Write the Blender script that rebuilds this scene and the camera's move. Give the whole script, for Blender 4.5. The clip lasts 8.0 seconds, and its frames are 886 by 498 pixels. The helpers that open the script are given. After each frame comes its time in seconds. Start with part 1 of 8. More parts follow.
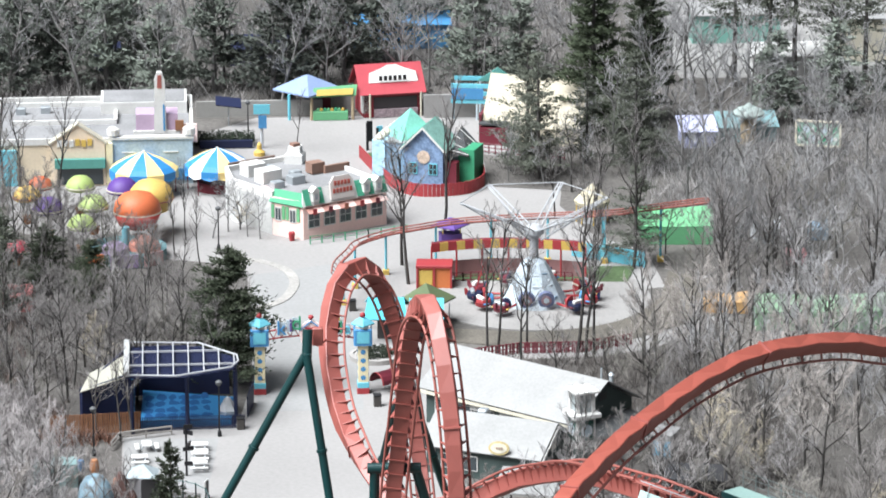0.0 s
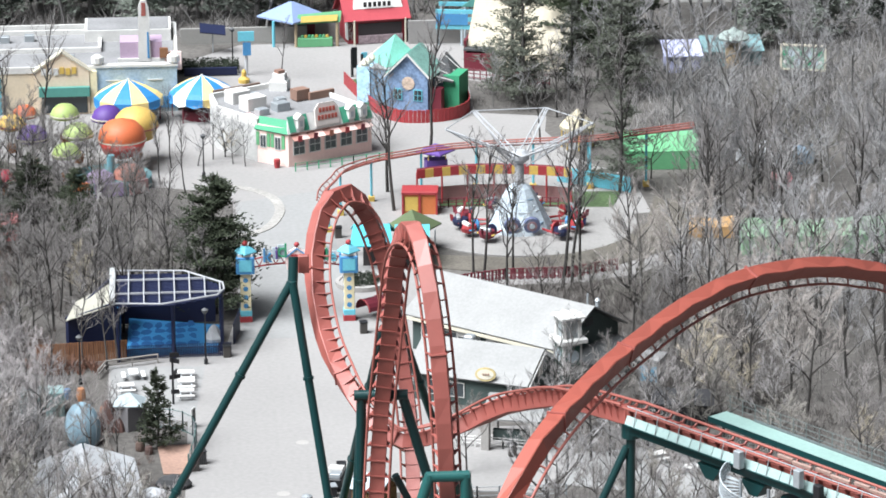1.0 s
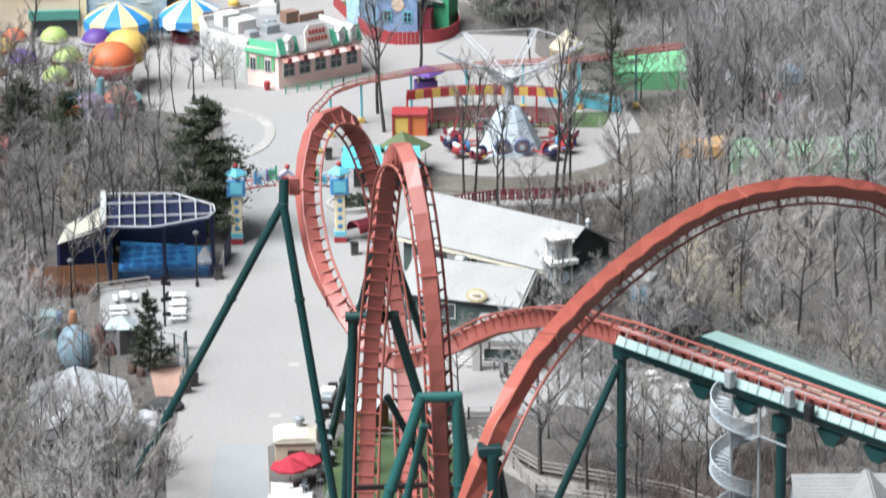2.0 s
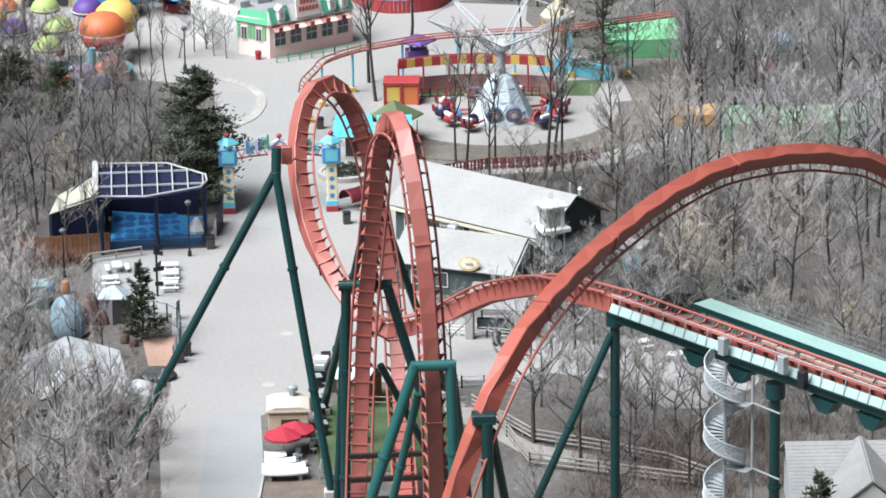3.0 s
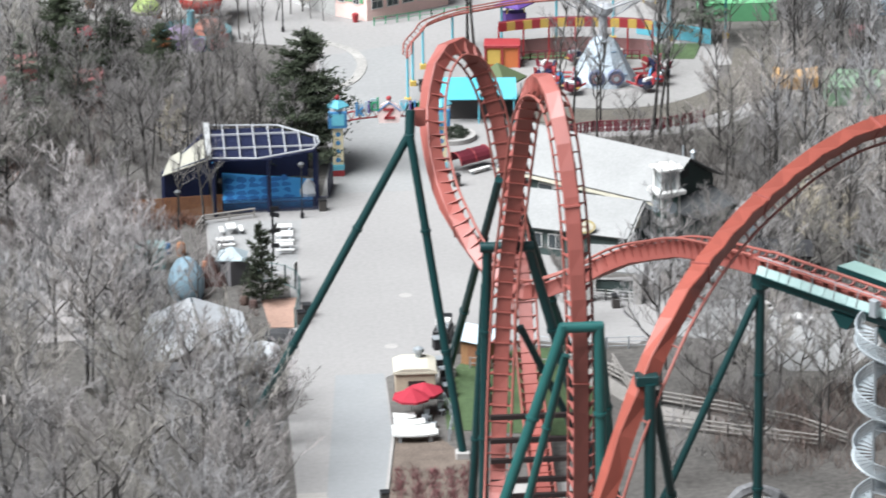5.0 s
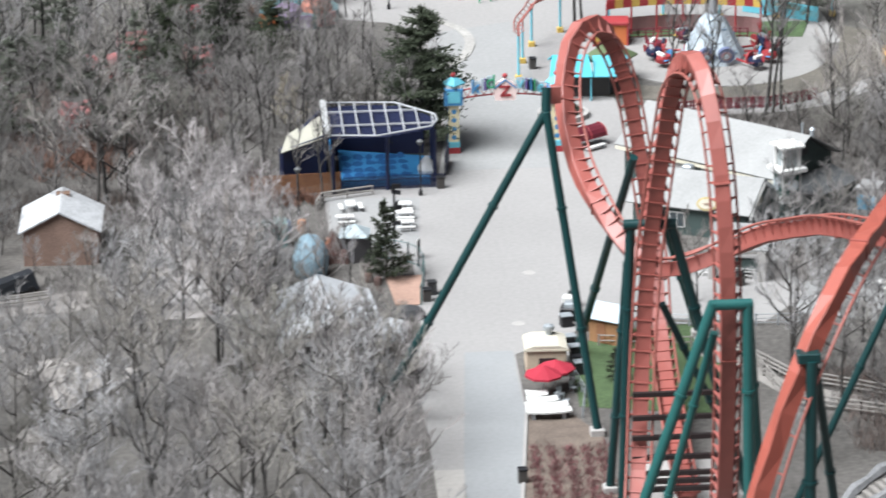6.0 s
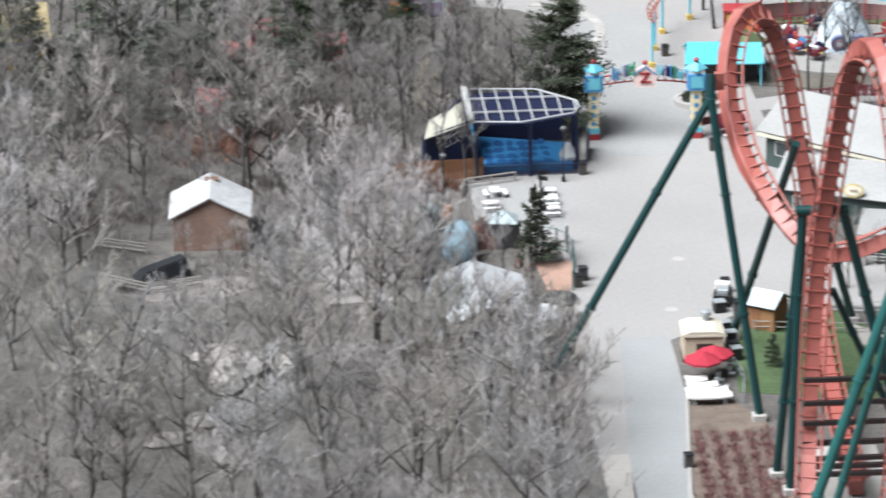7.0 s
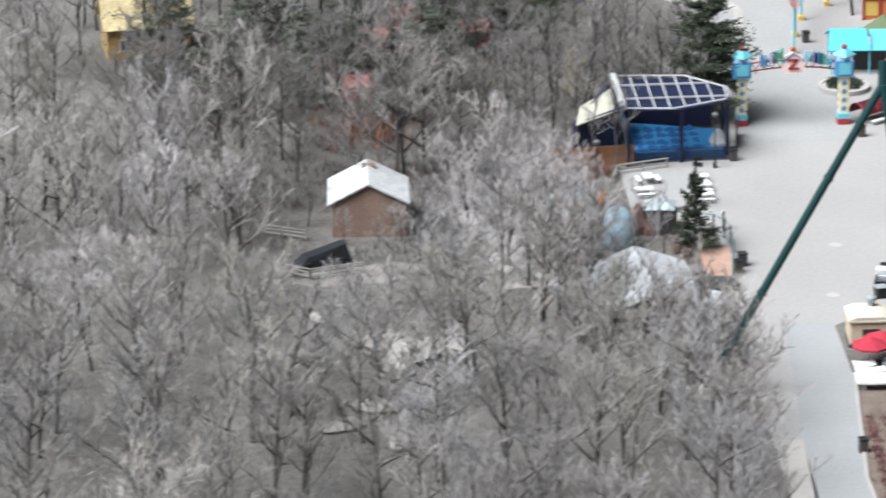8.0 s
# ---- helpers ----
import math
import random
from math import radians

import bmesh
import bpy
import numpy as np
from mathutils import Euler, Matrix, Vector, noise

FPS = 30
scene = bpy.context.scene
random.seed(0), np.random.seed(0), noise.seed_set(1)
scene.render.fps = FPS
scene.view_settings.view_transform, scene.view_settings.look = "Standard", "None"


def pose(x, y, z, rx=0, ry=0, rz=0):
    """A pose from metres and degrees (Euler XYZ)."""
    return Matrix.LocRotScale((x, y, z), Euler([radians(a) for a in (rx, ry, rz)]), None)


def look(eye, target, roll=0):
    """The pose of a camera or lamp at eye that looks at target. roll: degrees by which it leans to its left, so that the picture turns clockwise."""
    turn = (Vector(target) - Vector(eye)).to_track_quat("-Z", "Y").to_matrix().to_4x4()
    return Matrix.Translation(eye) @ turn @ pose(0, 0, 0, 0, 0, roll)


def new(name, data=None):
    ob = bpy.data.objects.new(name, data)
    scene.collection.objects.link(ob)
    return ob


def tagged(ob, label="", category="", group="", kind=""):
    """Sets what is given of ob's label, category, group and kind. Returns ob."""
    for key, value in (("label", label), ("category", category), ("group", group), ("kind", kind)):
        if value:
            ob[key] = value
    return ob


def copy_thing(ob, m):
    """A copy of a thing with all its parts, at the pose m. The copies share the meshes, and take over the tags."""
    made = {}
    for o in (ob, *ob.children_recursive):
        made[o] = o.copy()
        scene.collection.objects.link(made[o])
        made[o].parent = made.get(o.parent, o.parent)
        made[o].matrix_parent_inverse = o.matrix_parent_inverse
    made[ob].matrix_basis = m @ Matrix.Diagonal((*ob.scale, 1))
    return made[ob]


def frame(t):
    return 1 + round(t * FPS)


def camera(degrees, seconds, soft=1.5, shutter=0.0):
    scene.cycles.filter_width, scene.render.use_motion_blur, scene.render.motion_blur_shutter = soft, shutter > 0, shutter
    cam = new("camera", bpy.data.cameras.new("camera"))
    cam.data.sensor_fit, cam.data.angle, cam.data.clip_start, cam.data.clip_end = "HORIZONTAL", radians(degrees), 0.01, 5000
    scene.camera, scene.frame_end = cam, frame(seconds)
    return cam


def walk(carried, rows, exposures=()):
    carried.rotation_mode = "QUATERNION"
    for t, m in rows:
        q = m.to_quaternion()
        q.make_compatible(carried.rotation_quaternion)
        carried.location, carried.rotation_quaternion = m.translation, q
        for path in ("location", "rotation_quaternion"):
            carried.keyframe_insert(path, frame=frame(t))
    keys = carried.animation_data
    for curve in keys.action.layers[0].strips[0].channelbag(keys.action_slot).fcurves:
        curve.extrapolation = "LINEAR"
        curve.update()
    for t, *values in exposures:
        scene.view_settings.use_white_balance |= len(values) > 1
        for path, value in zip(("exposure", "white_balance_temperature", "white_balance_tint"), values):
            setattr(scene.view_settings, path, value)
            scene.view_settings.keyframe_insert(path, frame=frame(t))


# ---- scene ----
cam = camera(12, 8.0, soft=1.7, shutter=0.6)
PATH = [
    (0, (-13.214, -405.500, 132.648), (5.622, -117.989, 49.085), -0.137),
    (0.2, (-13.363, -405.464, 132.638), (5.745, -118.195, 48.307), -0.192),
    (0.5, (-13.238, -405.299, 132.641), (6.192, -118.688, 46.174), -0.270),
    (0.7, (-13.229, -405.244, 132.612), (6.325, -119.092, 44.666), -0.374),
    (1, (-13.170, -405.122, 132.644), (6.545, -119.201, 43.983), -0.427),
    (1.2, (-13.180, -405.182, 132.729), (6.644, -119.363, 43.766), -0.481),
    (1.5, (-13.221, -405.393, 132.724), (6.807, -120.021, 42.383), -0.579),
    (1.7, (-13.066, -405.531, 132.683), (6.924, -120.576, 41.026), -0.746),
    (2, (-13.220, -405.568, 132.749), (7.001, -121.386, 38.774), -0.679),
    (2.2, (-13.235, -405.587, 132.654), (7.069, -121.820, 37.448), -0.757),
    (3.3, (-13.887, -405.496, 132.683), (7.157, -122.138, 36.424), -0.802),
    (3.5, (-14.686, -405.417, 132.675), (6.532, -122.174, 36.120), -0.746),
    (3.8, (-16.038, -405.402, 132.787), (5.270, -122.341, 35.718), -0.850),
    (4, (-17.124, -405.494, 132.812), (4.168, -122.517, 35.494), -0.767),
    (4.2, (-18.508, -405.509, 132.734), (2.840, -122.610, 35.202), -0.650),
    (5.3, (-27.555, -405.570, 133.127), (-6.956, -123.152, 34.055), -0.775),
    (5.5, (-29.455, -405.493, 133.245), (-9.152, -123.204, 33.741), -0.869),
    (5.8, (-32.507, -405.237, 132.957), (-12.606, -122.954, 33.357), -0.873),
    (6, (-34.539, -405.110, 133.116), (-14.973, -122.926, 33.167), -0.733),
    (6.3, (-37.962, -405.276, 133.218), (-18.822, -123.180, 32.940), -0.775),
    (6.5, (-40.300, -405.402, 133.263), (-21.450, -123.336, 32.848), -0.747),
    (7, (-46.426, -405.636, 133.457), (-28.515, -123.603, 32.775), -0.739),
    (7.3, (-49.921, -405.984, 133.669), (-32.936, -123.879, 33.031), -0.862),
    (7.5, (-52.547, -406.107, 133.754), (-35.613, -124.071, 32.912), -0.824),
    (7.8, (-56.317, -406.609, 134.102), (-39.869, -124.714, 32.788), -0.840),
    (8, (-58.424, -406.645, 134.266), (-42.792, -124.806, 32.666), -0.921),
]
walk(cam, [(t, look(eye, target, roll)) for t, eye, target, roll in PATH], [(0, 1.73), (1.0, 1.68), (2.2, 1.62), (8, 1.61)])

# ---- world and light ----
world = bpy.data.worlds.new("overcast_sky")
scene.world = world
world.use_nodes = True
wn, wl = world.node_tree.nodes, world.node_tree.links
sky = wn.new("ShaderNodeTexSky")
sky.sky_type, sky.sun_disc = "NISHITA", False
sky.sun_elevation, sky.sun_rotation = radians(57), radians(244.4)
sky.air_density, sky.dust_density, sky.ozone_density = 1.0, 6.0, 1.0
hue = wn.new("ShaderNodeHueSaturation")
hue.inputs["Saturation"].default_value = 0.62
wl.new(sky.outputs["Color"], hue.inputs["Color"])
wl.new(hue.outputs["Color"], wn["Background"].inputs["Color"])
wn["Background"].inputs["Strength"].default_value = 0.018
sun = new("sun", bpy.data.lights.new("sun", "SUN"))
sun.data.energy, sun.data.angle, sun.data.color = 3.45, radians(45), (0.916, 0.962, 1.0)
# veiled sun high in the west-south-west
sun.matrix_basis = look((-100, -48, 170), (0, 0, 0))


# ---- mesh and material helpers ----
def mat(name, rgb, rough=0.75, metal=0.0, var=0.18, scale=1.5, fine=14.0, bump=0.15, rand=0.0, island=0.0, spec=0.35, tint=None):
    """A painted or natural surface: two scales of noise vary its value, a fine one its relief."""
    m = bpy.data.materials.new(name)
    m.use_nodes = True
    nt, b = m.node_tree, m.node_tree.nodes["Principled BSDF"]
    N, L = nt.nodes.new, nt.links.new
    tc = N("ShaderNodeTexCoord")
    n1, n2 = N("ShaderNodeTexNoise"), N("ShaderNodeTexNoise")
    n1.inputs["Scale"].default_value, n1.inputs["Detail"].default_value = scale * 0.25, 4
    n2.inputs["Scale"].default_value, n2.inputs["Detail"].default_value = fine * 0.25, 6
    L(tc.outputs["Object"], n1.inputs["Vector"])
    L(tc.outputs["Object"], n2.inputs["Vector"])
    mix = N("ShaderNodeMath")
    mix.operation = "ADD"
    L(n1.outputs["Fac"], mix.inputs[0])
    L(n2.outputs["Fac"], mix.inputs[1])
    last = mix.outputs[0]
    if rand or island:
        src = N("ShaderNodeObjectInfo").outputs["Random"] if rand else N("ShaderNodeNewGeometry").outputs["Random Per Island"]
        mul = N("ShaderNodeMath")
        mul.operation = "MULTIPLY_ADD"
        mul.inputs[1].default_value = (rand or island) / max(var, 0.01)
        L(src, mul.inputs[0])
        off = N("ShaderNodeMath")
        off.operation = "SUBTRACT"
        off.inputs[1].default_value = 0.5 * (rand or island) / max(var, 0.01)
        L(last, off.inputs[0])
        L(off.outputs[0], mul.inputs[2])
        last = mul.outputs[0]
    ramp = N("ShaderNodeMapRange")
    ramp.inputs["From Min"].default_value, ramp.inputs["From Max"].default_value = 0.5, 1.5
    ramp.inputs["To Min"].default_value, ramp.inputs["To Max"].default_value = 1 - var * 1.6, 1 + var * 1.6
    ramp.clamp = False
    L(last, ramp.inputs["Value"])
    col = N("ShaderNodeVectorMath")
    col.operation = "SCALE"
    col.inputs[0].default_value = rgb
    L(ramp.outputs[0], col.inputs["Scale"])
    if tint:
        # some of the pieces lean to a second hue
        hues = N("ShaderNodeMix")
        hues.data_type = "VECTOR"
        turn_by = N("ShaderNodeMath")
        turn_by.operation = "FRACT"
        big = N("ShaderNodeMath")
        big.operation = "MULTIPLY"
        big.inputs[1].default_value = 7.3
        L(N("ShaderNodeObjectInfo").outputs["Random"], big.inputs[0])
        L(big.outputs[0], turn_by.inputs[0])
        L(turn_by.outputs[0], hues.inputs["Factor"])
        hues.inputs[4].default_value = rgb
        hues.inputs[5].default_value = tuple(c * t for c, t in zip(rgb, tint))
        L(hues.outputs[1], col.inputs[0])
    L(col.outputs[0], b.inputs["Base Color"])
    b.inputs["Roughness"].default_value, b.inputs["Metallic"].default_value = rough, metal
    b.inputs["Specular IOR Level"].default_value = spec
    if bump:
        bp = N("ShaderNodeBump")
        bp.inputs["Strength"].default_value, bp.inputs["Distance"].default_value = bump, 0.05
        L(n2.outputs["Fac"], bp.inputs["Height"])
        L(bp.outputs[0], b.inputs["Normal"])
    return m


class M:
    """Collects vertices and faces of one part."""

    def __init__(self):
        self.v, self.f = [], []

    def add(self, vs, fs):
        k = len(self.v)
        self.v += [tuple(p) for p in vs]
        self.f += [tuple(i + k for i in q) for q in fs]
        return self

    def box(self, c, s, rz=0.0, m=None, ch=0.0):
        """A box by centre and size; ch: chamfer of its upright edges and top."""
        x, y, z = (q / 2 for q in s)
        if ch:
            ring = lambda k, zz: [(x - k, -y, zz), (x, -y + k, zz), (x, y - k, zz), (x - k, y, zz), (-x + k, y, zz), (-x, y - k, zz), (-x, -y + k, zz), (-x + k, -y, zz)]
            inner = [(p[0] * (1 - ch / x), p[1] * (1 - ch / y), z) for p in ring(ch, z)]
            vs = ring(ch, -z) + ring(ch, z - ch) + inner
            fs = [tuple(reversed(range(8)))] + [(i, (i + 1) % 8, 8 + (i + 1) % 8, 8 + i) for i in range(8)]
            fs += [(8 + i, 8 + (i + 1) % 8, 16 + (i + 1) % 8, 16 + i) for i in range(8)] + [tuple(range(16, 24))]
        else:
            vs = [(a, b, cc) for cc in (-z, z) for a, b in ((-x, -y), (x, -y), (x, y), (-x, y))]
            fs = [(3, 2, 1, 0), (4, 5, 6, 7), (0, 1, 5, 4), (1, 2, 6, 5), (2, 3, 7, 6), (3, 0, 4, 7)]
        t = Matrix.Translation(c) @ Matrix.Rotation(radians(rz), 4, "Z")
        if m is not None:
            t = m @ t
        return self.add([t @ Vector(p) for p in vs], fs)

    def tube(self, pts, r, n=8, cap=True):
        """A round tube along points; r: one radius or one a point."""
        pts = [Vector(p) for p in pts]
        rs = r if isinstance(r, (list, tuple)) else [r] * len(pts)
        vs, fs, up = [], [], None
        for i, p in enumerate(pts):
            d = (pts[min(i + 1, len(pts) - 1)] - pts[max(i - 1, 0)]).normalized()
            a = (up if up is not None else (Vector((0, 0, 1)) if abs(d.z) < 0.9 else Vector((1, 0, 0))))
            s = d.cross(a).normalized()
            up = s.cross(d)
            for k in range(n):
                w = 2 * math.pi * k / n
                vs.append(p + (s * math.cos(w) + up * math.sin(w)) * rs[i])
        for i in range(len(pts) - 1):
            for k in range(n):
                fs.append((i * n + k, i * n + (k + 1) % n, (i + 1) * n + (k + 1) % n, (i + 1) * n + k))
        if cap:
            fs += [tuple(reversed(range(n))), tuple(range((len(pts) - 1) * n, len(pts) * n))]
        return self.add(vs, [tuple(reversed(q)) for q in fs])

    def lathe(self, c, prof, n=16, sx=1.0, sy=1.0):
        """A turned form: prof is (radius, height) from the bottom up."""
        vs = [(c[0] + r * sx * math.cos(2 * math.pi * k / n), c[1] + r * sy * math.sin(2 * math.pi * k / n), c[2] + h) for r, h in prof for k in range(n)]
        fs = [(i * n + k, i * n + (k + 1) % n, (i + 1) * n + (k + 1) % n, (i + 1) * n + k) for i in range(len(prof) - 1) for k in range(n)]
        fs += [tuple(reversed(range(n))), tuple(range((len(prof) - 1) * n, len(prof) * n))]
        return self.add(vs, fs)

    def prism(self, poly, z0, z1, m=None):
        """An upright prism over a polygon given counterclockwise."""
        n = len(poly)
        vs = [(p[0], p[1], z0) for p in poly] + [(p[0], p[1], z1) for p in poly]
        fs = [tuple(reversed(range(n))), tuple(range(n, 2 * n))] + [(i, (i + 1) % n, n + (i + 1) % n, n + i) for i in range(n)]
        if m is not None:
            vs = [m @ Vector(p) for p in vs]
        return self.add(vs, fs)

    def slab(self, quad, th):
        """A sheet of thickness th (downwards along its normal) over coplanar points given counterclockwise from above."""
        q = [Vector(p) for p in quad]
        nn = (q[1] - q[0]).cross(q[2] - q[0]).normalized() * th
        n = len(q)
        return self.add(q + [p - nn for p in q], [tuple(range(n)), tuple(reversed(range(n, 2 * n)))] + [(i, n + i, n + (i + 1) % n, (i + 1) % n) for i in range(n)])

    def mesh(self, name, smooth=False):
        me = bpy.data.meshes.new(name)
        me.from_pydata(self.v, [], self.f)
        if smooth:
            me.polygons.foreach_set("use_smooth", [True] * len(me.polygons))
        me.update()
        return me


def part(name, mb, material, parent=None, label="", smooth=False, loc=None, kind=""):
    me = mb.mesh(name, smooth) if isinstance(mb, M) else mb
    if material is not None and not me.materials:
        me.materials.append(material)
    ob = new(name, me)
    ob.parent = parent
    if loc is not None:
        ob.matrix_basis = loc
    return tagged(ob, label, kind=kind)


def thing(name, label, category, x=0.0, y=0.0, z=0.0, rz=0.0, group="", kind=""):
    ob = new(name)
    ob.empty_display_size = 0.3
    ob.matrix_basis = pose(x, y, z, 0, 0, rz)
    return tagged(ob, label, category, group, kind)


def single(name, mb, material, label, category, x=0.0, y=0.0, z=0.0, rz=0.0, group="", kind="", smooth=False):
    ob = part(name, mb, material, None, label, smooth, pose(x, y, z, 0, 0, rz))
    return tagged(ob, label, category, group, kind)


# ---- materials ----
ASPHALT = mat("pale_asphalt", (0.240, 0.231, 0.226), 0.9, var=0.10, scale=0.22, fine=9, bump=0.1)
ASPHALT_NEW = mat("grey_asphalt", (0.217, 0.222, 0.226), 0.9, var=0.08, scale=0.4, fine=9, bump=0.1)
CONCRETE = mat("concrete", (0.298, 0.285, 0.273), 0.88, var=0.1)
LITTER = mat("leaf_litter", (0.094, 0.087, 0.081), 0.95, var=0.4, scale=0.45, fine=7, bump=0.5)
GRASS = mat("spring_grass", (0.052, 0.082, 0.036), 0.95, var=0.35, scale=1.2, fine=10, bump=0.4)
MULCH = mat("bark_mulch", (0.118, 0.093, 0.077), 0.95, var=0.3, scale=2, fine=18, bump=0.5)
TRACK = mat("coral_red_paint", (0.260, 0.061, 0.047), 0.58, var=0.08, scale=0.8, fine=5, bump=0.03, spec=1.0)
# Deeper copy of the track paint; the arch's shaded look is in the colour.
TRACK_SHADED = mat("orange_red_paint", (0.272, 0.058, 0.038), 0.6, var=0.08, scale=0.8, fine=5, bump=0.03, spec=0.8)
RAIL = mat("worn_rail_paint", (0.273, 0.090, 0.074), 0.5, var=0.12, bump=0.02)
GREEN = mat("pine_green_paint", (0.004, 0.031, 0.032), 0.34, var=0.1, scale=0.6, fine=4, bump=0.02, spec=0.5)
# Copy of the support green, lightened for the portal that looks lit.
GREEN_LIT = mat("sea_green_paint", (0.014, 0.077, 0.073), 0.3, var=0.1, scale=0.6, fine=4, bump=0.02, spec=0.5)
MINT = mat("mint_green_deck", (0.222, 0.330, 0.305), 0.5, var=0.12, scale=1.0)
STEEL = mat("galvanised_steel", (0.322, 0.347, 0.366), 0.45, 0.4, var=0.1)
WHITE = mat("white_paint", (0.54, 0.535, 0.52), 0.6, var=0.08)
BARK = mat("grey_bark", (0.062, 0.057, 0.054), 0.95, var=0.25, rand=0.3, bump=0.4)
TWIG = mat("grey_twigs", (0.250, 0.246, 0.250), 0.95, var=0.15, scale=0.5, rand=0.3, bump=0.0, tint=(1.05, 0.98, 0.93))
TWIG_WARM = mat("brown_grey_twigs", (0.252, 0.230, 0.217), 0.95, var=0.15, scale=0.5, rand=0.3, bump=0.0, tint=(0.96, 1.0, 0.95))
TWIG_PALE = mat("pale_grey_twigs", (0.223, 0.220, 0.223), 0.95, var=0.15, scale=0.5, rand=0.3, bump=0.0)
TWIG_BLUSH = mat("pale_pinkish_twigs", (0.40, 0.372, 0.37), 0.95, var=0.15, scale=0.5, rand=0.25, bump=0.0)
TWIG_TAN = mat("tan_twigs", (0.37, 0.33, 0.262), 0.95, var=0.2, rand=0.2, bump=0.0)
NEEDLE = mat("pine_needles", (0.045, 0.057, 0.034), 0.9, var=0.25, scale=1.0, rand=0.2, bump=0.0)
# Far needles and far bark: distance haze is put into the lighter colours.
NEEDLE_HAZY = mat("grey_green_needles", (0.118, 0.134, 0.114), 0.9, var=0.25, scale=1.0, rand=0.35, bump=0.0)
BARK_HAZY = mat("pale_grey_bark", (0.150, 0.145, 0.142), 0.95, var=0.25, rand=0.2, bump=0.3)
NEEDLE_GREY = mat("olive_needles", (0.084, 0.092, 0.073), 0.9, var=0.25, rand=0.2, bump=0.0)

# ---- ground ----
ground = single("ground", M().box((0, 400, -0.5), (3000, 3000, 1.0)), LITTER, "brown leaf-littered forest ground reaching the horizon", "ground", kind="structure")
ROAD_EDGE = [(-13.4, -150), (-6.5, -150), (-6.8, -93), (-4.4, -71), (-4.2, -58), (2.5, -52), (10, -50), (19, -52), (24, -45), (23, -34), (14, -34), (13, -20),
             (12, -8), (13, 4), (13, 30), (40, 34), (39.5, 48), (34, 56), (31.5, 68), (33, 80), (29, 92), (26, 112), (-3, 112), (-14, 100), (-36, 88), (-36, 66), (-22, 52), (-9, 47), (-5.6, 42), (-5.8, 5), (-7.4, -8), (-19, -13), (-19, -27), (-11.5, -30), (-12.0, -50), (-13.2, -60)]
road = single("road", M().prism(ROAD_EDGE, 0.0, 0.03), ASPHALT, "pale worn asphalt of the midway", "road", kind="structure")
patch = single("road_patch", M().prism([(-13.0, -150), (-6.7, -150), (-6.95, -93), (-4.6, -71.5), (-4.3, -57), (-8.6, -57), (-10.6, -82), (-11.5, -96)], 0.03, 0.036), ASPHALT_NEW, "darker grey strip of newer asphalt", "road", kind="structure")
GREYWASH = mat("worn_grey_asphalt", (0.232, 0.231, 0.229), 0.92, var=0.10, scale=0.3, fine=8, bump=0.1)
SAND = mat("sandy_asphalt", (0.279, 0.264, 0.248), 0.92, var=0.10, scale=0.4, fine=8, bump=0.1)
single("road_patch", M().prism([(-14.0, -150), (-11.4, -150), (-11.3, -98), (-10.8, -84), (-13.3, -84)], 0.03, 0.036), SAND, "pale sandy strip of worn asphalt", "road", kind="structure")
single("road_patch", M().prism([(-5.6, -6), (5.0, -6), (5.5, 12), (4.6, 46), (-5.2, 42)], 0.03, 0.035), GREYWASH, "greyer worn asphalt behind the gate", "road", kind="structure")
single("road_patch", M().prism([(-18.8, -26.6), (-10.8, -29), (-9.6, -14), (-18.8, -13.2)], 0.03, 0.036), GREYWASH, "greyer worn asphalt below the picnic tables", "road", kind="structure")
for x, y in ((-0.98, -36.8), (-3.2, -50.2)):
    single("manhole_cover", M().lathe((0, 0, 0), [(0.62, 0), (0.62, 0.012), (0.55, 0.016)], 20), CONCRETE, "pale round manhole cover set in the asphalt", "manhole", x, y, 0.03)
single("plaza", M().prism([(24, -42), (31, -40.8), (33, -45.6), (39.6, -46.4), (41, -54), (36.5, -60.7), (31.5, -60.2), (28.4, -52.6), (22, -50)][::-1], 0.0, 0.028), GREYWASH, "pale worn plaza below the brake run", "pavement", kind="structure")
grass = single("grass", M().prism([(0.2, -71), (12, -74), (15, -60), (12, -52), (3.6, -53), (0.6, -60)], 0.0, 0.05), GRASS, "short green spring grass beside the shed", "grass", kind="structure")
bed = single("planting_bed", M().prism([(-6.6, -110), (1.5, -110), (1.5, -78), (-0.5, -73), (-4.2, -71.5), (-6.5, -93)], 0.0, 0.06), MULCH, "brown mulched planting bed along the road", "bed", kind="structure")


# ---- roller coaster ----
def spline(pts, step):
    """Samples of a Catmull-Rom line through points, about step metres apart."""
    p = [Vector(q) for q in pts]
    p = [p[0] * 2 - p[1]] + p + [p[-1] * 2 - p[-2]]
    dense = []
    for i in range(1, len(p) - 2):
        for k in range(24):
            t = k / 24
            dense.append(0.5 * (2 * p[i] + (p[i + 1] - p[i - 1]) * t + (2 * p[i - 1] - 5 * p[i] + 4 * p[i + 1] - p[i + 2]) * t * t + (3 * p[i] - p[i - 1] - 3 * p[i + 1] + p[i + 2]) * t ** 3))
    dense.append(p[-2])
    run = [0.0]
    for a, b in zip(dense, dense[1:]):
        run.append(run[-1] + (b - a).length)
    n = max(2, round(run[-1] / step))
    out, j = [], 0
    for k in range(n + 1):
        s = run[-1] * k / n
        while j < len(dense) - 2 and run[j + 1] < s:
            j += 1
        w = (s - run[j]) / max(run[j + 1] - run[j], 1e-6)
        out.append(dense[j].lerp(dense[j + 1], w))
    return out


HALF, GAUGE, DEEP = 0.60, 0.98, 0.98


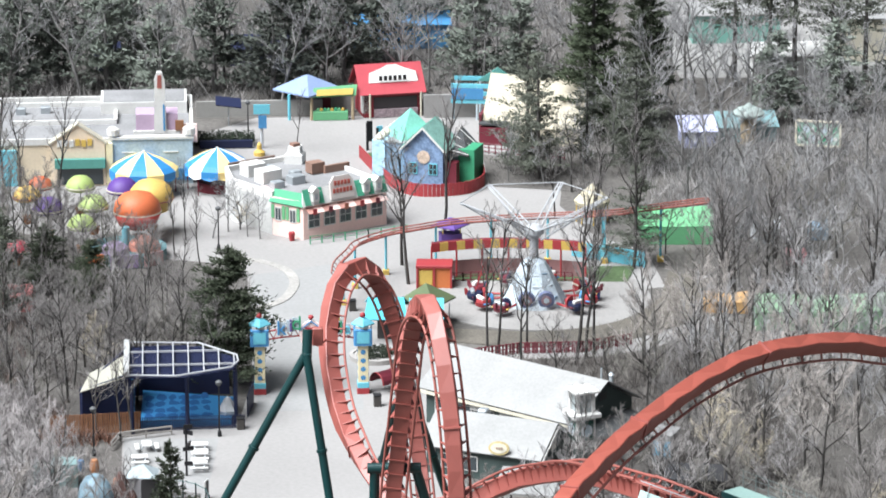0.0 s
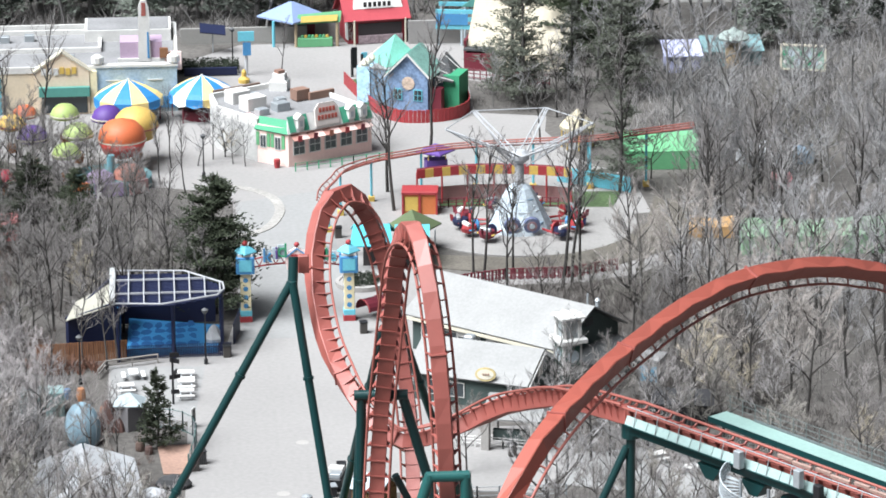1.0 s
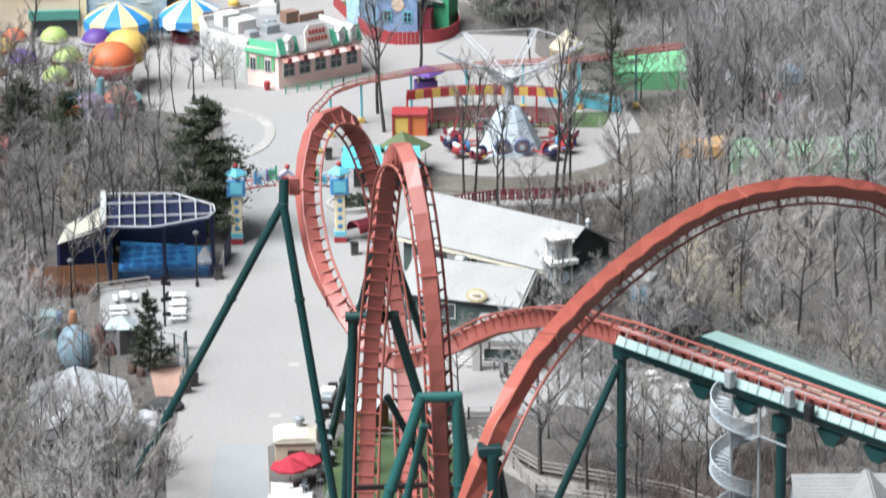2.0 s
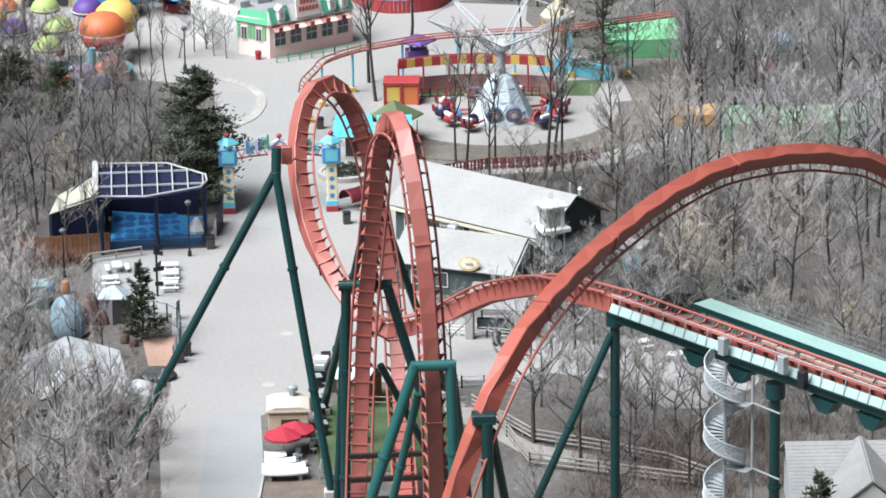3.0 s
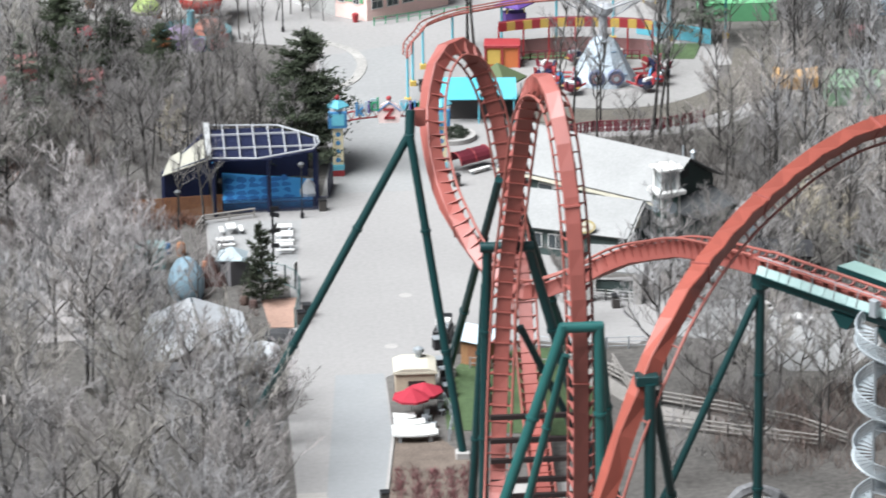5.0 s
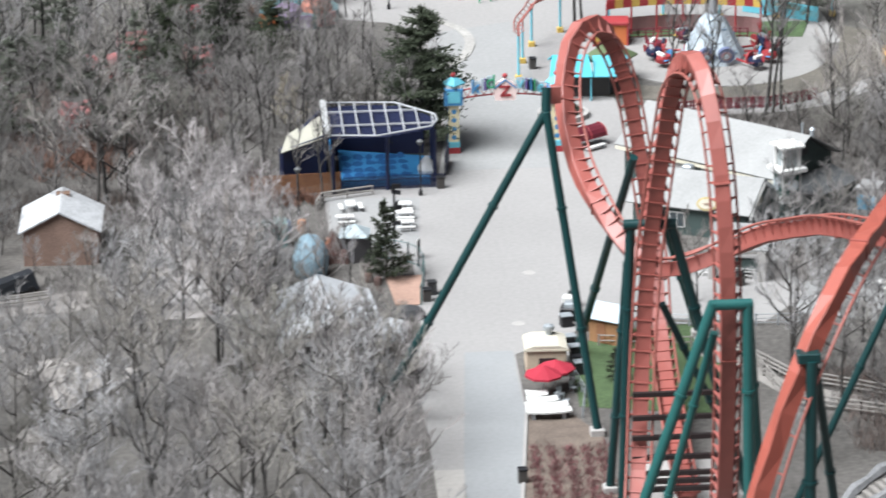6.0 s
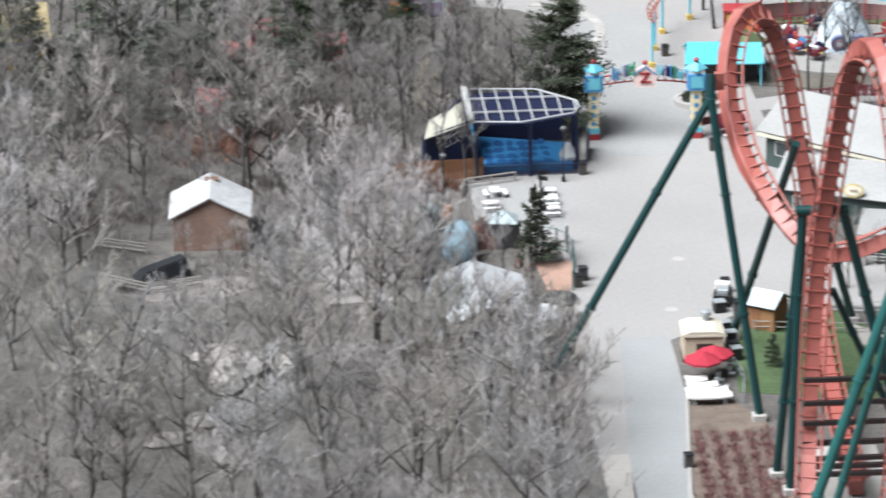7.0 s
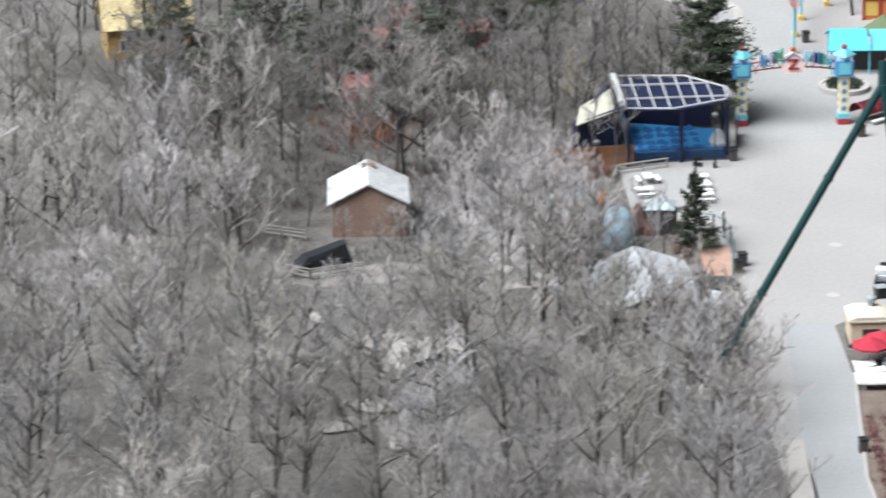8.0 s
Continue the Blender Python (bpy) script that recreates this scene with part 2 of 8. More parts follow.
def tie_mesh():
    """One cross tie: a curved V plate from the spine out to both rails."""
    m = M()
    prof = [(-GAUGE, 0.97), (-GAUGE * 0.8, 0.76), (-HALF, 0.60), (-HALF, -0.35), (-HALF - 0.1, -0.05), (-GAUGE * 0.88, 0.50), (-GAUGE - 0.1, 0.88)]
    for s in (1, -1):
        q = [(s * a, b) for a, b in prof]
        n = len(q)
        vs = [(a, y, b) for y in (-0.05, 0.05) for a, b in q]
        fs = [tuple(range(n)), tuple(reversed(range(n, 2 * n)))] + [(i, n + i, n + (i + 1) % n, (i + 1) % n) for i in range(n)]
        m.add(vs, fs if s > 0 else [tuple(reversed(f)) for f in fs])
    m.box((0, 0, 0.62), (2 * HALF + 0.3, 0.1, 0.16))
    return m.mesh("cross_tie")


def stub_mesh():
    """A plain cross tie: a bar on the spine's inner face with stubs out to both rails."""
    m = M().box((0, 0, 0.66), (2 * HALF, 0.14, 0.16))
    for s in (1, -1):
        m.tube([(s * HALF * 0.8, 0, 0.6), (s * GAUGE, 0, 0.97)], 0.07, 6)
    return m.mesh("cross_tie")


TIE, STUB = tie_mesh(), stub_mesh()
TIE.materials.append(TRACK)
STUB.materials.append(RAIL)


def track(label, pts, inward, flanges=(), every=1.3, tie=None, plate=3, buckle=2.0, coat=None):
    """Coaster track: box spine through pts, rails on the side that inward(point) names."""
    ob = thing("coaster_track", label, "coaster track", group="coaster tracks")
    line = spline(pts, every / 2)
    frames = []
    for i, p in enumerate(line):
        d = (line[min(i + 1, len(line) - 1)] - line[max(i - 1, 0)]).normalized()
        u = Vector(inward(p))
        u = (u - d * u.dot(d)).normalized()
        frames.append((p, d, u, d.cross(u)))
    # smooth the lean along the way
    for _ in range(10):
        us = [f[2] for f in frames]
        frames = [(p, d, ((us[max(i - 1, 0)] + us[i] * 2 + us[min(i + 1, len(us) - 1)]) - d * (us[max(i - 1, 0)] + us[i] * 2 + us[min(i + 1, len(us) - 1)]).dot(d)).normalized(), s) for i, (p, d, u, s) in enumerate(frames)]
        frames = [(p, d, u, d.cross(u)) for p, d, u, s in frames]
    vs, fs = [], []
    corner = [(-HALF, -HALF + 0.06), (-HALF + 0.06, -HALF), (HALF - 0.06, -HALF), (HALF, -HALF + 0.06), (HALF, HALF), (-HALF, HALF)]
    n = len(corner)
    # flat triangular plates, each ring a little twisted against the next
    rings = frames[::plate] + ([frames[-1]] if (len(frames) - 1) % plate else [])
    for i, (p, d, u, s) in enumerate(rings):
        w = radians(buckle) * (1 if i % 2 else -1)
        u2, s2 = u * math.cos(w) + s * math.sin(w), s * math.cos(w) - u * math.sin(w)
        vs += [p + s2 * a + u2 * b for a, b in corner]
    for i in range(len(rings) - 1):
        for k in range(n):
            a, b, c, e = i * n + k, (i + 1) * n + k, (i + 1) * n + (k + 1) % n, i * n + (k + 1) % n
            fs += [(a, b, c), (a, c, e)] if i % 2 else [(a, b, e), (b, c, e)]
    fs += [tuple(range(n)), tuple(reversed(range(len(vs) - n, len(vs))))]
    part("spine", M().add(vs, fs), coat or TRACK, ob)
    for sgn in (-1, 1):
        part("rail", M().tube([p + s * GAUGE * sgn + u * DEEP for p, d, u, s in frames], 0.11, 7), RAIL, ob, smooth=True)
    for i in range(1, len(frames) - 1, 2):
        p, d, u, s = frames[i]
        m = Matrix((s, d, u)).transposed().to_4x4()
        m.translation = p
        part("cross_tie", tie or TIE, None, ob, loc=m)
    for k in flanges:
        p, d, u, s = frames[min(int(k * len(frames)), len(frames) - 1)]
        m = Matrix((s, d, u)).transposed().to_4x4()
        m.translation = p
        part("flange", M().box((0, 0, -0.02), (2 * HALF + 0.16, 0.14, 2 * HALF + 0.16)), TRACK, ob, loc=m)
    return frames


LOOP_A = [(1.7, -99.5, 1.7), (2.25, -96.5, 5.9), (2.75, -94.5, 13.8), (3.25, -94.4, 22.3), (3.7, -95.4, 27.5), (4.2, -97, 33.3), (4.5, -99, 37.5), (5.0, -102, 40.2), (5.6, -105.5, 40.8),
          (6.2, -108.3, 38.2), (6.8, -110, 32.9), (7.2, -110.5, 26.2), (7.5, -109.5, 19.1), (7.75, -107.3, 11.5), (7.9, -105.2, 5.5), (8.0, -102.5, 0.8)]


def lean_a(p):
    w = max(-1.0, min(1.0, (p[1] + 102.5) / 5.5))
    return (-0.1 * w, -w, -max(0.0, 1 - abs(w)) if p[2] > 30 else 0.0)


track("coral-red coaster loop on dark green steel columns", LOOP_A, lean_a, (0.30, 0.62, 0.78))
LOOP_B = [(6.4, -95, 0.9), (6.8, -85, 1.6), (7.2, -75, 3.2), (7.4, -68, 6.1), (7.5, -65, 9.6), (7.3, -63, 13.1), (6.8, -62, 16.9), (5.7, -61, 24.0), (5.0, -61, 26.8), (4.0, -61, 29.4), (2.9, -61.8, 31.2), (1.5, -63.2, 31.9),
          (0.1, -65, 30.7), (-0.6, -66.5, 28.6), (-0.8, -68, 26.7), (-0.7, -70, 24.8), (-0.1, -74, 22.2), (1.1, -78, 20.4), (2.2, -80.5, 19.0), (3.6, -82.5, 17.6), (5.3, -83.3, 16.6), (8.0, -83, 16.8), (11.2, -83.5, 18.2), (13.6, -86, 20.2), (15.6, -90, 22.0), (17.8, -96, 24.2), (21.5, -108, 26.9)]


def lean_b(p):
    x, y, z = p
    if z > 21 and y > -75 and x < 10:
        w = max(-1.0, min(1.0, (x - 2.2) / 1.6))
        if z > 26 or w > -0.99:
            r, l = max(0.0, w), max(0.0, -w)
            return (-0.12 * r + 0.75 * l, -1.0 * r + 0.6 * l, -max(0.0, 1 - abs(w)) if z > 27 else -0.05)
        return (1.0, 0.7, 0.0)
    if x > 5.5 and y > -90 and z < 21 and not (y < -78 and z > 10):
        return (-0.1, -1.0 if z > 5 else -0.3, 0.0 if z > 9 else (9 - z) * 0.3)
    if x > 6:
        return (0.0, 0.25, 1.0)
    w = min(1.0, max(0.0, (-75 - y) / 7))
    return Vector((0.7, 0.75, 0.15)) * (1 - w) + Vector((0.25, 0.55, 0.8)) * w


track("coral-red coaster loop sweeping down into a low curve", LOOP_B, lean_b, (0.42, 0.545, 0.64, 0.9))
ARC_C = [(1.0, -141, 5), (3.4, -141, 14), (6.4, -140, 24.3), (8.8, -139, 30.6), (11.8, -135, 34.5), (16.8, -123, 34.9), (21.6, -112, 34.3), (26.1, -104, 34.2), (31.4, -97, 34.0), (37.9, -90, 32.6), (42.2, -86, 31.0), (46.1, -82, 28.8), (52, -76, 23), (56, -72, 15), (58, -70, 5)]
LEAN_C = [(1, (0.96, 0.16, -0.25)), (6.4, (0.94, 0.18, -0.3)), (8.8, (0.72, 0.26, -0.64)), (11.8, (0.22, 0.26, -0.93)), (16.8, (-0.17, 0.07, -0.98)), (21.6, (-0.25, 0.09, -0.97)), (31.4, (-0.43, 0.26, -0.86)), (37.9, (-0.5, 0.28, -0.8)), (60, (-0.65, 0.35, -0.67))]


def lean_c(p):
    for (x0, a), (x1, b) in zip(LEAN_C, LEAN_C[1:]):
        if p[0] < x1:
            return Vector(a).lerp(Vector(b), max(0.0, (p[0] - x0) / (x1 - x0)))
    return LEAN_C[-1][1]


track("coral-red coaster arch rising over the midway", ARC_C, lean_c, (0.30, 0.43, 0.6), 2.8, STUB, 2, 5.0, TRACK_SHADED)


def column(name, label, runs, bars=(), bar_mat=None, steel=None):
    """A steel support: runs of tube (points, radius), each a part, with flanges and footings."""
    ob = thing(name, label, "coaster support", group="coaster supports")
    for k, (pts, r) in enumerate(runs):
        part("leg", M().tube(pts, r, 18), steel or GREEN, ob, smooth=False)
        a, b = Vector(pts[0]), Vector(pts[-1])
        L = (b - a).length
        if L > 12:
            for w in (0.3, 0.68):
                c, d = a.lerp(b, w), (b - a).normalized() * 0.12
                part("flange", M().tube([c - d, c + d], r * 1.28, 18), steel or GREEN, ob)
        if b.z < 1.0:
            part("footing", M().box((b.x, b.y, 0.32), (1.2, 1.2, 0.64), ch=0.08), CONCRETE, ob, "pale concrete footing")
    for c, s in bars:
        part("cap", M().box(c, s, ch=0.08), bar_mat or GREEN, ob)
    return ob


# A-frame beside the far loop
column("a_frame_support", "dark green steel A-frame holding the coaster loop",
       [([(-2.6, -71.6, 28.9), (-2.75, -72.3, 26.2)], 0.42), ([(-2.85, -72.6, 27.0), (-17.5, -73.0, 0.5)], 0.36), ([(-2.75, -72.8, 27.1), (1.0, -77.5, 0.6)], 0.36)],
       bars=[((-1.75, -70.6, 28.0), (0.9, 0.6, 1.5))], bar_mat=TRACK)
column("diagonal_support", "dark green steel brace behind the coaster loop",
       [([(4.9, -70.0, 22.0), (1.38, -58.0, 0.5)], 0.36), ([(6.9, -60.4, 18.6), (12.5, -55.0, 0.5)], 0.36)], bars=[((6.4, -60.6, 18.9), (2.0, 0.8, 0.7))])
# portal round the rising leg of the near loop
column("portal_support", "dark green steel portal round the rising track",
       [([(1.8, -94.2, 24.6), (1.3, -93.6, 0.5)], 0.40), ([(5.0, -94.4, 24.4), (11.6, -92.5, 0.5)], 0.40), ([(1.7, -93.2, 21.0), (0.7, -90.0, 0.5)], 0.36), ([(4.4, -93.6, 17.5), (10.6, -90.5, 4.0)], 0.3), ([(1.2, -94.3, 24.5), (5.4, -94.5, 24.5)], 0.42)])
# portal round the falling leg, in the lightened copy of the green
column("portal_support", "green steel portal round the falling track, colour lightened as lit",
       [([(5.7, -111.8, 24.0), (8.9, -111.8, 24.0)], 0.42), ([(6.0, -111.8, 24.2), (-2.2, -113.5, 0.5)], 0.42), ([(8.6, -111.8, 24.2), (8.9, -112.3, 0.5)], 0.42), ([(6.2, -111.0, 21.5), (1.8, -106.5, 0.5)], 0.32), ([(8.8, -111.0, 23.0), (11.4, -103.0, 0.5)], 0.34)], steel=GREEN_LIT)
column("arch_support", "dark green steel column under the coaster arch",
       [([(8.9, -140.0, 30.2), (8.95, -140.2, 0.5)], 0.42), ([(9.2, -139.8, 29.5), (14.4, -131, 0.5)], 0.32)], bars=[((8.7, -139.6, 30.4), (1.6, 1.2, 0.7))])
column("brake_support", "dark green steel column with a slanted brace",
       [([(21.5, -106.9, 25.2), (21.5, -106.9, 0.5)], 0.37), ([(21.2, -107.0, 24.2), (10.2, -109.5, 0.5)], 0.3), ([(21.5, -106.9, 24.9), (21.5, -106.9, 26.0)], 0.72)])
column("brake_support", "dark green steel column under the brake run", [([(31.45, -121.8, 24.4), (31.45, -121.8, 0.5)], 0.40), ([(31.45, -121.8, 24.2), (31.45, -121.8, 25.3)], 0.74)])

# ---- brake run with its walkways ----
RUN0, RUN1 = Vector((21.5, -108.0, 26.9)), Vector((51.5, -147.5, 26.6))
rdir = (RUN1 - RUN0).normalized()
rside = rdir.cross(Vector((0, 0, 1))).normalized()
track("coral-red straight brake run track over green girders", [RUN0, RUN0.lerp(RUN1, 0.33), RUN0.lerp(RUN1, 0.66), RUN1], lambda p: (0, 0, 1))


def along(s, side, up):
    return RUN0 + rdir * s + rside * side + Vector((0, 0, up))


MINT_PALE = mat("pale_mint_panel", (0.262, 0.358, 0.346), 0.45, var=0.12, rand=0.06)
run = thing("brake_walkway", "mint green walkway with grey mesh rails along the brake run", "walkway")
part("deck", M().slab([along(1, 1.9, 0.0), along(49, 1.9, 0.0), along(49, 1.4, 0.0), along(1, 1.4, 0.0)][::-1], 0.12), GREEN, run)
for i in range(21):
    a, b = 1 + i * 2.3, 1 + i * 2.3 + 2.24
    part("side_panel", M().slab([along(a, 1.8, 0.1), along(b, 1.8, 0.1), along(b, 1.5, 0.74), along(a, 1.5, 0.74)], 0.06), GREEN if i in (14, 15) else MINT_PALE, run, "dark green side panel" if i in (14, 15) else "pale mint side panel")
part("girder", M().slab([along(1, 1.40, -0.75), along(49, 1.40, -0.75), along(49, 1.40, 0.12), along(1, 1.40, 0.12)], 2.2), GREEN, run, "dark green girder")
for i in range(20):
    part("rail_post", M().tube([along(2 + i * 2.3, 1.84, 0.1), along(2 + i * 2.3, 1.5, 1.45)], 0.04, 5), STEEL, run)
part("handrail", M().tube([along(1, 1.5, 1.45), along(49, 1.5, 1.45)], 0.045, 5), STEEL, run)
RAILGREY = mat("dull_grey_rail", (0.124, 0.149, 0.149), 0.6, 0.2, var=0.1)
wing = thing("service_walkway", "mint green service platform with a mesh fence", "walkway")
W0, W1 = Vector((28.3, -105.4, 26.0)), Vector((52.2, -138.2, 25.7))
wd = (W1 - W0).normalized()
ws = wd.cross(Vector((0, 0, 1))).normalized()
part("deck", M().slab([W0 - ws * 0.95, W0 + ws * 0.95, W1 + ws * 0.95, W1 - ws * 0.95], 0.15), MINT, wing)
part("fascia", M().slab([W0 + ws * 0.99 + Vector((0, 0, 0.05)), W0 + ws * 0.99 - Vector((0, 0, 0.4)), W1 + ws * 0.99 - Vector((0, 0, 0.4)), W1 + ws * 0.99 + Vector((0, 0, 0.05))], 0.06), GREEN, wing)
for i in range(30):
    c = W0 - ws * 0.92 + wd * (0.4 + i * 1.36)
    part("rail_post", M().tube([c, c + Vector((0, 0, 1.35))], 0.035, 5), RAILGREY, wing)
part("toe_beam", M().slab([W0 - ws * 0.86 + wd * 3 + Vector((0, 0, 0.16)), W0 - ws * 1.06 + wd * 3 + Vector((0, 0, 0.16)), W1 - ws * 1.06 + Vector((0, 0, 0.16)), W1 - ws * 0.86 + Vector((0, 0, 0.16))][::-1], 0.2), RAILGREY, wing, "grey toe beam along the fence")
for h in (0.45, 0.9, 1.35):
    part("handrail", M().tube([W0 - ws * 0.92 + Vector((0, 0, h)), W1 - ws * 0.92 + Vector((0, 0, h))], 0.022, 5), RAILGREY, wing)

FIN = mat("tan_brake_steel", (0.310, 0.211, 0.180), 0.5, 0.2, var=0.25)
for i in range(16):
    part("brake_fin", M().box(along(16 + i * 1.9, 0.25 * (i % 2), 1.14), (0.24, 1.5 + 0.4 * (i % 2), 0.26), rz=37, ch=0.04), FIN, run, "tan brake caliper between the rails")


# ---- paints of the midway ----
def paint(name, rgb, rough=0.55, var=0.08, **k):
    g = 0.3 * rgb[0] + 0.6 * rgb[1] + 0.1 * rgb[2]
    return mat(name, tuple(c * 0.86 + g * 0.14 for c in rgb), rough, var=var, **k)


RED = paint("red_paint", (0.310, 0.022, 0.028))
CREAM = paint("cream_paint", (0.66, 0.57, 0.34))
CYAN = paint("cyan_paint", (0.09, 0.43, 0.54))
SKYBLUE = paint("sky_blue_paint", (0.035, 0.21, 0.44))
NAVY = paint("navy_paint", (0.007, 0.012, 0.046), 0.6)
STAGEBLUE = paint("stage_blue_paint", (0.015, 0.192, 0.434), 0.4)
PURPLE = paint("purple_paint", (0.099, 0.043, 0.236))
TAN = paint("tan_paint", (0.360, 0.273, 0.167))
IVORY = paint("ivory_roof", (0.496, 0.459, 0.360))
CEDAR = paint("orange_cedar", (0.260, 0.124, 0.046), 0.8, 0.2, fine=20)
RUSTWOOD = paint("rust_brown_wood", (0.223, 0.093, 0.037), 0.85, 0.2, fine=20)
GREYWOOD = paint("weathered_wood", (0.248, 0.229, 0.211), 0.9, 0.2, fine=20)
BLACK = paint("black_plastic", (0.012, 0.012, 0.014), 0.5)
DARKGREEN = paint("bottle_green_boards", (0.045, 0.070, 0.066), 0.7)
SHINGLE = paint("grey_shingle", (0.223, 0.223, 0.223), 0.9, 0.15, fine=16)
SLATE = paint("dark_shingle", (0.056, 0.059, 0.062), 0.9, 0.15)
ROOFWHITE = paint("white_metal_roof", (0.238, 0.238, 0.235), 0.5, 0.12, scale=1.2)
ICE = paint("ice_blue_roof", (0.360, 0.434, 0.484), 0.5, 0.06)
PINK = paint("pink_stucco", (0.76, 0.565, 0.53), 0.7)
KELLY = paint("kelly_green_paint", (0.019, 0.260, 0.124))
LIME = paint("lime_green_paint", (0.093, 0.335, 0.149))
YELLOW = paint("yellow_paint", (0.496, 0.322, 0.037))
ORANGE = paint("orange_paint", (0.496, 0.124, 0.019))
BURGUNDY = paint("burgundy_paint", (0.136, 0.012, 0.025))
UMBRELLA = paint("red_canvas", (0.347, 0.007, 0.028), 0.8)
TARP = paint("white_tarpaulin", (0.384, 0.397, 0.415), 0.5, 0.12, scale=2.0)
GLASS = paint("dark_window_glass", (0.031, 0.043, 0.050), 0.12, 0.05, bump=0.0, spec=0.6)


def extrude_text(txt, size, material, parent, m, label=""):
    cu = bpy.data.curves.new("letter", "FONT")
    cu.body, cu.size, cu.extrude, cu.align_x = txt, size, 0.06, "CENTER"
    tmp = new("letter_tmp", cu)
    me = bpy.data.meshes.new_from_object(tmp)
    bpy.data.objects.remove(tmp)
    me.materials.clear()
    me.materials.append(material)
    ob = new("letter", me)
    ob.parent, ob.matrix_basis = parent, m
    return tagged(ob, label)


# ---- entrance gate of the children's land ----
def gate_tower(x, y):
    ob = thing("gate_tower", "toy-like gate tower with blue dots and clock box", "tower", x, y, 0, 0, "gate towers")
    part("base", M().box((0, 0, 0.33), (1.25, 1.25, 0.66), ch=0.06), RED, ob, "red base block")
    part("plinth", M().box((0, 0, 0.95), (1.2, 1.2, 0.58), ch=0.05), CYAN, ob, "cyan plinth")
    part("shaft", M().box((0, 0, 3.2), (1.05, 1.05, 3.9), ch=0.05), CREAM, ob, "cream shaft")
    for z in (1.75, 2.65, 3.55, 4.45):
        for dx, dy, ax in ((0, -0.53, 0), (0.53, 0, 1), (-0.53, 0, 1)):
            a, b = ((dx, dy - 0.02, z), (dx, dy + 0.02, z)) if ax == 0 else ((dx - 0.02, dy, z), (dx + 0.02, dy, z))
            part("dot", M().tube([a, b], 0.26, 14), SKYBLUE, ob)
    part("clock_box", M().box((0, 0, 6.05), (1.85, 1.6, 1.75), ch=0.1), SKYBLUE, ob, "blue clock box")
    part("clock_face", M().box((0, -0.82, 6.05), (1.25, 0.06, 1.2)), CYAN, ob, "cyan square face")
    part("cornice", M().box((0, 0, 7.05), (1.5, 1.35, 0.3)), WHITE, ob)
    part("roof", M().lathe((0, 0, 7.2), [(1.15, 0), (1.2, 0.12), (0.75, 0.5), (0.3, 0.75)], 4), CYAN, ob)
    part("ball", M().lathe((0, 0, 7.9), [(0.02, 0), (0.2, 0.06), (0.3, 0.28), (0.2, 0.5), (0.02, 0.58)], 12), RED, ob, "red ball finial", True)
    return ob


gate_tower(-5.2, 0)
gate_tower(5.2, -0.5)
arch = thing("gate_arch", "red lattice arch with colourful letters over the midway", "sign", 0, -0.2)
for z, k in ((5.75, 0.35), (6.6, 0.4)):
    part("chord", M().tube([(-4.3 + i * 0.86, 0, z + k * (1 - ((i - 5) / 5) ** 2)) for i in range(11)], 0.09, 6), RED, arch)
for i in range(20):
    u = -4.2 + i * 0.42
    lo = lambda x: 5.75 + 0.35 * (1 - (x / 4.3) ** 2)
    a, b = (lo(u), lo(u + 0.42) + 0.85) if i % 2 else (lo(u) + 0.85, lo(u + 0.42))
    part("lattice_bar", M().tube([(u, 0, a), (u + 0.42, 0, b)], 0.05, 5), RED, arch)
for ch, x, z, s, mt in (("k", -3.0, 6.35, 2.1, SKYBLUE), ("i", -2.05, 6.65, 2.0, PURPLE), ("d", -1.45, 6.85, 2.1, KELLY), ("v", 1.5, 6.75, 1.9, CYAN), ("i", 2.15, 6.6, 1.9, PURPLE), ("l", 2.6, 6.5, 1.9, SKYBLUE), ("l", 3.0, 6.4, 1.9, KELLY), ("e", 3.6, 6.3, 1.7, CYAN)):
    extrude_text(ch, s, mt, arch, pose(x, -0.45, z, 90, 0, 0))
    part("letter_plate", M().box((x, -0.3, z + 0.28 * s), (0.42 * s, 0.06, 0.62 * s), ch=0.02), ICE, arch, "pale plate behind a letter")
part("plaque", M().prism([(-1.0, 0), (1.0, 0), (1.25, 1.1), (0.8, 1.9), (0, 2.3), (-0.8, 1.9), (-1.25, 1.1)], -0.15, 0.15, pose(0, -0.25, 5.5, 90)), PINK, arch, "white house-shaped plaque")
part("emblem", M().box((-0.05, -0.45, 6.95), (1.1, 0.1, 0.24), m=pose(0, 0, 0)).box((0.05, -0.45, 6.05), (1.1, 0.1, 0.24)).slab([(-0.5, -0.5, 6.05), (-0.2, -0.5, 6.05), (0.5, -0.5, 6.95), (0.2, -0.5, 6.95)], 0.1), RED, arch, "red zigzag emblem")
part("gable", M().slab([(-1.2, -0.5, 6.8), (-1.1, 0.1, 6.8), (0.0, 0.1, 7.75), (0.0, -0.5, 7.75)][::-1], 0.1).slab([(0.0, -0.5, 7.75), (0.0, 0.1, 7.75), (1.1, 0.1, 6.8), (1.2, -0.5, 6.8)][::-1], 0.1), SKYBLUE, arch, "blue scalloped gable")
part("ball", M().lathe((0, -0.2, 7.8), [(0.02, 0), (0.22, 0.08), (0.3, 0.25), (0.2, 0.45), (0.02, 0.5)], 12), RED, arch, "red ball finial", True)


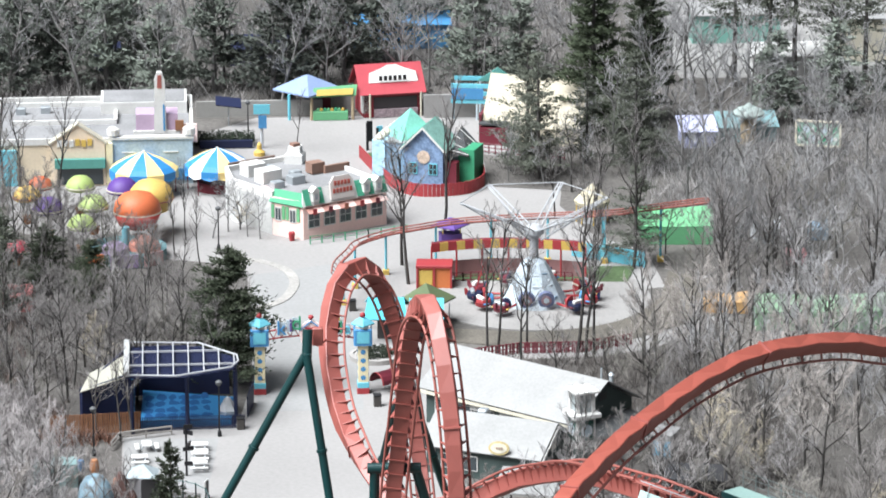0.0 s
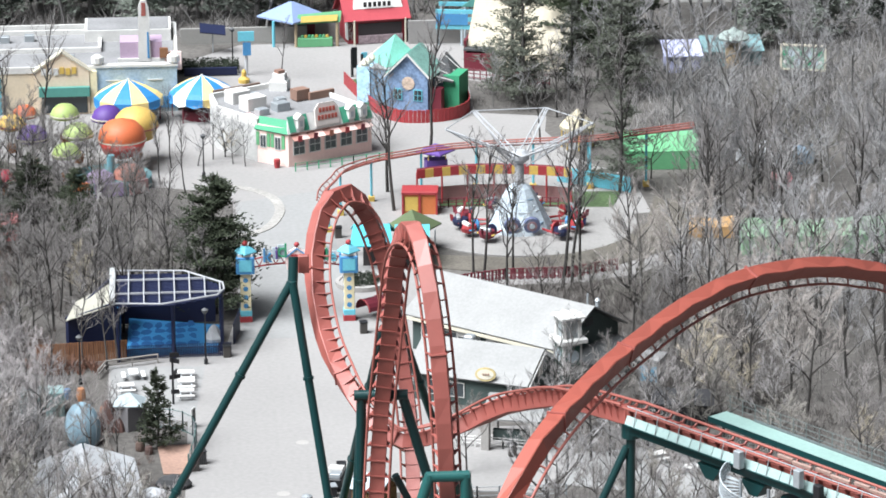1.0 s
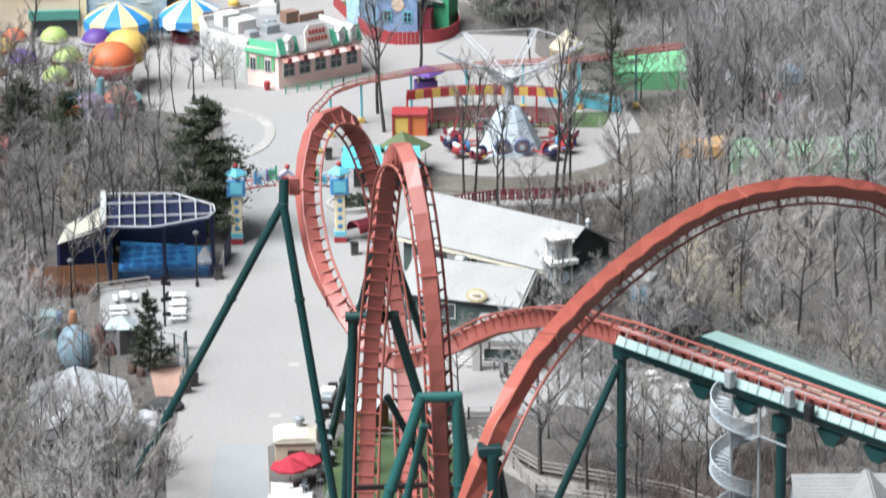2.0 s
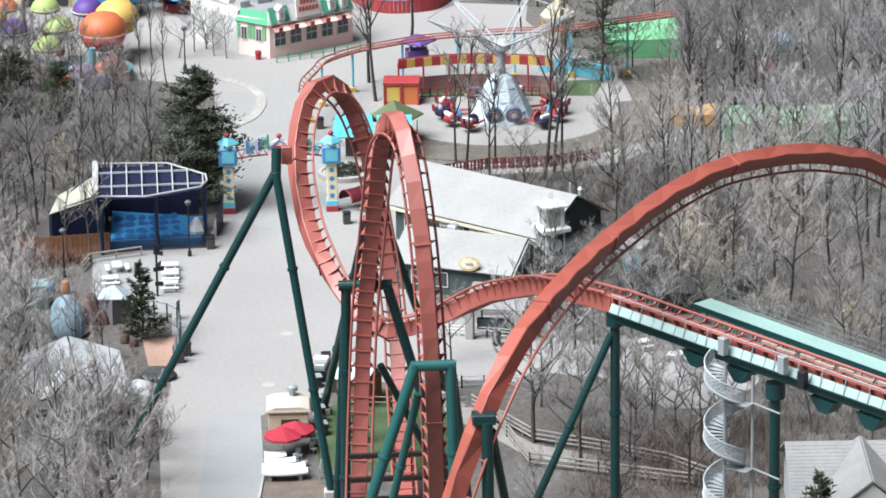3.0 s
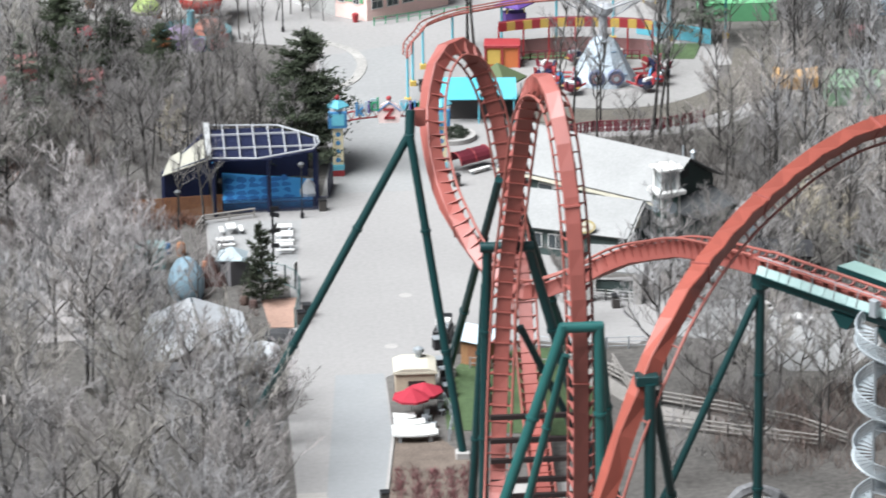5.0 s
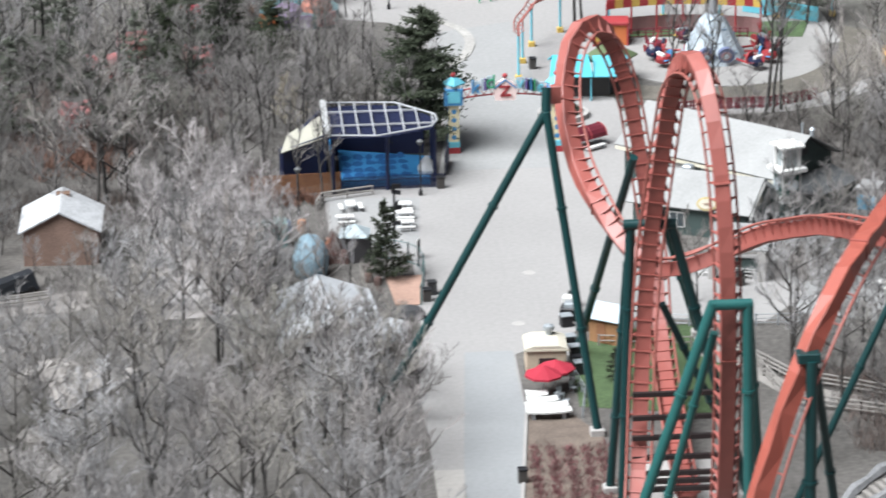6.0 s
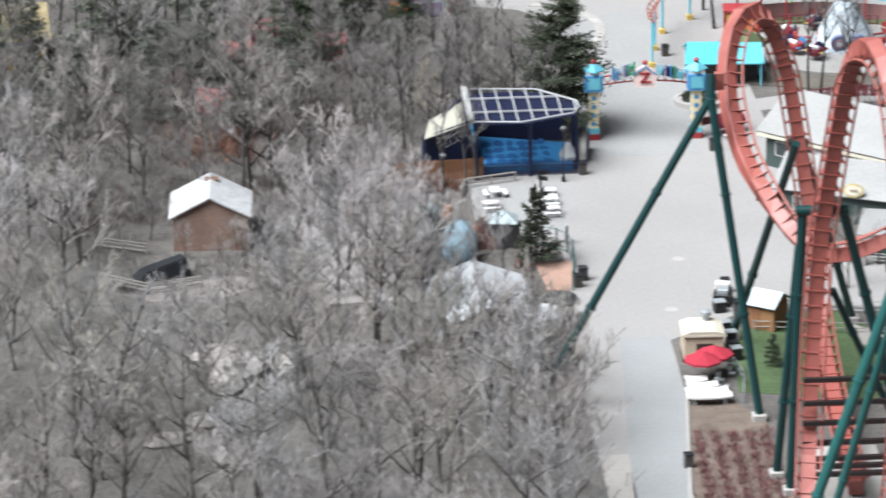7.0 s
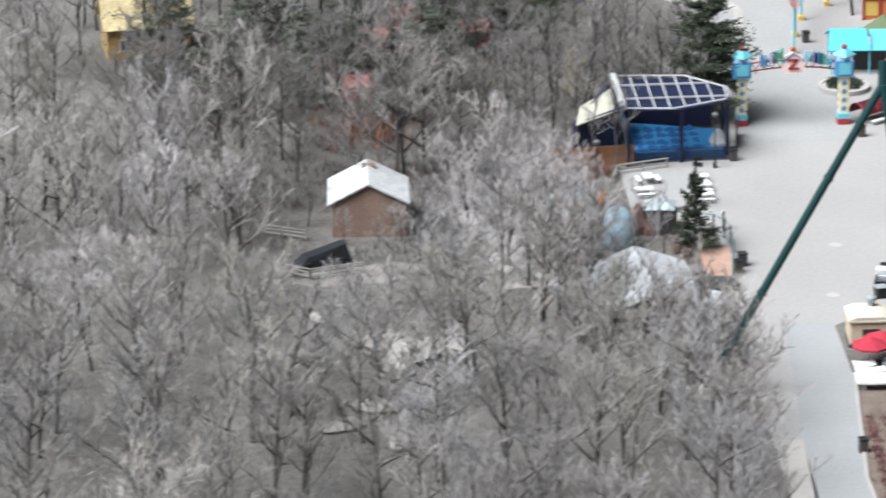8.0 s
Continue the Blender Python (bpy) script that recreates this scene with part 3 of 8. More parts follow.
# ---- small street furniture ----
def litter_bin(x, y, rz=0, s=1.0):
    ob = thing("litter_bin", "dark square litter bin on the asphalt", "bin", x, y, 0.03, rz, "litter bins")
    part("body", M().box((0, 0, 0.55 * s), (0.72 * s, 0.72 * s, 1.1 * s), ch=0.05), paint("bin_brown", (0.056, 0.050, 0.046)), ob)
    part("lid", M().box((0, 0, 1.18 * s), (0.8 * s, 0.8 * s, 0.16 * s), ch=0.05), BLACK, ob)
    return ob


for x, y in ((-6.2, -87.2), (-13.5, -61.6), (-7.4, -11.2), (6.4, -5.0), (18.1, -42.2), (-11.0, -43.4), (5.4, 27.8)):
    litter_bin(x, y, 5)


def picnic_table(x, y, rz):
    ob = thing("picnic_table", "white plastic picnic table with attached benches", "table", x, y, 0.03, rz, "picnic tables")
    part("tabletop", M().box((0, 0, 0.75), (1.6, 0.95, 0.08), ch=0.03), WHITE, ob)
    for s in (-1, 1):
        part("bench", M().box((0, 0.95 * s, 0.46), (1.7, 0.42, 0.08), ch=0.02), WHITE, ob)
        part("leg", M().tube([(-0.5, 0.9 * s, 0), (-0.5, 0.25 * s, 0.72)], 0.05, 5).tube([(0.5, 0.9 * s, 0), (0.5, 0.25 * s, 0.72)], 0.05, 5), STEEL, ob)
    return ob


for x, y, r in ((-16.6, -17.1, 95), (-17.3, -20.9, 5), (-11.5, -17.6, 0), (-11.5, -20.2, 0), (-11.6, -23.0, 0), (31.2, -44.6, 20), (34.1, -48.3, 60)):
    picnic_table(x, y, r)


def lamp_post(x, y, h):
    ob = thing("street_lamp", "black street lamp with a round glass head", "street lamp", x, y, 0.0, 0, "street lamps")
    part("pole", M().lathe((0, 0, 0), [(0.2, 0), (0.2, 0.5), (0.09, 0.7), (0.065, h - 0.5)], 8), BLACK, ob)
    part("head", M().lathe((0, 0, h - 0.5), [(0.1, 0), (0.28, 0.2), (0.34, 0.42), (0.1, 0.6)], 12), paint("smoked_lamp_glass", (0.087, 0.090, 0.096), 0.7), ob, "smoky grey lamp head")
    return ob


lamp_post(-9.5, -13.3, 5.7)
lamp_post(-21.7, -18.2, 4.9)
lamp_post(26.9, -75.2, 3.8)
sp = thing("sign_post", "black wooden post with stacked dark pointing boards", "sign", -12.8, -24.9, 0.0)
part("post", M().tube([(0, 0, 0), (0, 0, 5.2)], 0.11, 7), BLACK, sp)
for z, r, w in ((5.0, 10, 0.9), (4.4, -30, 1.0), (3.2, 70, 1.2), (2.8, 20, 1.1), (1.3, 0, 0.8)):
    part("board", M().box((0.2, -0.05, z), (w, 0.1, 0.42), rz=r), BLACK, sp)
sb = thing("menu_board", "black and white standing menu board", "sign", -11.0, -31.6, -0.02, 70)
part("panel", M().box((0, 0, 1.0), (0.9, 0.12, 1.9), ch=0.05), WHITE, sb)
part("face", M().box((0.1, -0.08, 1.15), (0.6, 0.04, 1.3)), BLACK, sb)


def rail_fence(name, label, pts, h=1.1, rails=(0.45, 1.0), mt=None, gap=2.2, r=0.06):
    """Posts and rails along a line on the ground."""
    mt = mt or GREYWOOD
    ob = thing(name, label, "fence", group="fences")
    for a, b in zip(pts, pts[1:]):
        a, b = Vector(a), Vector(b)
        n = max(1, round((b - a).length / gap))
        for i in range(n + 1):
            c = a.lerp(b, i / n)
            part("post", M().box((c.x, c.y, h / 2), (0.14, 0.14, h)), mt, ob)
        d = (b - a).normalized()
        for z in rails:
            part("rail", M().tube([(a.x, a.y, z), (b.x, b.y, z)], r, 5), mt, ob)
    return ob


rail_fence("log_fence", "weathered log rail fence round the seating", [(-20.0, -17, 0), (-19.2, -14.2, 0), (-14.2, -12.6, 0)], 1.0, (0.5, 0.95), r=0.1)
rail_fence("ramp_fence", "pale wooden rail fence beside the descending path", [(14.5, -58, 0), (16.6, -62, 0), (19.1, -67, 0), (24.6, -70.3, 0), (29.9, -74, 0), (33.5, -78.5, 0)], 1.3, (0.4, 0.8, 1.2), r=0.09)
rail_fence("ramp_fence", "pale wooden rail fence beside the descending path", [(16.0, -57.5, 0), (16.9, -65.5, 0), (18.2, -72.5, 0), (23.8, -75.2, 0), (31.4, -78.8, 0)], 1.3, (0.4, 0.8, 1.2), r=0.09)
path = single("footpath", M().prism([(12, -55), (14.5, -58), (16.4, -62.5), (19, -67.6), (24.4, -71), (29.7, -74.8), (29, -77), (24, -73.8), (18, -70), (15.2, -64.5), (12, -60)][::-1], 0.0, 0.075), GREYWOOD, "weathered boardwalk path down the slope", "path", kind="structure")


# ---- open-air stage ----
st = thing("stage_roof", "dark blue stage canopy with a white beam grid", "stage")
ZR = 6.3
GRIDWHITE = paint("weathered_white_beam", (0.322, 0.329, 0.347), 0.7)
OUT = [(-18.4, -12.6), (-13.6, -13.2), (-8.2, -10.7), (-7.5, -8.8), (-7.6, -6.8), (-11.3, -2.6), (-18.2, -1.9)]


def inside_x(y):
    xs = []
    for (x1, y1), (x2, y2) in zip(OUT, OUT[1:] + OUT[:1]):
        if (y1 > y) != (y2 > y):
            xs.append(x1 + (x2 - x1) * (y - y1) / (y2 - y1))
    return min(xs), max(xs)


for i in range(23):
    y = -12.6 + i * 0.46
    if -13.1 < y < -2.0:
        x0, x1 = inside_x(y)
        part("slat", M().box(((x0 + x1) / 2, y, ZR - 0.32), (x1 - x0, 0.3, 0.06), m=None), NAVY, st)
for a, b in zip(OUT, OUT[1:] + OUT[:1]):
    part("edge_beam", M().tube([(a[0], a[1], ZR), (b[0], b[1], ZR)], 0.10, 6), GRIDWHITE, st)
for y in (-9.6, -5.2):
    x0, x1 = inside_x(y)
    part("long_beam", M().box(((x0 + x1) / 2, y, ZR), (x1 - x0, 0.13, 0.18)), GRIDWHITE, st)
for i in range(7):
    x = -16.9 + i * 1.5
    ys = []
    for (x1, y1), (x2, y2) in zip(OUT, OUT[1:] + OUT[:1]):
        if (x1 > x) != (x2 > x):
            ys.append(y1 + (y2 - y1) * (x - x1) / (x2 - x1))
    part("cross_beam", M().box((x, (ys[0] + ys[1]) / 2, ZR + 0.02), (0.12, abs(ys[0] - ys[1]), 0.2)), GRIDWHITE, st)
part("end_beam", M().box((-18.5, -7.2, ZR + 0.05), (0.55, 11.0, 0.4)), paint("chalky_white_beam", (0.347, 0.353, 0.353), 0.8), st, "thick white end beam")
part("side_sheet", M().slab([(-18.8, -1.8, 4.9), (-22.2, -5.2, 4.2), (-23.1, -10.9, 4.1), (-18.8, -8.6, 4.8)], 0.1), paint("faded_cream_sheet", (0.310, 0.298, 0.242), 0.8), st, "cream fabric side sheet")
part("back_wall", M().box((-13.4, -0.4, 2.3), (10.2, 0.3, 4.2)), NAVY, st)
part("side_wall", M().slab([(-18.7, -1, 0), (-18.7, -1, 5.2), (-23.0, -9, 3.8), (-23.0, -9, 0)], 0.2), NAVY, st)
part("side_wall", M().slab([(-18.5, -8.4, 5.0), (-22.9, -10.3, 4.1), (-22.9, -10.3, 0), (-18.5, -8.4, 0)], 0.2), NAVY, st)
for x, y in ((-7.8, -9.4), (-18.0, -11.8), (-7.8, -5.4), (-12.6, -11.2)):
    part("post", M().tube([(x, y, 0), (x, y, ZR - 0.8)], 0.2, 8), NAVY, st)
fl = thing("stage_floor", "bright blue painted stage floor with darker stone-like patches", "stage floor")
part("deck", M().prism([(-17.2, -10.6), (-8.3, -10.3), (-7.9, -3.7), (-17.0, -0.8)], 0, 0.9), STAGEBLUE, fl)
DEEPBLUE = paint("deep_blue_paint", (0.007, 0.081, 0.248), 0.5)
rs = random.Random(3)
for i in range(24):
    u, v = -16.3 + (i % 6) * 1.12 + rs.uniform(-0.15, 0.15), -9.4 + (i // 6) * 1.95 + rs.uniform(-0.25, 0.25) + 0.08 * (i % 6)
    a, b, q = rs.uniform(0.46, 0.74), rs.uniform(0.75, 1.15), rs.uniform(0.25, 0.55)
    part("blotch", M().prism([(u + a * math.cos(k * 0.785 + q) * rs.uniform(0.6, 1.15), v + b * math.sin(k * 0.785 + q) * rs.uniform(0.6, 1.15)) for k in range(8)], 0.9, 0.905 + i * 0.0006), DEEPBLUE, fl)
part("backdrop_panel", M().slab([(-17.9, -1.2, 0.9), (-17.9, -8.6, 0.9), (-18.1, -8.6, 3.6), (-18.1, -1.2, 5.0)], 0.12), STAGEBLUE, fl, "blue side flat")
fence = thing("stage_fence", "navy blue picket fence in front of the stage", "fence")
A0, A1 = Vector((-17.2, -11.2, 0)), Vector((-7.0, -10.9, 0))
for i in range(60):
    c = A0.lerp(A1, i / 59)
    part("picket", M().box((c.x, c.y, 0.72), (0.105, 0.05, 1.44), rz=2), NAVY, fence)
for z in (0.3, 1.05):
    part("rail", M().tube([(A0.x, A0.y, z), (A1.x, A1.y, z)], 0.05, 5), NAVY, fence)
part("board", M().slab([(-6.6, -7.5, 0), (-5.9, -3.2, 0), (-5.9, -3.2, 2.2), (-6.6, -7.5, 2.2)], 0.1), NAVY, fence, "solid navy end boards")
bf = thing("board_fence", "rust-orange vertical board fence beside the stage", "fence")
for i in range(38):
    x = -26.0 + i * 0.235
    part("board", M().box((x, -11.8 + 0.02 * i - 0.03 * (i % 2), 1.0), (0.2, 0.06, 2.0 + 0.03 * (i % 3))), RUSTWOOD, bf)
tw = thing("covered_prop", "white tarpaulin-wrapped prop beside the stage", "prop", -8.6, -8.8, 0.905)
part("wrap", M().lathe((0, 0, 0), [(0.9, 0), (1.0, 0.4), (0.6, 1.1), (0.35, 1.5), (0.1, 1.7)], 7), TARP, tw)

# ---- attraction huddle west of the midway ----
con = thing("container", "faded teal container among the trees", "container", -25.2, -26.5, 0, 3)
part("body", M().box((0, 0, 1.2), (4.2, 2.3, 2.4), ch=0.05), paint("faded_teal", (0.174, 0.285, 0.285), 0.7, 0.15), con)
for i in range(9):
    part("rib", M().box((-1.9 + i * 0.475, -1.17, 1.2), (0.1, 0.06, 2.2)), paint("teal_rib", (0.149, 0.248, 0.248)), con)
dome = thing("dome_tent", "pale blue ribbed dome tent on a short skirt", "tent", -21.3, -35.2, 0)
part("shell", M().lathe((0, 0, 0), [(1.45, 0), (1.66, 0.9), (1.68, 1.9), (1.42, 2.9), (0.9, 3.7), (0.1, 4.1)], 18), paint("pale_blue_fabric", (0.236, 0.372, 0.459), 0.5, 0.15), dome, smooth=True)
for k in range(9):
    a = k * 0.698
    part("rib", M().tube([(r * 1.01 * math.cos(a), r * 1.01 * math.sin(a), h) for r, h in ((1.45, 0), (1.66, 0.9), (1.68, 1.9), (1.42, 2.9), (0.9, 3.7))], 0.03, 4), ICE, dome)
booth = thing("booth", "grey booth with an ice-blue pyramid roof", "booth", -16.9, -31.0, 0, 38)
part("body", M().box((0, 0, 1.2), (2.3, 2.3, 2.4)), paint("grey_boards", (0.136, 0.130, 0.136), 0.8), booth)
part("roof", M().lathe((0, 0, 2.4), [(1.95, 0), (2.0, 0.1), (0.15, 1.0)], 4), paint("ice_grey_sheet", (0.30, 0.36, 0.385), 0.6, 0.15), booth)
stt = thing("statue_group", "brown carved rockwork figure group beside the dome", "statue", -19.0, -31.2, 0)
part("rock", M().lathe((0, 0, 0), [(1.3, 0), (1.2, 0.8), (0.9, 1.5), (0.5, 2.3), (0.2, 2.8)], 7).lathe((-0.9, -1.0, 0), [(0.9, 0), (0.7, 0.9), (0.3, 1.6)], 6).lathe((1.0, -0.7, 0), [(0.8, 0), (0.6, 0.7), (0.2, 1.2)], 6), paint("dark_red_rock", (0.081, 0.040, 0.034), 0.9, 0.35), stt)
tent = thing("marquee_tent", "white marquee with pitched sagging roof among bare trees", "tent", -20.5, -53.5, 0, 5)
for s in (-1, 1):
    part("roof", M().slab([(0.1 * s, 6.2, 4.4), (0.1 * s, -6.2, 4.4), (4.6 * s, -6.2, 2.7), (4.6 * s, 6.2, 2.7)][::s], 0.08), TARP, tent)
part("valance", M().box((0, -6.25, 2.6), (9.2, 0.06, 0.7)), TARP, tent)
for x, y in ((-4.4, -6), (4.4, -6), (-4.4, 6), (4.4, 6), (0, -6)):
    part("pole", M().tube([(x, y, 0), (x, y, 2.7)], 0.06, 6), STEEL, tent)
for s in (-1, 1):
    part("wall", M().box((4.55 * s, 0, 1.5), (0.06, 12, 2.4)), TARP, tent)
single("tarpaulin_cover", M().lathe((0, 0, 0), [(1.9, 0), (1.85, 0.9), (1.3, 1.5), (0.3, 1.7)], 5), TARP, "white tarpaulin over stacked goods by the road", "tarpaulin", -14.9, -52.6, 0.0, 20)
pale_yard = single("pale_yard", M().prism([(-35, -46), (-24.5, -45), (-22.9, -36), (-23.2, -25), (-25, -15.5), (-36, -14)], 0.0, 0.05), mat("pinkish_gravel", (0.262, 0.243, 0.238), 0.95, var=0.25, scale=0.5, fine=6), "pale pinkish gravel yard under the bare trees", "yard", kind="structure")
single("orange_ground", M().prism([(-14.4, -36.6), (-13.9, -44.2), (-11.7, -44.4), (-10.95, -36.4)], 0.0, 0.08), paint("terracotta_paving", (0.322, 0.192, 0.143), 0.85, 0.2, scale=2), "terracotta coloured paved corner beside the road", "paving", kind="structure")
single("boulder", M().lathe((0, 0, 0), [(1.15, 0), (1.3, 0.4), (0.95, 0.95), (0.3, 1.2)], 8, 1.3, 0.9), paint("dark_rock", (0.043, 0.043, 0.046), 0.9, 0.3), "dark grey boulder at the road edge", "boulder", -13.0, -47.6, 0)
MESH_RUN = [(-14.4, -31.4, 0), (-13.2, -31.7, 0), (-12.0, -32.6, 0), (-11.1, -34.0, 0), (-10.8, -36.0, 0), (-11.0, -40.0, 0), (-11.6, -44.4, 0)]
mf = rail_fence("mesh_fence", "dull teal mesh fence curving round the paved corner", MESH_RUN, 2.0, (0.1, 1.9), paint("dull_teal_steel", (0.055, 0.13, 0.125), 0.5), 2.0, 0.04)
for p, q in zip(MESH_RUN, MESH_RUN[1:]):
    d = Vector(q) - Vector(p)
    for k in range(1, 7):
        part("mesh_wire", M().tube([(p[0], p[1], 0.1 + k * 0.25), (q[0], q[1], 0.1 + k * 0.25)], 0.012, 3), STEEL, mf)
    for k in range(int(d.length / 0.28)):
        c = Vector(p) + d * ((k + 0.5) * 0.28 / d.length)
        part("mesh_wire", M().tube([(c.x, c.y, 0.1), (c.x, c.y, 1.85)], 0.012, 3), STEEL, mf)
for x, y, w, h, mt, nm, lb in ((-22.9, -22.8, 0.8, 1.1, paint("play_blue", (0.05, 0.15, 0.30)), "barrel", "faded blue barrel among the bare brush"), (-21.6, -23.0, 0.9, 1.2, paint("play_orange", (0.36, 0.15, 0.06)), "barrel", "faded orange barrel among the bare brush"), (-19.4, -31.4, 0.7, 2.2, paint("rust_panel", (0.30, 0.13, 0.075), 0.8, 0.3), "barrel", "tall rust-orange drum beside the dome"), (-16.0, -37.6, 0.9, 0.8, paint("brown_stump", (0.10, 0.062, 0.05), 0.9, 0.3), "stump", "dark brown stump beside the paved corner"), (-15.2, -38.6, 0.8, 0.7, paint("brown_stump_dark", (0.085, 0.05, 0.043), 0.9, 0.3), "stump", "dark brown stump beside the paved corner")):
    o = thing(nm, lb, nm, x, y, 0.0)
    part("body", M().lathe((0, 0, 0), [(w * 0.45, 0), (w * 0.52, h * 0.3), (w * 0.5, h * 0.7), (w * 0.42, h)], 9), mt, o)
    part("lid", M().lathe((0, 0, h), [(w * 0.4, 0), (w * 0.35, 0.06), (0.05, 0.08)], 9), mt, o)
for x, y in ((-10.4, -41.6), (-13.4, -60.8)):
    o = thing("litter_bin", "dark grey slatted litter bin at the road edge", "litter bin", x, y, 0.03, 10, "litter bins")
    part("body", M().box((0, 0, 0.6), (0.8, 0.8, 1.2), ch=0.06), paint("charcoal_bin", (0.03, 0.031, 0.033), 0.7), o)
    part("lid", M().box((0, 0, 1.24), (0.9, 0.9, 0.1), ch=0.03), paint("dark_lid", (0.02, 0.02, 0.022), 0.6), o)
    for k in range(4):
        part("slat", M().box((-0.28 + k * 0.19, -0.42, 0.6), (0.1, 0.05, 1.0)), paint("grey_slat", (0.06, 0.06, 0.063), 0.7), o)

# ---- kiosk with red umbrellas ----
kiosk = thing("food_kiosk", "tan food kiosk with an ivory curved roof", "kiosk", -1.9, -61.9, 0.03, -2)
part("body", M().box((0, 0, 1.2), (3.5, 3.4, 2.4), ch=0.05), paint("tan_stucco", (0.46, 0.36, 0.26), 0.8, 0.1), kiosk)
part("roof", M().add([(x, y, z) for y in (-1.85, 1.85) for x, z in ((-1.9, 2.4), (-1.85, 2.6), (-1.1, 2.85), (1.1, 2.85), (1.85, 2.6), (1.9, 2.4))], [(5, 4, 3, 2, 1, 0), (6, 7, 8, 9, 10, 11)] + [(i, (i + 1) % 6, 6 + (i + 1) % 6, 6 + i) for i in range(6)]), paint("cream_kiosk_roof", (0.459, 0.422, 0.341), 0.6), kiosk)
part("fascia", M().box((0, -1.87, 2.46), (3.9, 0.06, 0.16)), IVORY, kiosk)
part("hatch", M().box((0.1, -1.72, 1.25), (1.5, 0.06, 0.9)), paint("dark_hatch", (0.043, 0.025, 0.025)), kiosk, "dark serving hatch")
part("counter", M().box((0.1, -1.9, 0.78), (1.7, 0.4, 0.06)), GREYWOOD, kiosk)
part("skirting", M().box((0, 0, 0.15), (3.6, 3.5, 0.3)), BLACK, kiosk)
part("vent", M().lathe((0.4, 1.2, 2.8), [(0.3, 0), (0.3, 0.5), (0.5, 0.55), (0.48, 0.85), (0.15, 1.0)], 12), STEEL, kiosk, "steel roof vent")


def parasol(x, y, rz):
    ob = thing("parasol", "red canvas parasol on a white pole", "parasol", x, y, 0.03, rz, "parasols")
    part("pole", M().tube([(0, 0, 0), (0, 0, 2.55)], 0.035, 6), WHITE, ob)
    n = 8
    vs = [(0, 0, 2.75)] + [(1.7 * math.cos(k * math.pi / 4), 1.7 * math.sin(k * math.pi / 4), 2.0) for k in range(n)] + [(0, 0, 2.55)] + [(1.68 * math.cos(k * math.pi / 4), 1.68 * math.sin(k * math.pi / 4), 1.8) for k in range(n)]
    fs = [(0, 1 + k, 1 + (k + 1) % n) for k in range(n)] + [(9, 10 + (k + 1) % n, 10 + k) for k in range(n)] + [(1 + k, 10 + k, 10 + (k + 1) % n, 1 + (k + 1) % n) for k in range(n)]
    part("canopy", M().add(vs, fs), UMBRELLA, ob, "red canopy")
    return ob


parasol(-2.6, -68.0, 10)
parasol(-1.45, -66.7, 30)
for y0, x0, w, dp in ((-69.2, -3.35, 1.9, 1.3), (-70.65, -3.0, 2.7, 1.25), (-72.0, -2.75, 3.7, 1.2), (-73.25, -2.7, 3.9, 1.15)):
    b = thing("curved_counter", "white curved counter slab on dark feet", "counter", x0, y0, 0.05, 0, "curved counters")
    arc = [(-w / 2 + w * i / 8, -0.30 * (1 - (2 * i / 8 - 1) ** 2)) for i in range(9)]
    part("top", M().prism([(x, y - dp / 2) for x, y in arc] + [(x, y + dp / 2) for x, y in reversed(arc)], 0.62, 0.78), WHITE, b)
    for x in (-w / 3, w / 3):
        part("foot", M().box((x, -0.2, 0.3), (0.3, 0.6, 0.64)), STEEL, b)
for x, y, r in ((-1.3, -69.0, 20), (-0.9, -70.4, 70), (-1.6, -70.3, 5), (0.0, -67.6, 40), (0.1, -65.6, 10)):
    b = thing("folded_chair", "grey metal patio chair beside the counters", "chair", x, y, 0.05, r, "patio chairs")
    part("seat", M().box((0, 0, 0.45), (0.5, 0.5, 0.05), ch=0.02), STEEL, b)
    part("backrest", M().box((0, 0.24, 0.8), (0.5, 0.05, 0.5), ch=0.02), STEEL, b)
    for a in (-0.22, 0.22):
        for c in (-0.22, 0.22):
            part("leg", M().tube([(a, c, 0), (a, c, 0.45)], 0.025, 5), STEEL, b)
rail_fence("patio_fence", "grey metal patio rail beside the kiosk", [(0.4, -65, 0), (0.9, -69, 0), (0.2, -73.5, 0)], 1.1, (0.55, 1.05), STEEL, 1.4, 0.04)

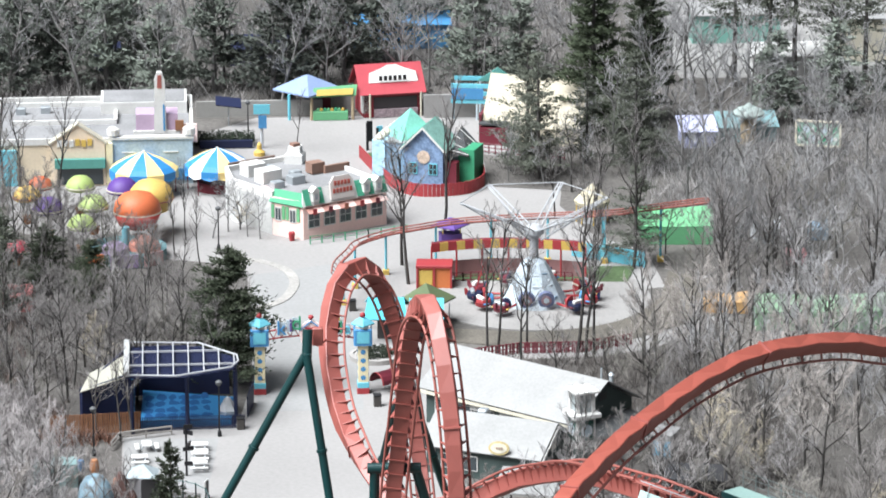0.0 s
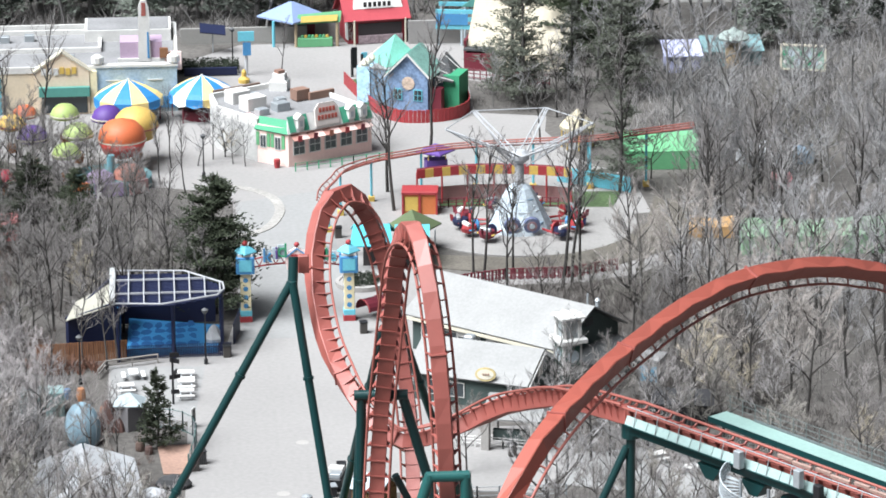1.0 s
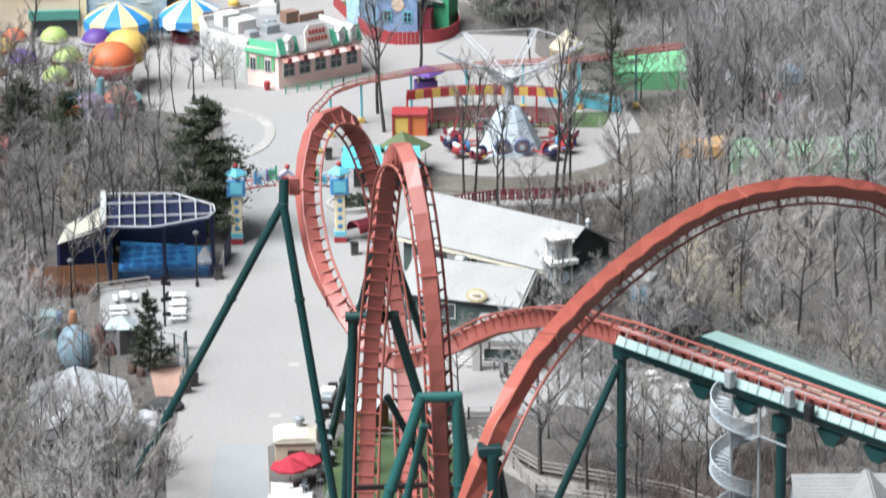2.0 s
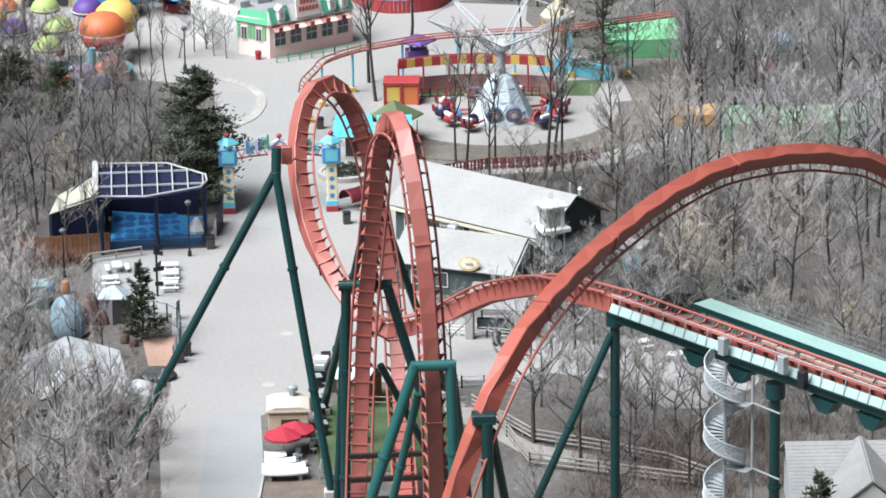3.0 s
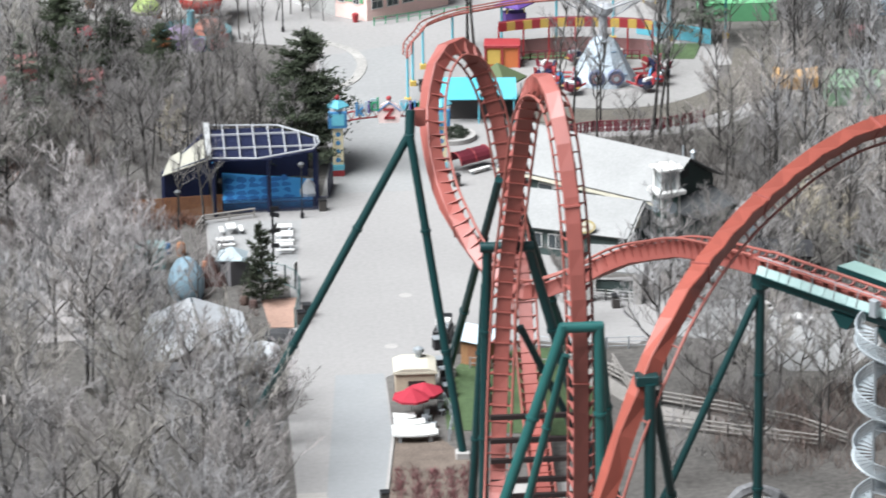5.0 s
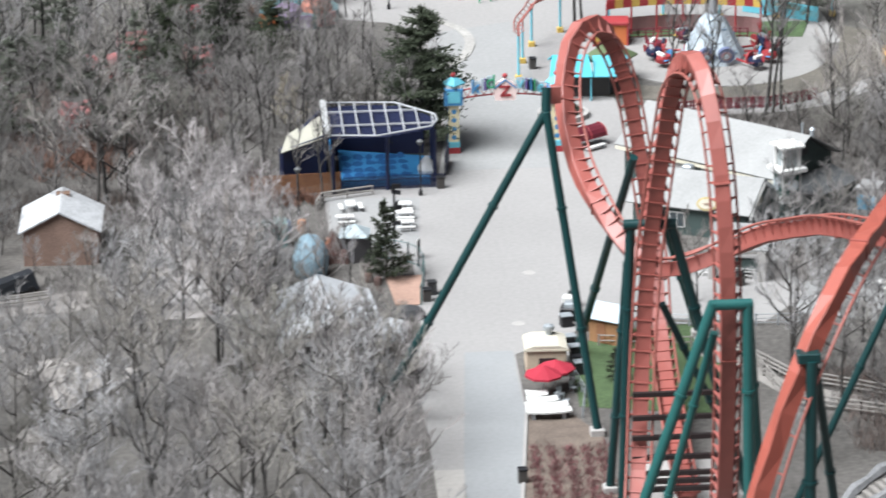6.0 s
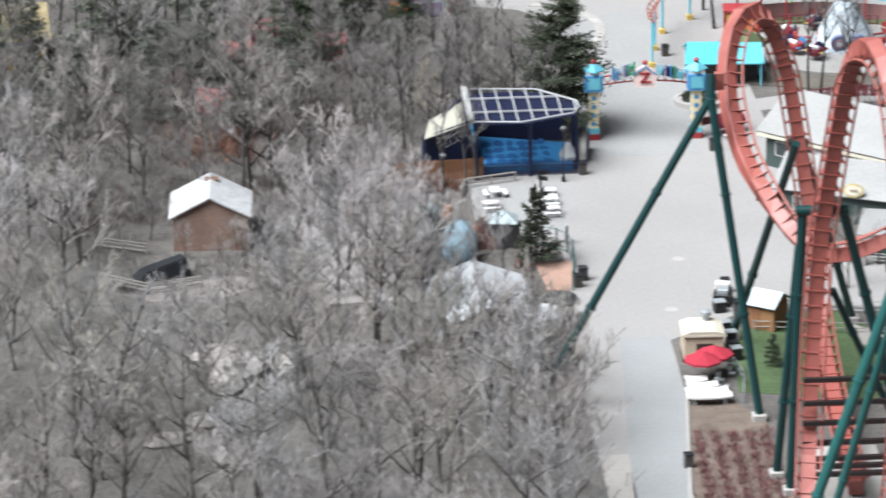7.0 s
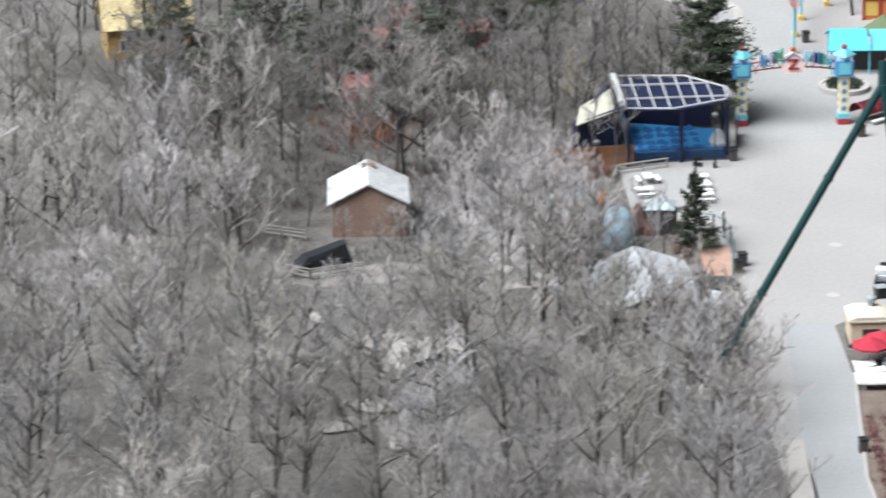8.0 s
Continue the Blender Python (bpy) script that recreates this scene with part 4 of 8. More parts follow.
cart = thing("service_cart", "black service cart loaded with pale crates", "cart", 1.6, -49.0, 0.03, -15)
part("body", M().box((0, 0, 0.8), (1.5, 2.6, 0.9), ch=0.1), BLACK, cart)
part("crate", M().box((-0.1, 0.7, 1.5), (1.3, 1.0, 0.5), ch=0.04), WHITE, cart, "white crates")
part("crate", M().box((0.1, -0.6, 1.45), (1.0, 1.0, 0.4), ch=0.04), STEEL, cart)
for x in (-0.7, 0.7):
    for y in (-0.9, 0.9):
        part("wheel", M().tube([(x - 0.1, y, 0.35), (x + 0.1, y, 0.35)], 0.34, 12), BLACK, cart)
for x, y, w, h, mt, lb in ((0.75, -57.2, 0.9, 1.3, BLACK, "black stacked crate beside the kiosk"), (0.85, -58.6, 0.8, 0.9, WHITE, "white storage box beside the kiosk"), (0.9, -60.0, 0.9, 1.4, BLACK, "black stacked crate beside the kiosk"), (0.9, -61.6, 0.8, 1.0, STEEL, "grey storage box beside the kiosk"), (0.95, -63.2, 0.9, 1.1, BLACK, "black stacked crate beside the kiosk"), (1.0, -51.2, 1.0, 1.0, BLACK, "black stacked crate beside the kiosk")):
    b = thing("storage_crate", lb, "crate", x, y, 0.03, 9 * x, "storage crates")
    part("body", M().box((0, 0, h / 2), (w, w, h), ch=0.05), mt, b)
    part("lid", M().box((0, 0, h + 0.04), (w + 0.08, w + 0.08, 0.08)), STEEL if mt is BLACK else BLACK, b)
litter_bin(2.6, -52.4, 0, 1.2)
litter_bin(2.2, -46.2, 0, 1.1)

hut = thing("wooden_shed", "orange cedar shed with an ice-blue gable roof", "shed", 4.7, -55.0, 0.03, -35)
part("body", M().box((0, 0, 1.15), (3.0, 2.8, 2.3), ch=0.03).prism([(-1.5, 0), (1.5, 0), (0, 0.9)], -1.4, 1.4, pose(0, 0, 2.3, 90, 0, 90)), CEDAR, hut)
for s in (-1, 1):
    part("roof", M().slab([(-1.75, 0, 3.3), (1.75, 0, 3.3), (1.75, 1.75 * s, 2.25), (-1.75, 1.75 * s, 2.25)][::-s], 0.1), ICE, hut)
part("door", M().box((-0.3, -1.43, 1.0), (0.9, 0.06, 1.9)), RUSTWOOD, hut)
for i in range(9):
    part("board", M().box((1.52, -1.2 + 0.3 * i, 1.15), (0.04, 0.26, 2.2)), CEDAR, hut)
rail_fence("yard_fence", "grey rail fence behind the shed lawn", [(3.4, -56.5, 0), (9.0, -57.5, 0), (14, -58, 0)], 1.1, (0.5, 1.0), GREYWOOD)

single("bed_kerb", M().prism([(-6.9, -112), (-6.62, -112), (-6.62, -93), (-4.3, -71.4), (-4.5, -71.2), (-6.9, -93)], 0.0, 0.16), CONCRETE, "pale concrete kerb along the planting bed", "kerb", kind="structure")


# ---- buildings ----
def gable_house(name, label, x, y, rz, w, d, h, rise, wall, roof, over=0.4, cat="house"):
    """A house whose ridge runs along its local x: w long, d deep."""
    ob = thing(name, label, cat, x, y, 0, rz)
    part("wall", M().box((0, 0, h / 2), (w, d, h)).prism([(-d / 2, 0), (d / 2, 0), (0, rise)], -w / 2, w / 2, pose(0, 0, h, 90, 0, 90)), wall, ob)
    k = over * rise / (d / 2)
    for s in (-1, 1):
        part("roof", M().slab([(-w / 2 - over, 0, h + rise + 0.15), (w / 2 + over, 0, h + rise + 0.15), (w / 2 + over, (d / 2 + over) * s, h - k + 0.15), (-w / 2 - over, (d / 2 + over) * s, h - k + 0.15)][::-s], 0.14), roof, ob)
    part("ridge_cap", M().box((0, 0, h + rise + 0.17), (w + 2 * over, 0.3, 0.08)), roof, ob)
    return ob


def window_on(ob, x, y, z, w, h, rz=0.0, frame_mat=None, rows=1, cols=2):
    """A framed window set proud of a wall whose outside faces local -y when rz is 0."""
    t = pose(x, y, z, 0, 0, rz)
    win = part("window", M().box((0, 0, 0), (w, 0.1, h), m=t), frame_mat or WHITE, ob)
    for i in range(cols):
        for j in range(rows):
            pw, ph = (w - 0.12) / cols - 0.08, (h - 0.12) / rows - 0.08
            part("pane", M().box((-w / 2 + 0.06 + (i + 0.5) * (w - 0.12) / cols, -0.06, -h / 2 + 0.06 + (j + 0.5) * (h - 0.12) / rows), (pw, 0.02, ph), m=t), GLASS, win)
    return win


# long hall with a white roof, its front wing and the green gable end
hall = gable_house("long_hall", "long dark green hall under a white metal roof", 20.9, -13.0, -42.7, 18.1, 9.6, 3.9, 2.7, DARKGREEN, ROOFWHITE, 0.7, "building")
part("eave_board", M().box((0, -5.5, 3.42), (19.4, 0.12, 0.3)), IVORY, hall)
for i, wx in enumerate((-7.0, -4.2, -1.4, 2.2, 4.6)):
    window_on(hall, wx, -4.86, 2.1, 1.8, 1.5, 0, WHITE, 1, 1 if i < 3 else 2)
for wx, ww in ((-2.4, 2.0), (1.0, 1.4)):
    part("white_panel", M().box((wx, -4.95, 3.0), (ww, 0.18, 0.9), ch=0.04), WHITE, hall, "white panel below the eave")
part("wall_light", M().box((6.4, -5.0, 2.9), (0.4, 0.2, 0.35)), STEEL, hall)
part("downpipe", M().tube([(9.0, -4.95, 0.1), (9.0, -4.95, 3.4)], 0.08, 6), WHITE, hall)
for k in range(13):
    for sd in (-1, 1):
        part("roof_seam", M().slab([(-9.0 + k * 1.5, 0.0, 6.79), (-8.94 + k * 1.5, 0.0, 6.79), (-8.94 + k * 1.5, 5.4 * sd, 3.75), (-9.0 + k * 1.5, 5.4 * sd, 3.75)][::-sd], 0.05), ROOFWHITE, hall)
part("end_louvre", M().box((9.09, 0.0, 5.2), (0.08, 1.2, 0.8)), SLATE, hall)
part("flue", M().lathe((8.6, 2.0, 5.2), [(0.22, 0), (0.22, 1.5), (0.33, 1.55), (0.1, 1.8)], 8), STEEL, hall)
part("flue", M().lathe((7.7, 1.6, 5.3), [(0.10, 0), (0.10, 2.0), (0.05, 2.1)], 8), STEEL, hall)
part("lean_to", M().slab([(9.1, -4.2, 2.9), (13.2, -3.6, 2.2), (13.2, 3.4, 2.2), (9.1, 4.4, 2.9)], 0.15), SLATE, hall, "dark low lean-to roof")
part("lean_to_wall", M().box((11.0, 0.0, 1.1), (3.8, 6.4, 2.2)), DARKGREEN, hall)
twr = thing("clock_tower", "white corner turret with a glazed lantern and round sign", "tower", 24.9, -25.6, 0, 20)
part("base", M().box((0, 0, 1.2), (2.0, 2.0, 2.4), ch=0.04), DARKGREEN, twr, "dark green base")
part("body", M().box((0, 0, 3.95), (2.0, 2.0, 3.1), ch=0.04), WHITE, twr)
for r, q in ((0, 0), (90, 1), (-90, 2)):
    t = pose(0, 0, 0, 0, 0, r)
    part("panel", M().box((0, -1.02, 4.2), (1.5, 0.06, 2.0), m=t), paint("bottle_green_panel", (0.019, 0.081, 0.065)), twr, "green inset panel")
    part("round_sign", M().tube([t @ Vector((0, -1.14, 4.2)), t @ Vector((0, -1.04, 4.2))], 0.62, 18), ICE, twr, "round pale sign")
part("cornice", M().box((0, 0, 5.7), (2.9, 2.9, 0.42), ch=0.08), WHITE, twr)
part("lantern_core", M().box((0, 0, 6.9), (1.5, 1.5, 2.0)), paint("pale_lantern_glass", (0.260, 0.291, 0.298), 0.2), twr, "pale lantern glazing")
for a in (-0.8, 0.8):
    for b in (-0.8, 0.8):
        part("lantern_post", M().box((a, b, 6.9), (0.3, 0.3, 2.0)), WHITE, twr)
part("lantern_roof", M().box((0, 0, 8.0), (2.5, 2.5, 0.24), ch=0.06).lathe((0, 0, 8.12), [(1.5, 0), (0.2, 0.35)], 4), WHITE, twr)
wing = gable_house("front_wing", "white-roofed shop wing with a yellow oval sign", 16.9, -24.5, -27.0, 11.4, 7.6, 2.9, 2.1, DARKGREEN, ROOFWHITE, 0.55, "building")
part("gable_board", M().box((5.73, 0.2, 3.4), (0.08, 1.1, 1.7)), IVORY, wing, "cream gable board")
part("verge_board", M().slab([(6.3, 0, 5.0), (6.3, 0.0, 4.75), (6.3, -4.4, 2.4), (6.3, -4.4, 2.65)], 0.1), WHITE, wing)
part("verge_board", M().slab([(6.3, 0, 5.0), (6.3, 0.0, 4.75), (6.3, 4.4, 2.4), (6.3, 4.4, 2.65)][::-1], 0.1), WHITE, wing)
for k in range(8):
    part("roof_seam", M().slab([(-5.6 + k * 1.5, 0.0, 5.19), (-5.54 + k * 1.5, 0.0, 5.19), (-5.54 + k * 1.5, -4.3, 2.81), (-5.6 + k * 1.5, -4.3, 2.81)], 0.05), ROOFWHITE, wing)
OVAL = [(math.cos(k * 0.314), 0.78 * math.sin(k * 0.314)) for k in range(20)]
part("oval_sign", M().prism([(1.0 * a, 0.85 * b) for a, b in OVAL], -0.12, 0.12, pose(2.0, -4.4, 3.6, 76, 0, 12)), paint("faded_yellow_sign", (0.42, 0.33, 0.14), 0.6, 0.2), wing, "yellow oval shop sign")
part("oval_plate", M().prism([(0.8 * a, 0.62 * b) for a, b in OVAL], 0.12, 0.17, pose(2.0, -4.4, 3.6, 76, 0, 12)), IVORY, wing)
for i in range(4):
    part("lettering_bar", M().box((1.62 + i * 0.25, -4.62, 3.6 + 0.03 * i), (0.17, 0.05, 0.22)), paint("faded_tan_letters", (0.30, 0.20, 0.15), 0.7), wing)
part("roof_vent", M().box((-1.8, 0.9, 4.9), (1.0, 1.0, 1.1), ch=0.12), STEEL, wing)
for wx in (-3.4, -1.2):
    window_on(wing, wx, -3.86, 1.5, 1.6, 1.5)
pav = thing("plaza_pavilion", "white-roofed open pavilion on concrete piers", "pavilion", 18.6, -38.6, 0.03, -15)
part("roof", M().slab([(-2.8, -2.6, 3.1), (2.8, -2.6, 3.1), (2.8, 2.6, 3.9), (-2.8, 2.6, 3.9)], 0.15), ROOFWHITE, pav)
for x in (-2.3, 2.3):
    for y in (-2.2, 2.2):
        part("pier", M().box((x, y, 1.5), (0.8, 0.8, 3.0), ch=0.06), CONCRETE, pav)
part("counter", M().box((0, -1.5, 1.3), (3.4, 0.5, 1.0)), DARKGREEN, pav)
rail_fence("queue_rail", "white queue rails beside the pavilion", [(13.6, -39, 0), (17.4, -40.2, 0), (20.6, -41.4, 0)], 1.1, (0.4, 0.75, 1.05), WHITE, 1.3, 0.04)
rail_fence("plaza_rail", "dark metal rail along the plaza edge", [(8.0, -51.5, 0), (14, -53, 0), (22, -53, 0)], 1.2, (0.3, 0.7, 1.1), STEEL, 1.8, 0.035)

sg = thing("blue_hut", "grey hut with a bright blue front panel", "hut", 33.2, -24.0, 0, -25)
part("body", M().box((0, 0, 1.5), (1.9, 2.4, 3.0)), SHINGLE, sg)
part("front_panel", M().box((0, -1.24, 1.7), (1.7, 0.08, 1.5)), paint("azure_panel", (0.074, 0.248, 0.372)), sg)
part("roof", M().box((0, 0, 3.1), (2.2, 2.8, 0.25), ch=0.05), SHINGLE, sg)
sh = gable_house("dark_shed", "dark low shed under the trees", 35.0, -33.5, -12, 5.4, 3.6, 2.0, 0.8, BLACK, paint("dark_shed_roof", (0.022, 0.022, 0.025), 0.8, 0.2), 0.3, "shed")
gh = gable_house("grey_house", "grey house with pale shingled cross-gabled roof", 45.6, -87.5, -4, 14.5, 13.6, 3.3, 3.4, paint("pale_blue_siding", (0.310, 0.341, 0.360)), SHINGLE, 0.6)
part("front_gable", M().prism([(-4.2, 0), (4.2, 0), (0, 3.5)], 0.0, 9.4, pose(-1.6, 0.0, 3.4, 90, 0, 0)), WHITE, gh, "white gable front")
for s in (-1, 1):
    part("gable_roof", M().slab([(-1.6, -9.6, 7.1), (-1.6, 0.5, 7.1), (-1.6 + 4.6 * s, 0.5, 3.4), (-1.6 + 4.6 * s, -9.6, 3.4)][::s], 0.15), SHINGLE, gh)
for j in range(20):
    y = -0.35 - j * 0.355
    z = 6.86 - j * 0.1775
    part("shingle_course", M().box((0, 0, 0), (15.6, 0.36, 0.03), m=pose(0, y, z, 29, 0, 0)), SHINGLE, gh)
part("porch_deck", M().box((-6.6, -7.6, 0.9), (4.6, 3.0, 0.2)), WHITE, gh)
for i in range(5):
    part("step", M().box((-9.2 - i * 0.35, -7.6, 0.8 - i * 0.16), (0.4, 2.6, 0.16)), WHITE, gh)
for x in (-8.6, -6.6, -4.6):
    part("porch_post", M().box((x, -9.0, 1.4), (0.12, 0.12, 1.0)), WHITE, gh)
part("porch_rail", M().box((-6.6, -9.0, 1.9), (4.2, 0.12, 0.1)), WHITE, gh)

# brick cabin in the woods
cab = gable_house("woods_cabin", "brown brick cabin with a weathered white metal roof", -44.4, -26.6, 88, 7.0, 7.0, 3.3, 1.8, paint("brown_brick", (0.225, 0.140, 0.108), 0.9, 0.3, fine=24), paint("worn_white_metal", (0.409, 0.415, 0.428), 0.45, 0.22, scale=3.5), 0.35, "cabin")
part("dormer", M().box((2.2, -0.1, 4.95), (0.9, 1.3, 0.8)), paint("dormer_wood", (0.161, 0.093, 0.062), 0.9), cab, "small brown roof dormer")
bc = thing("covered_wagon", "black tarpaulin-covered low wagon beside the cabin", "wagon", -49.2, -37.2, 0.0, 22)
part("cover", M().add([(-2.6, -1.0, 0.3), (2.6, -1.0, 0.3), (2.6, 1.0, 0.3), (-2.6, 1.0, 0.3), (-1.8, -0.7, 1.1), (2.2, -0.6, 1.9), (2.2, 0.6, 1.9), (-1.8, 0.7, 1.1)], [(3, 2, 1, 0), (4, 5, 6, 7), (0, 1, 5, 4), (1, 2, 6, 5), (2, 3, 7, 6), (3, 0, 4, 7)]), paint("black_tarpaulin", (0.009, 0.011, 0.015), 0.7, 0.3), bc)
for x in (-1.8, 1.8):
    part("wheel", M().tube([(x, -1.05, 0.35), (x, 1.05, 0.35)], 0.35, 10), BLACK, bc)
rail_fence("cabin_fence", "weathered rail fence round the cabin yard", [(-55, -28.5, 0), (-50.6, -30.6, 0)], 1.1, (0.4, 0.8, 1.1), r=0.08)
rail_fence("cabin_fence", "weathered rail fence round the cabin yard", [(-54, -39, 0), (-50.5, -41.5, 0), (-45.5, -40.0, 0)], 1.1, (0.4, 0.8, 1.1), r=0.08)
yard = single("cabin_yard", M().prism([(-53, -41.5), (-50, -43.6), (-46, -42.8), (-43.5, -43.2), (-40.5, -40.6), (-39.6, -38.4), (-42.5, -37.4), (-45.5, -38.2), (-47.5, -39.4), (-50.5, -39.2)], 0.0, 0.03), paint("pale_dirt", (0.155, 0.140, 0.130), 0.95, 0.35), "pale trodden dirt in front of the cabin", "ground", kind="structure")
rockm = paint("pale_rock", (0.232, 0.212, 0.198), 0.9, 0.3, scale=1.5)
for i, (x, y, s) in enumerate(((-44.6, -59.0, 1.3), (-42.6, -62.5, 1.6), (-43.5, -66.0, 1.1), (-50, -52, 0.6), (-46, -74, 1.0), (-49, -78, 0.9), (-44, -82, 1.0), (-38, -60, 0.7))):
    rq = random.Random(i)
    pr = [(1.2, 0), (1.35, 0.4), (0.9, 0.9), (0.2, 1.1)]
    m = M().lathe((0, 0, 0), pr, 9, 1.5, 0.9)
    m.v = [(a * rq.uniform(0.8, 1.2), b * rq.uniform(0.8, 1.2), c * rq.uniform(0.8, 1.2)) for a, b, c in m.v]
    o = single("boulder", m, rockm, "pale weathered boulder among the tree trunks", "boulder", x, y, -0.05, 40 * i, "boulders")
    o.scale = (s, s, s)

PALESTEEL = mat("pale_galvanised_steel", (0.384, 0.422, 0.446), 0.5, 0.15, var=0.08)
# spiral stair from the brake run to the ground
sx, sy, top = 28.0, -120.2, 26.2
ss = thing("spiral_stair", "galvanised steel spiral stair hanging from the brake run", "staircase", sx, sy, 0)
part("newel", M().tube([(0, 0, 0), (0, 0, top)], 0.12, 8), STEEL, ss)
turn = 4.6
rail_pts, low_pts = [], []
n = int(top / 0.2)
tread = M().add([(0.1, -0.06, 0), (1.5, -0.28, 0), (1.5, 0.28, 0), (0.1, 0.06, 0), (0.1, -0.06, -0.05), (1.5, -0.28, -0.05), (1.5, 0.28, -0.05), (0.1, 0.06, -0.05)], [(0, 1, 2, 3), (7, 6, 5, 4), (0, 4, 5, 1), (1, 5, 6, 2), (2, 6, 7, 3)]).mesh("tread")
tread.materials.append(PALESTEEL)
balus = M().tube([(1.5, 0, 0), (1.5, 0, 1.05)], 0.026, 4).mesh("baluster")
balus.materials.append(PALESTEEL)
for i in range(n):
    z = i * 0.2
    a = -360 * z / turn
    part("tread", tread, None, ss, loc=pose(0, 0, z, 0, 0, a))
    part("baluster", balus, None, ss, loc=pose(0, 0, z, 0, 0, a))
    for q in (0.25, 0.5, 0.75):
        part("baluster", balus, None, ss, loc=pose(0, 0, z + 0.2 * q, 0, 0, a - 360 * 0.2 * q / turn))
    for lst, dz in ((rail_pts, 1.08), (low_pts, 0.0)):
        lst.append((1.52 * math.cos(radians(a)), 1.52 * math.sin(radians(a)), z + dz))
part("handrail", M().tube(rail_pts, 0.06, 5), PALESTEEL, ss)
part("kick_rail", M().tube([(x, y, z + 0.28) for x, y, z in low_pts], 0.03, 4), PALESTEEL, ss)
part("upper_rail", M().tube([(x, y, z + 0.82) for x, y, z in low_pts], 0.03, 4), PALESTEEL, ss)
part("mid_rail", M().tube([(x, y, z + 0.55) for x, y, z in low_pts], 0.03, 4), PALESTEEL, ss)
part("stringer", M().tube(low_pts, 0.1, 4), PALESTEEL, ss)
part("stay_pole", M().tube([(1.9, -1.0, 0), (1.9, -1.0, top - 0.5)], 0.13, 8), STEEL, ss)
for z in (23.6, 18.5, 13.5):
    part("landing", M().box((0.9, -0.9, z), (1.9, 1.0, 0.06), rz=-40), STEEL, ss)
    part("stay", M().tube([(1.9, -1.0, z), (3.4, -4.2, z + 0.3)], 0.07, 6), STEEL, ss)
for i, s in enumerate((9.5, 14.0, 22.5, 27.0)):
    part("bracket", M().add([along(s - 1.2, 0.2, -1.0), along(s + 1.2, 0.2, -1.0), along(s + 0.5, 0.2, -2.0), along(s - 0.3, 0.2, -2.0), along(s - 1.2, 1.4, -1.0), along(s + 1.2, 1.4, -1.0), along(s + 0.5, 1.4, -2.0), along(s - 0.3, 1.4, -2.0)], [(0, 1, 2, 3), (7, 6, 5, 4), (0, 4, 5, 1), (1, 5, 6, 2), (2, 6, 7, 3), (3, 7, 4, 0)]), GREEN, run, "dark green bracket")
for s, u in ((13.5, 0.3), (19.5, 0.5), (21.5, -0.1)):
    part("control_box", M().box(along(s, 2.3, 0.6 + u), (0.7, 0.5, 1.3), rz=-58, ch=0.05), STEEL if u > 0 else BLACK, run, "equipment box")

# concrete pit and steel ties below the two loops
pit = thing("track_trench", "grey concrete trench with dark steel cross beams", "trench", kind="structure")
part("floor", M().prism([(3.4, -108), (9.8, -108), (9.8, -84), (3.8, -84)], 0.0, 0.08), CONCRETE, pit)
for y, z in ((-97, 11.2), (-97, 9.2), (-97, 7.5), (-97, 5.8), (-97.2, 4.5), (-97.4, 3.9), (-97.6, 3.3)):
    part("cross_beam", M().box((5.1, y, z), (6.9, 0.4, 0.36)), paint("dark_steel", (0.019, 0.012, 0.012)), pit)

# gnarled rockwork bridge
rb = thing("rock_bridge", "grey rockwork arches over a plank bridge", "bridge", 23.4, -95.6, -0.2, 15)
for s in (-1.6, 1.6):
    part("arch", M().tube([(-4 + i, s + 0.2 * math.sin(i * 2), 0.6 + 2.6 * math.sin(math.pi * i / 8) + 0.25 * math.sin(i * 3.1)) for i in range(9)], [0.5 + 0.12 * math.sin(i * 2.3) for i in range(9)], 7), paint("grey_rockwork", (0.186, 0.186, 0.192), 0.9, 0.3), rb)
for i in range(14):
    u = -3.6 + i * 0.55
    part("plank", M().box((u, 0, 0.4 + 2.2 * math.sin(math.pi * (u + 4) / 8)), (0.42, 2.6, 0.12)), GREYWOOD, rb)


# ---- children's land ----
# planter ring with clipped shrubs, low barrel canopy and the cyan kiosk
pl = thing("round_planter", "round concrete planter with dark clipped shrubs", "planter", 7.0, 10.8, 0.03)
part("kerb", M().lathe((0, 0, 0), [(2.7, 0), (2.7, 0.5), (2.3, 0.52), (2.25, 0.4)], 28), CONCRETE, pl)
rs = random.Random(8)
SHRUBM = paint("dark_shrub", (0.022, 0.031, 0.019), 0.95, 0.3)
for i in range(7):
    a = i * 0.9
    mm = M()
    for k in range(260):
        v = Vector((rs.gauss(0, 1), rs.gauss(0, 1), abs(rs.gauss(0, 0.8)))).normalized() * rs.uniform(0.45, 0.75)
        d = Vector((rs.gauss(0, 1), rs.gauss(0, 1), rs.gauss(0.3, 1))).normalized() * 0.18
        e = v.cross(d).normalized() * 0.07
        mm.add([v + e, v - e, v + d, v + d * 0.4 + e * 0.5 + Vector((0, 0, 0.05))], [(0, 1, 2), (0, 2, 3), (1, 3, 2)])
    part("shrub", mm, SHRUBM, pl, loc=pose(1.3 * math.cos(a), 1.3 * math.sin(a), 0.45))
bc2 = thing("tunnel_canopy", "burgundy barrel-shaped children's tunnel canopy", "canopy", 8.2, 0.4, 0.03, 35)
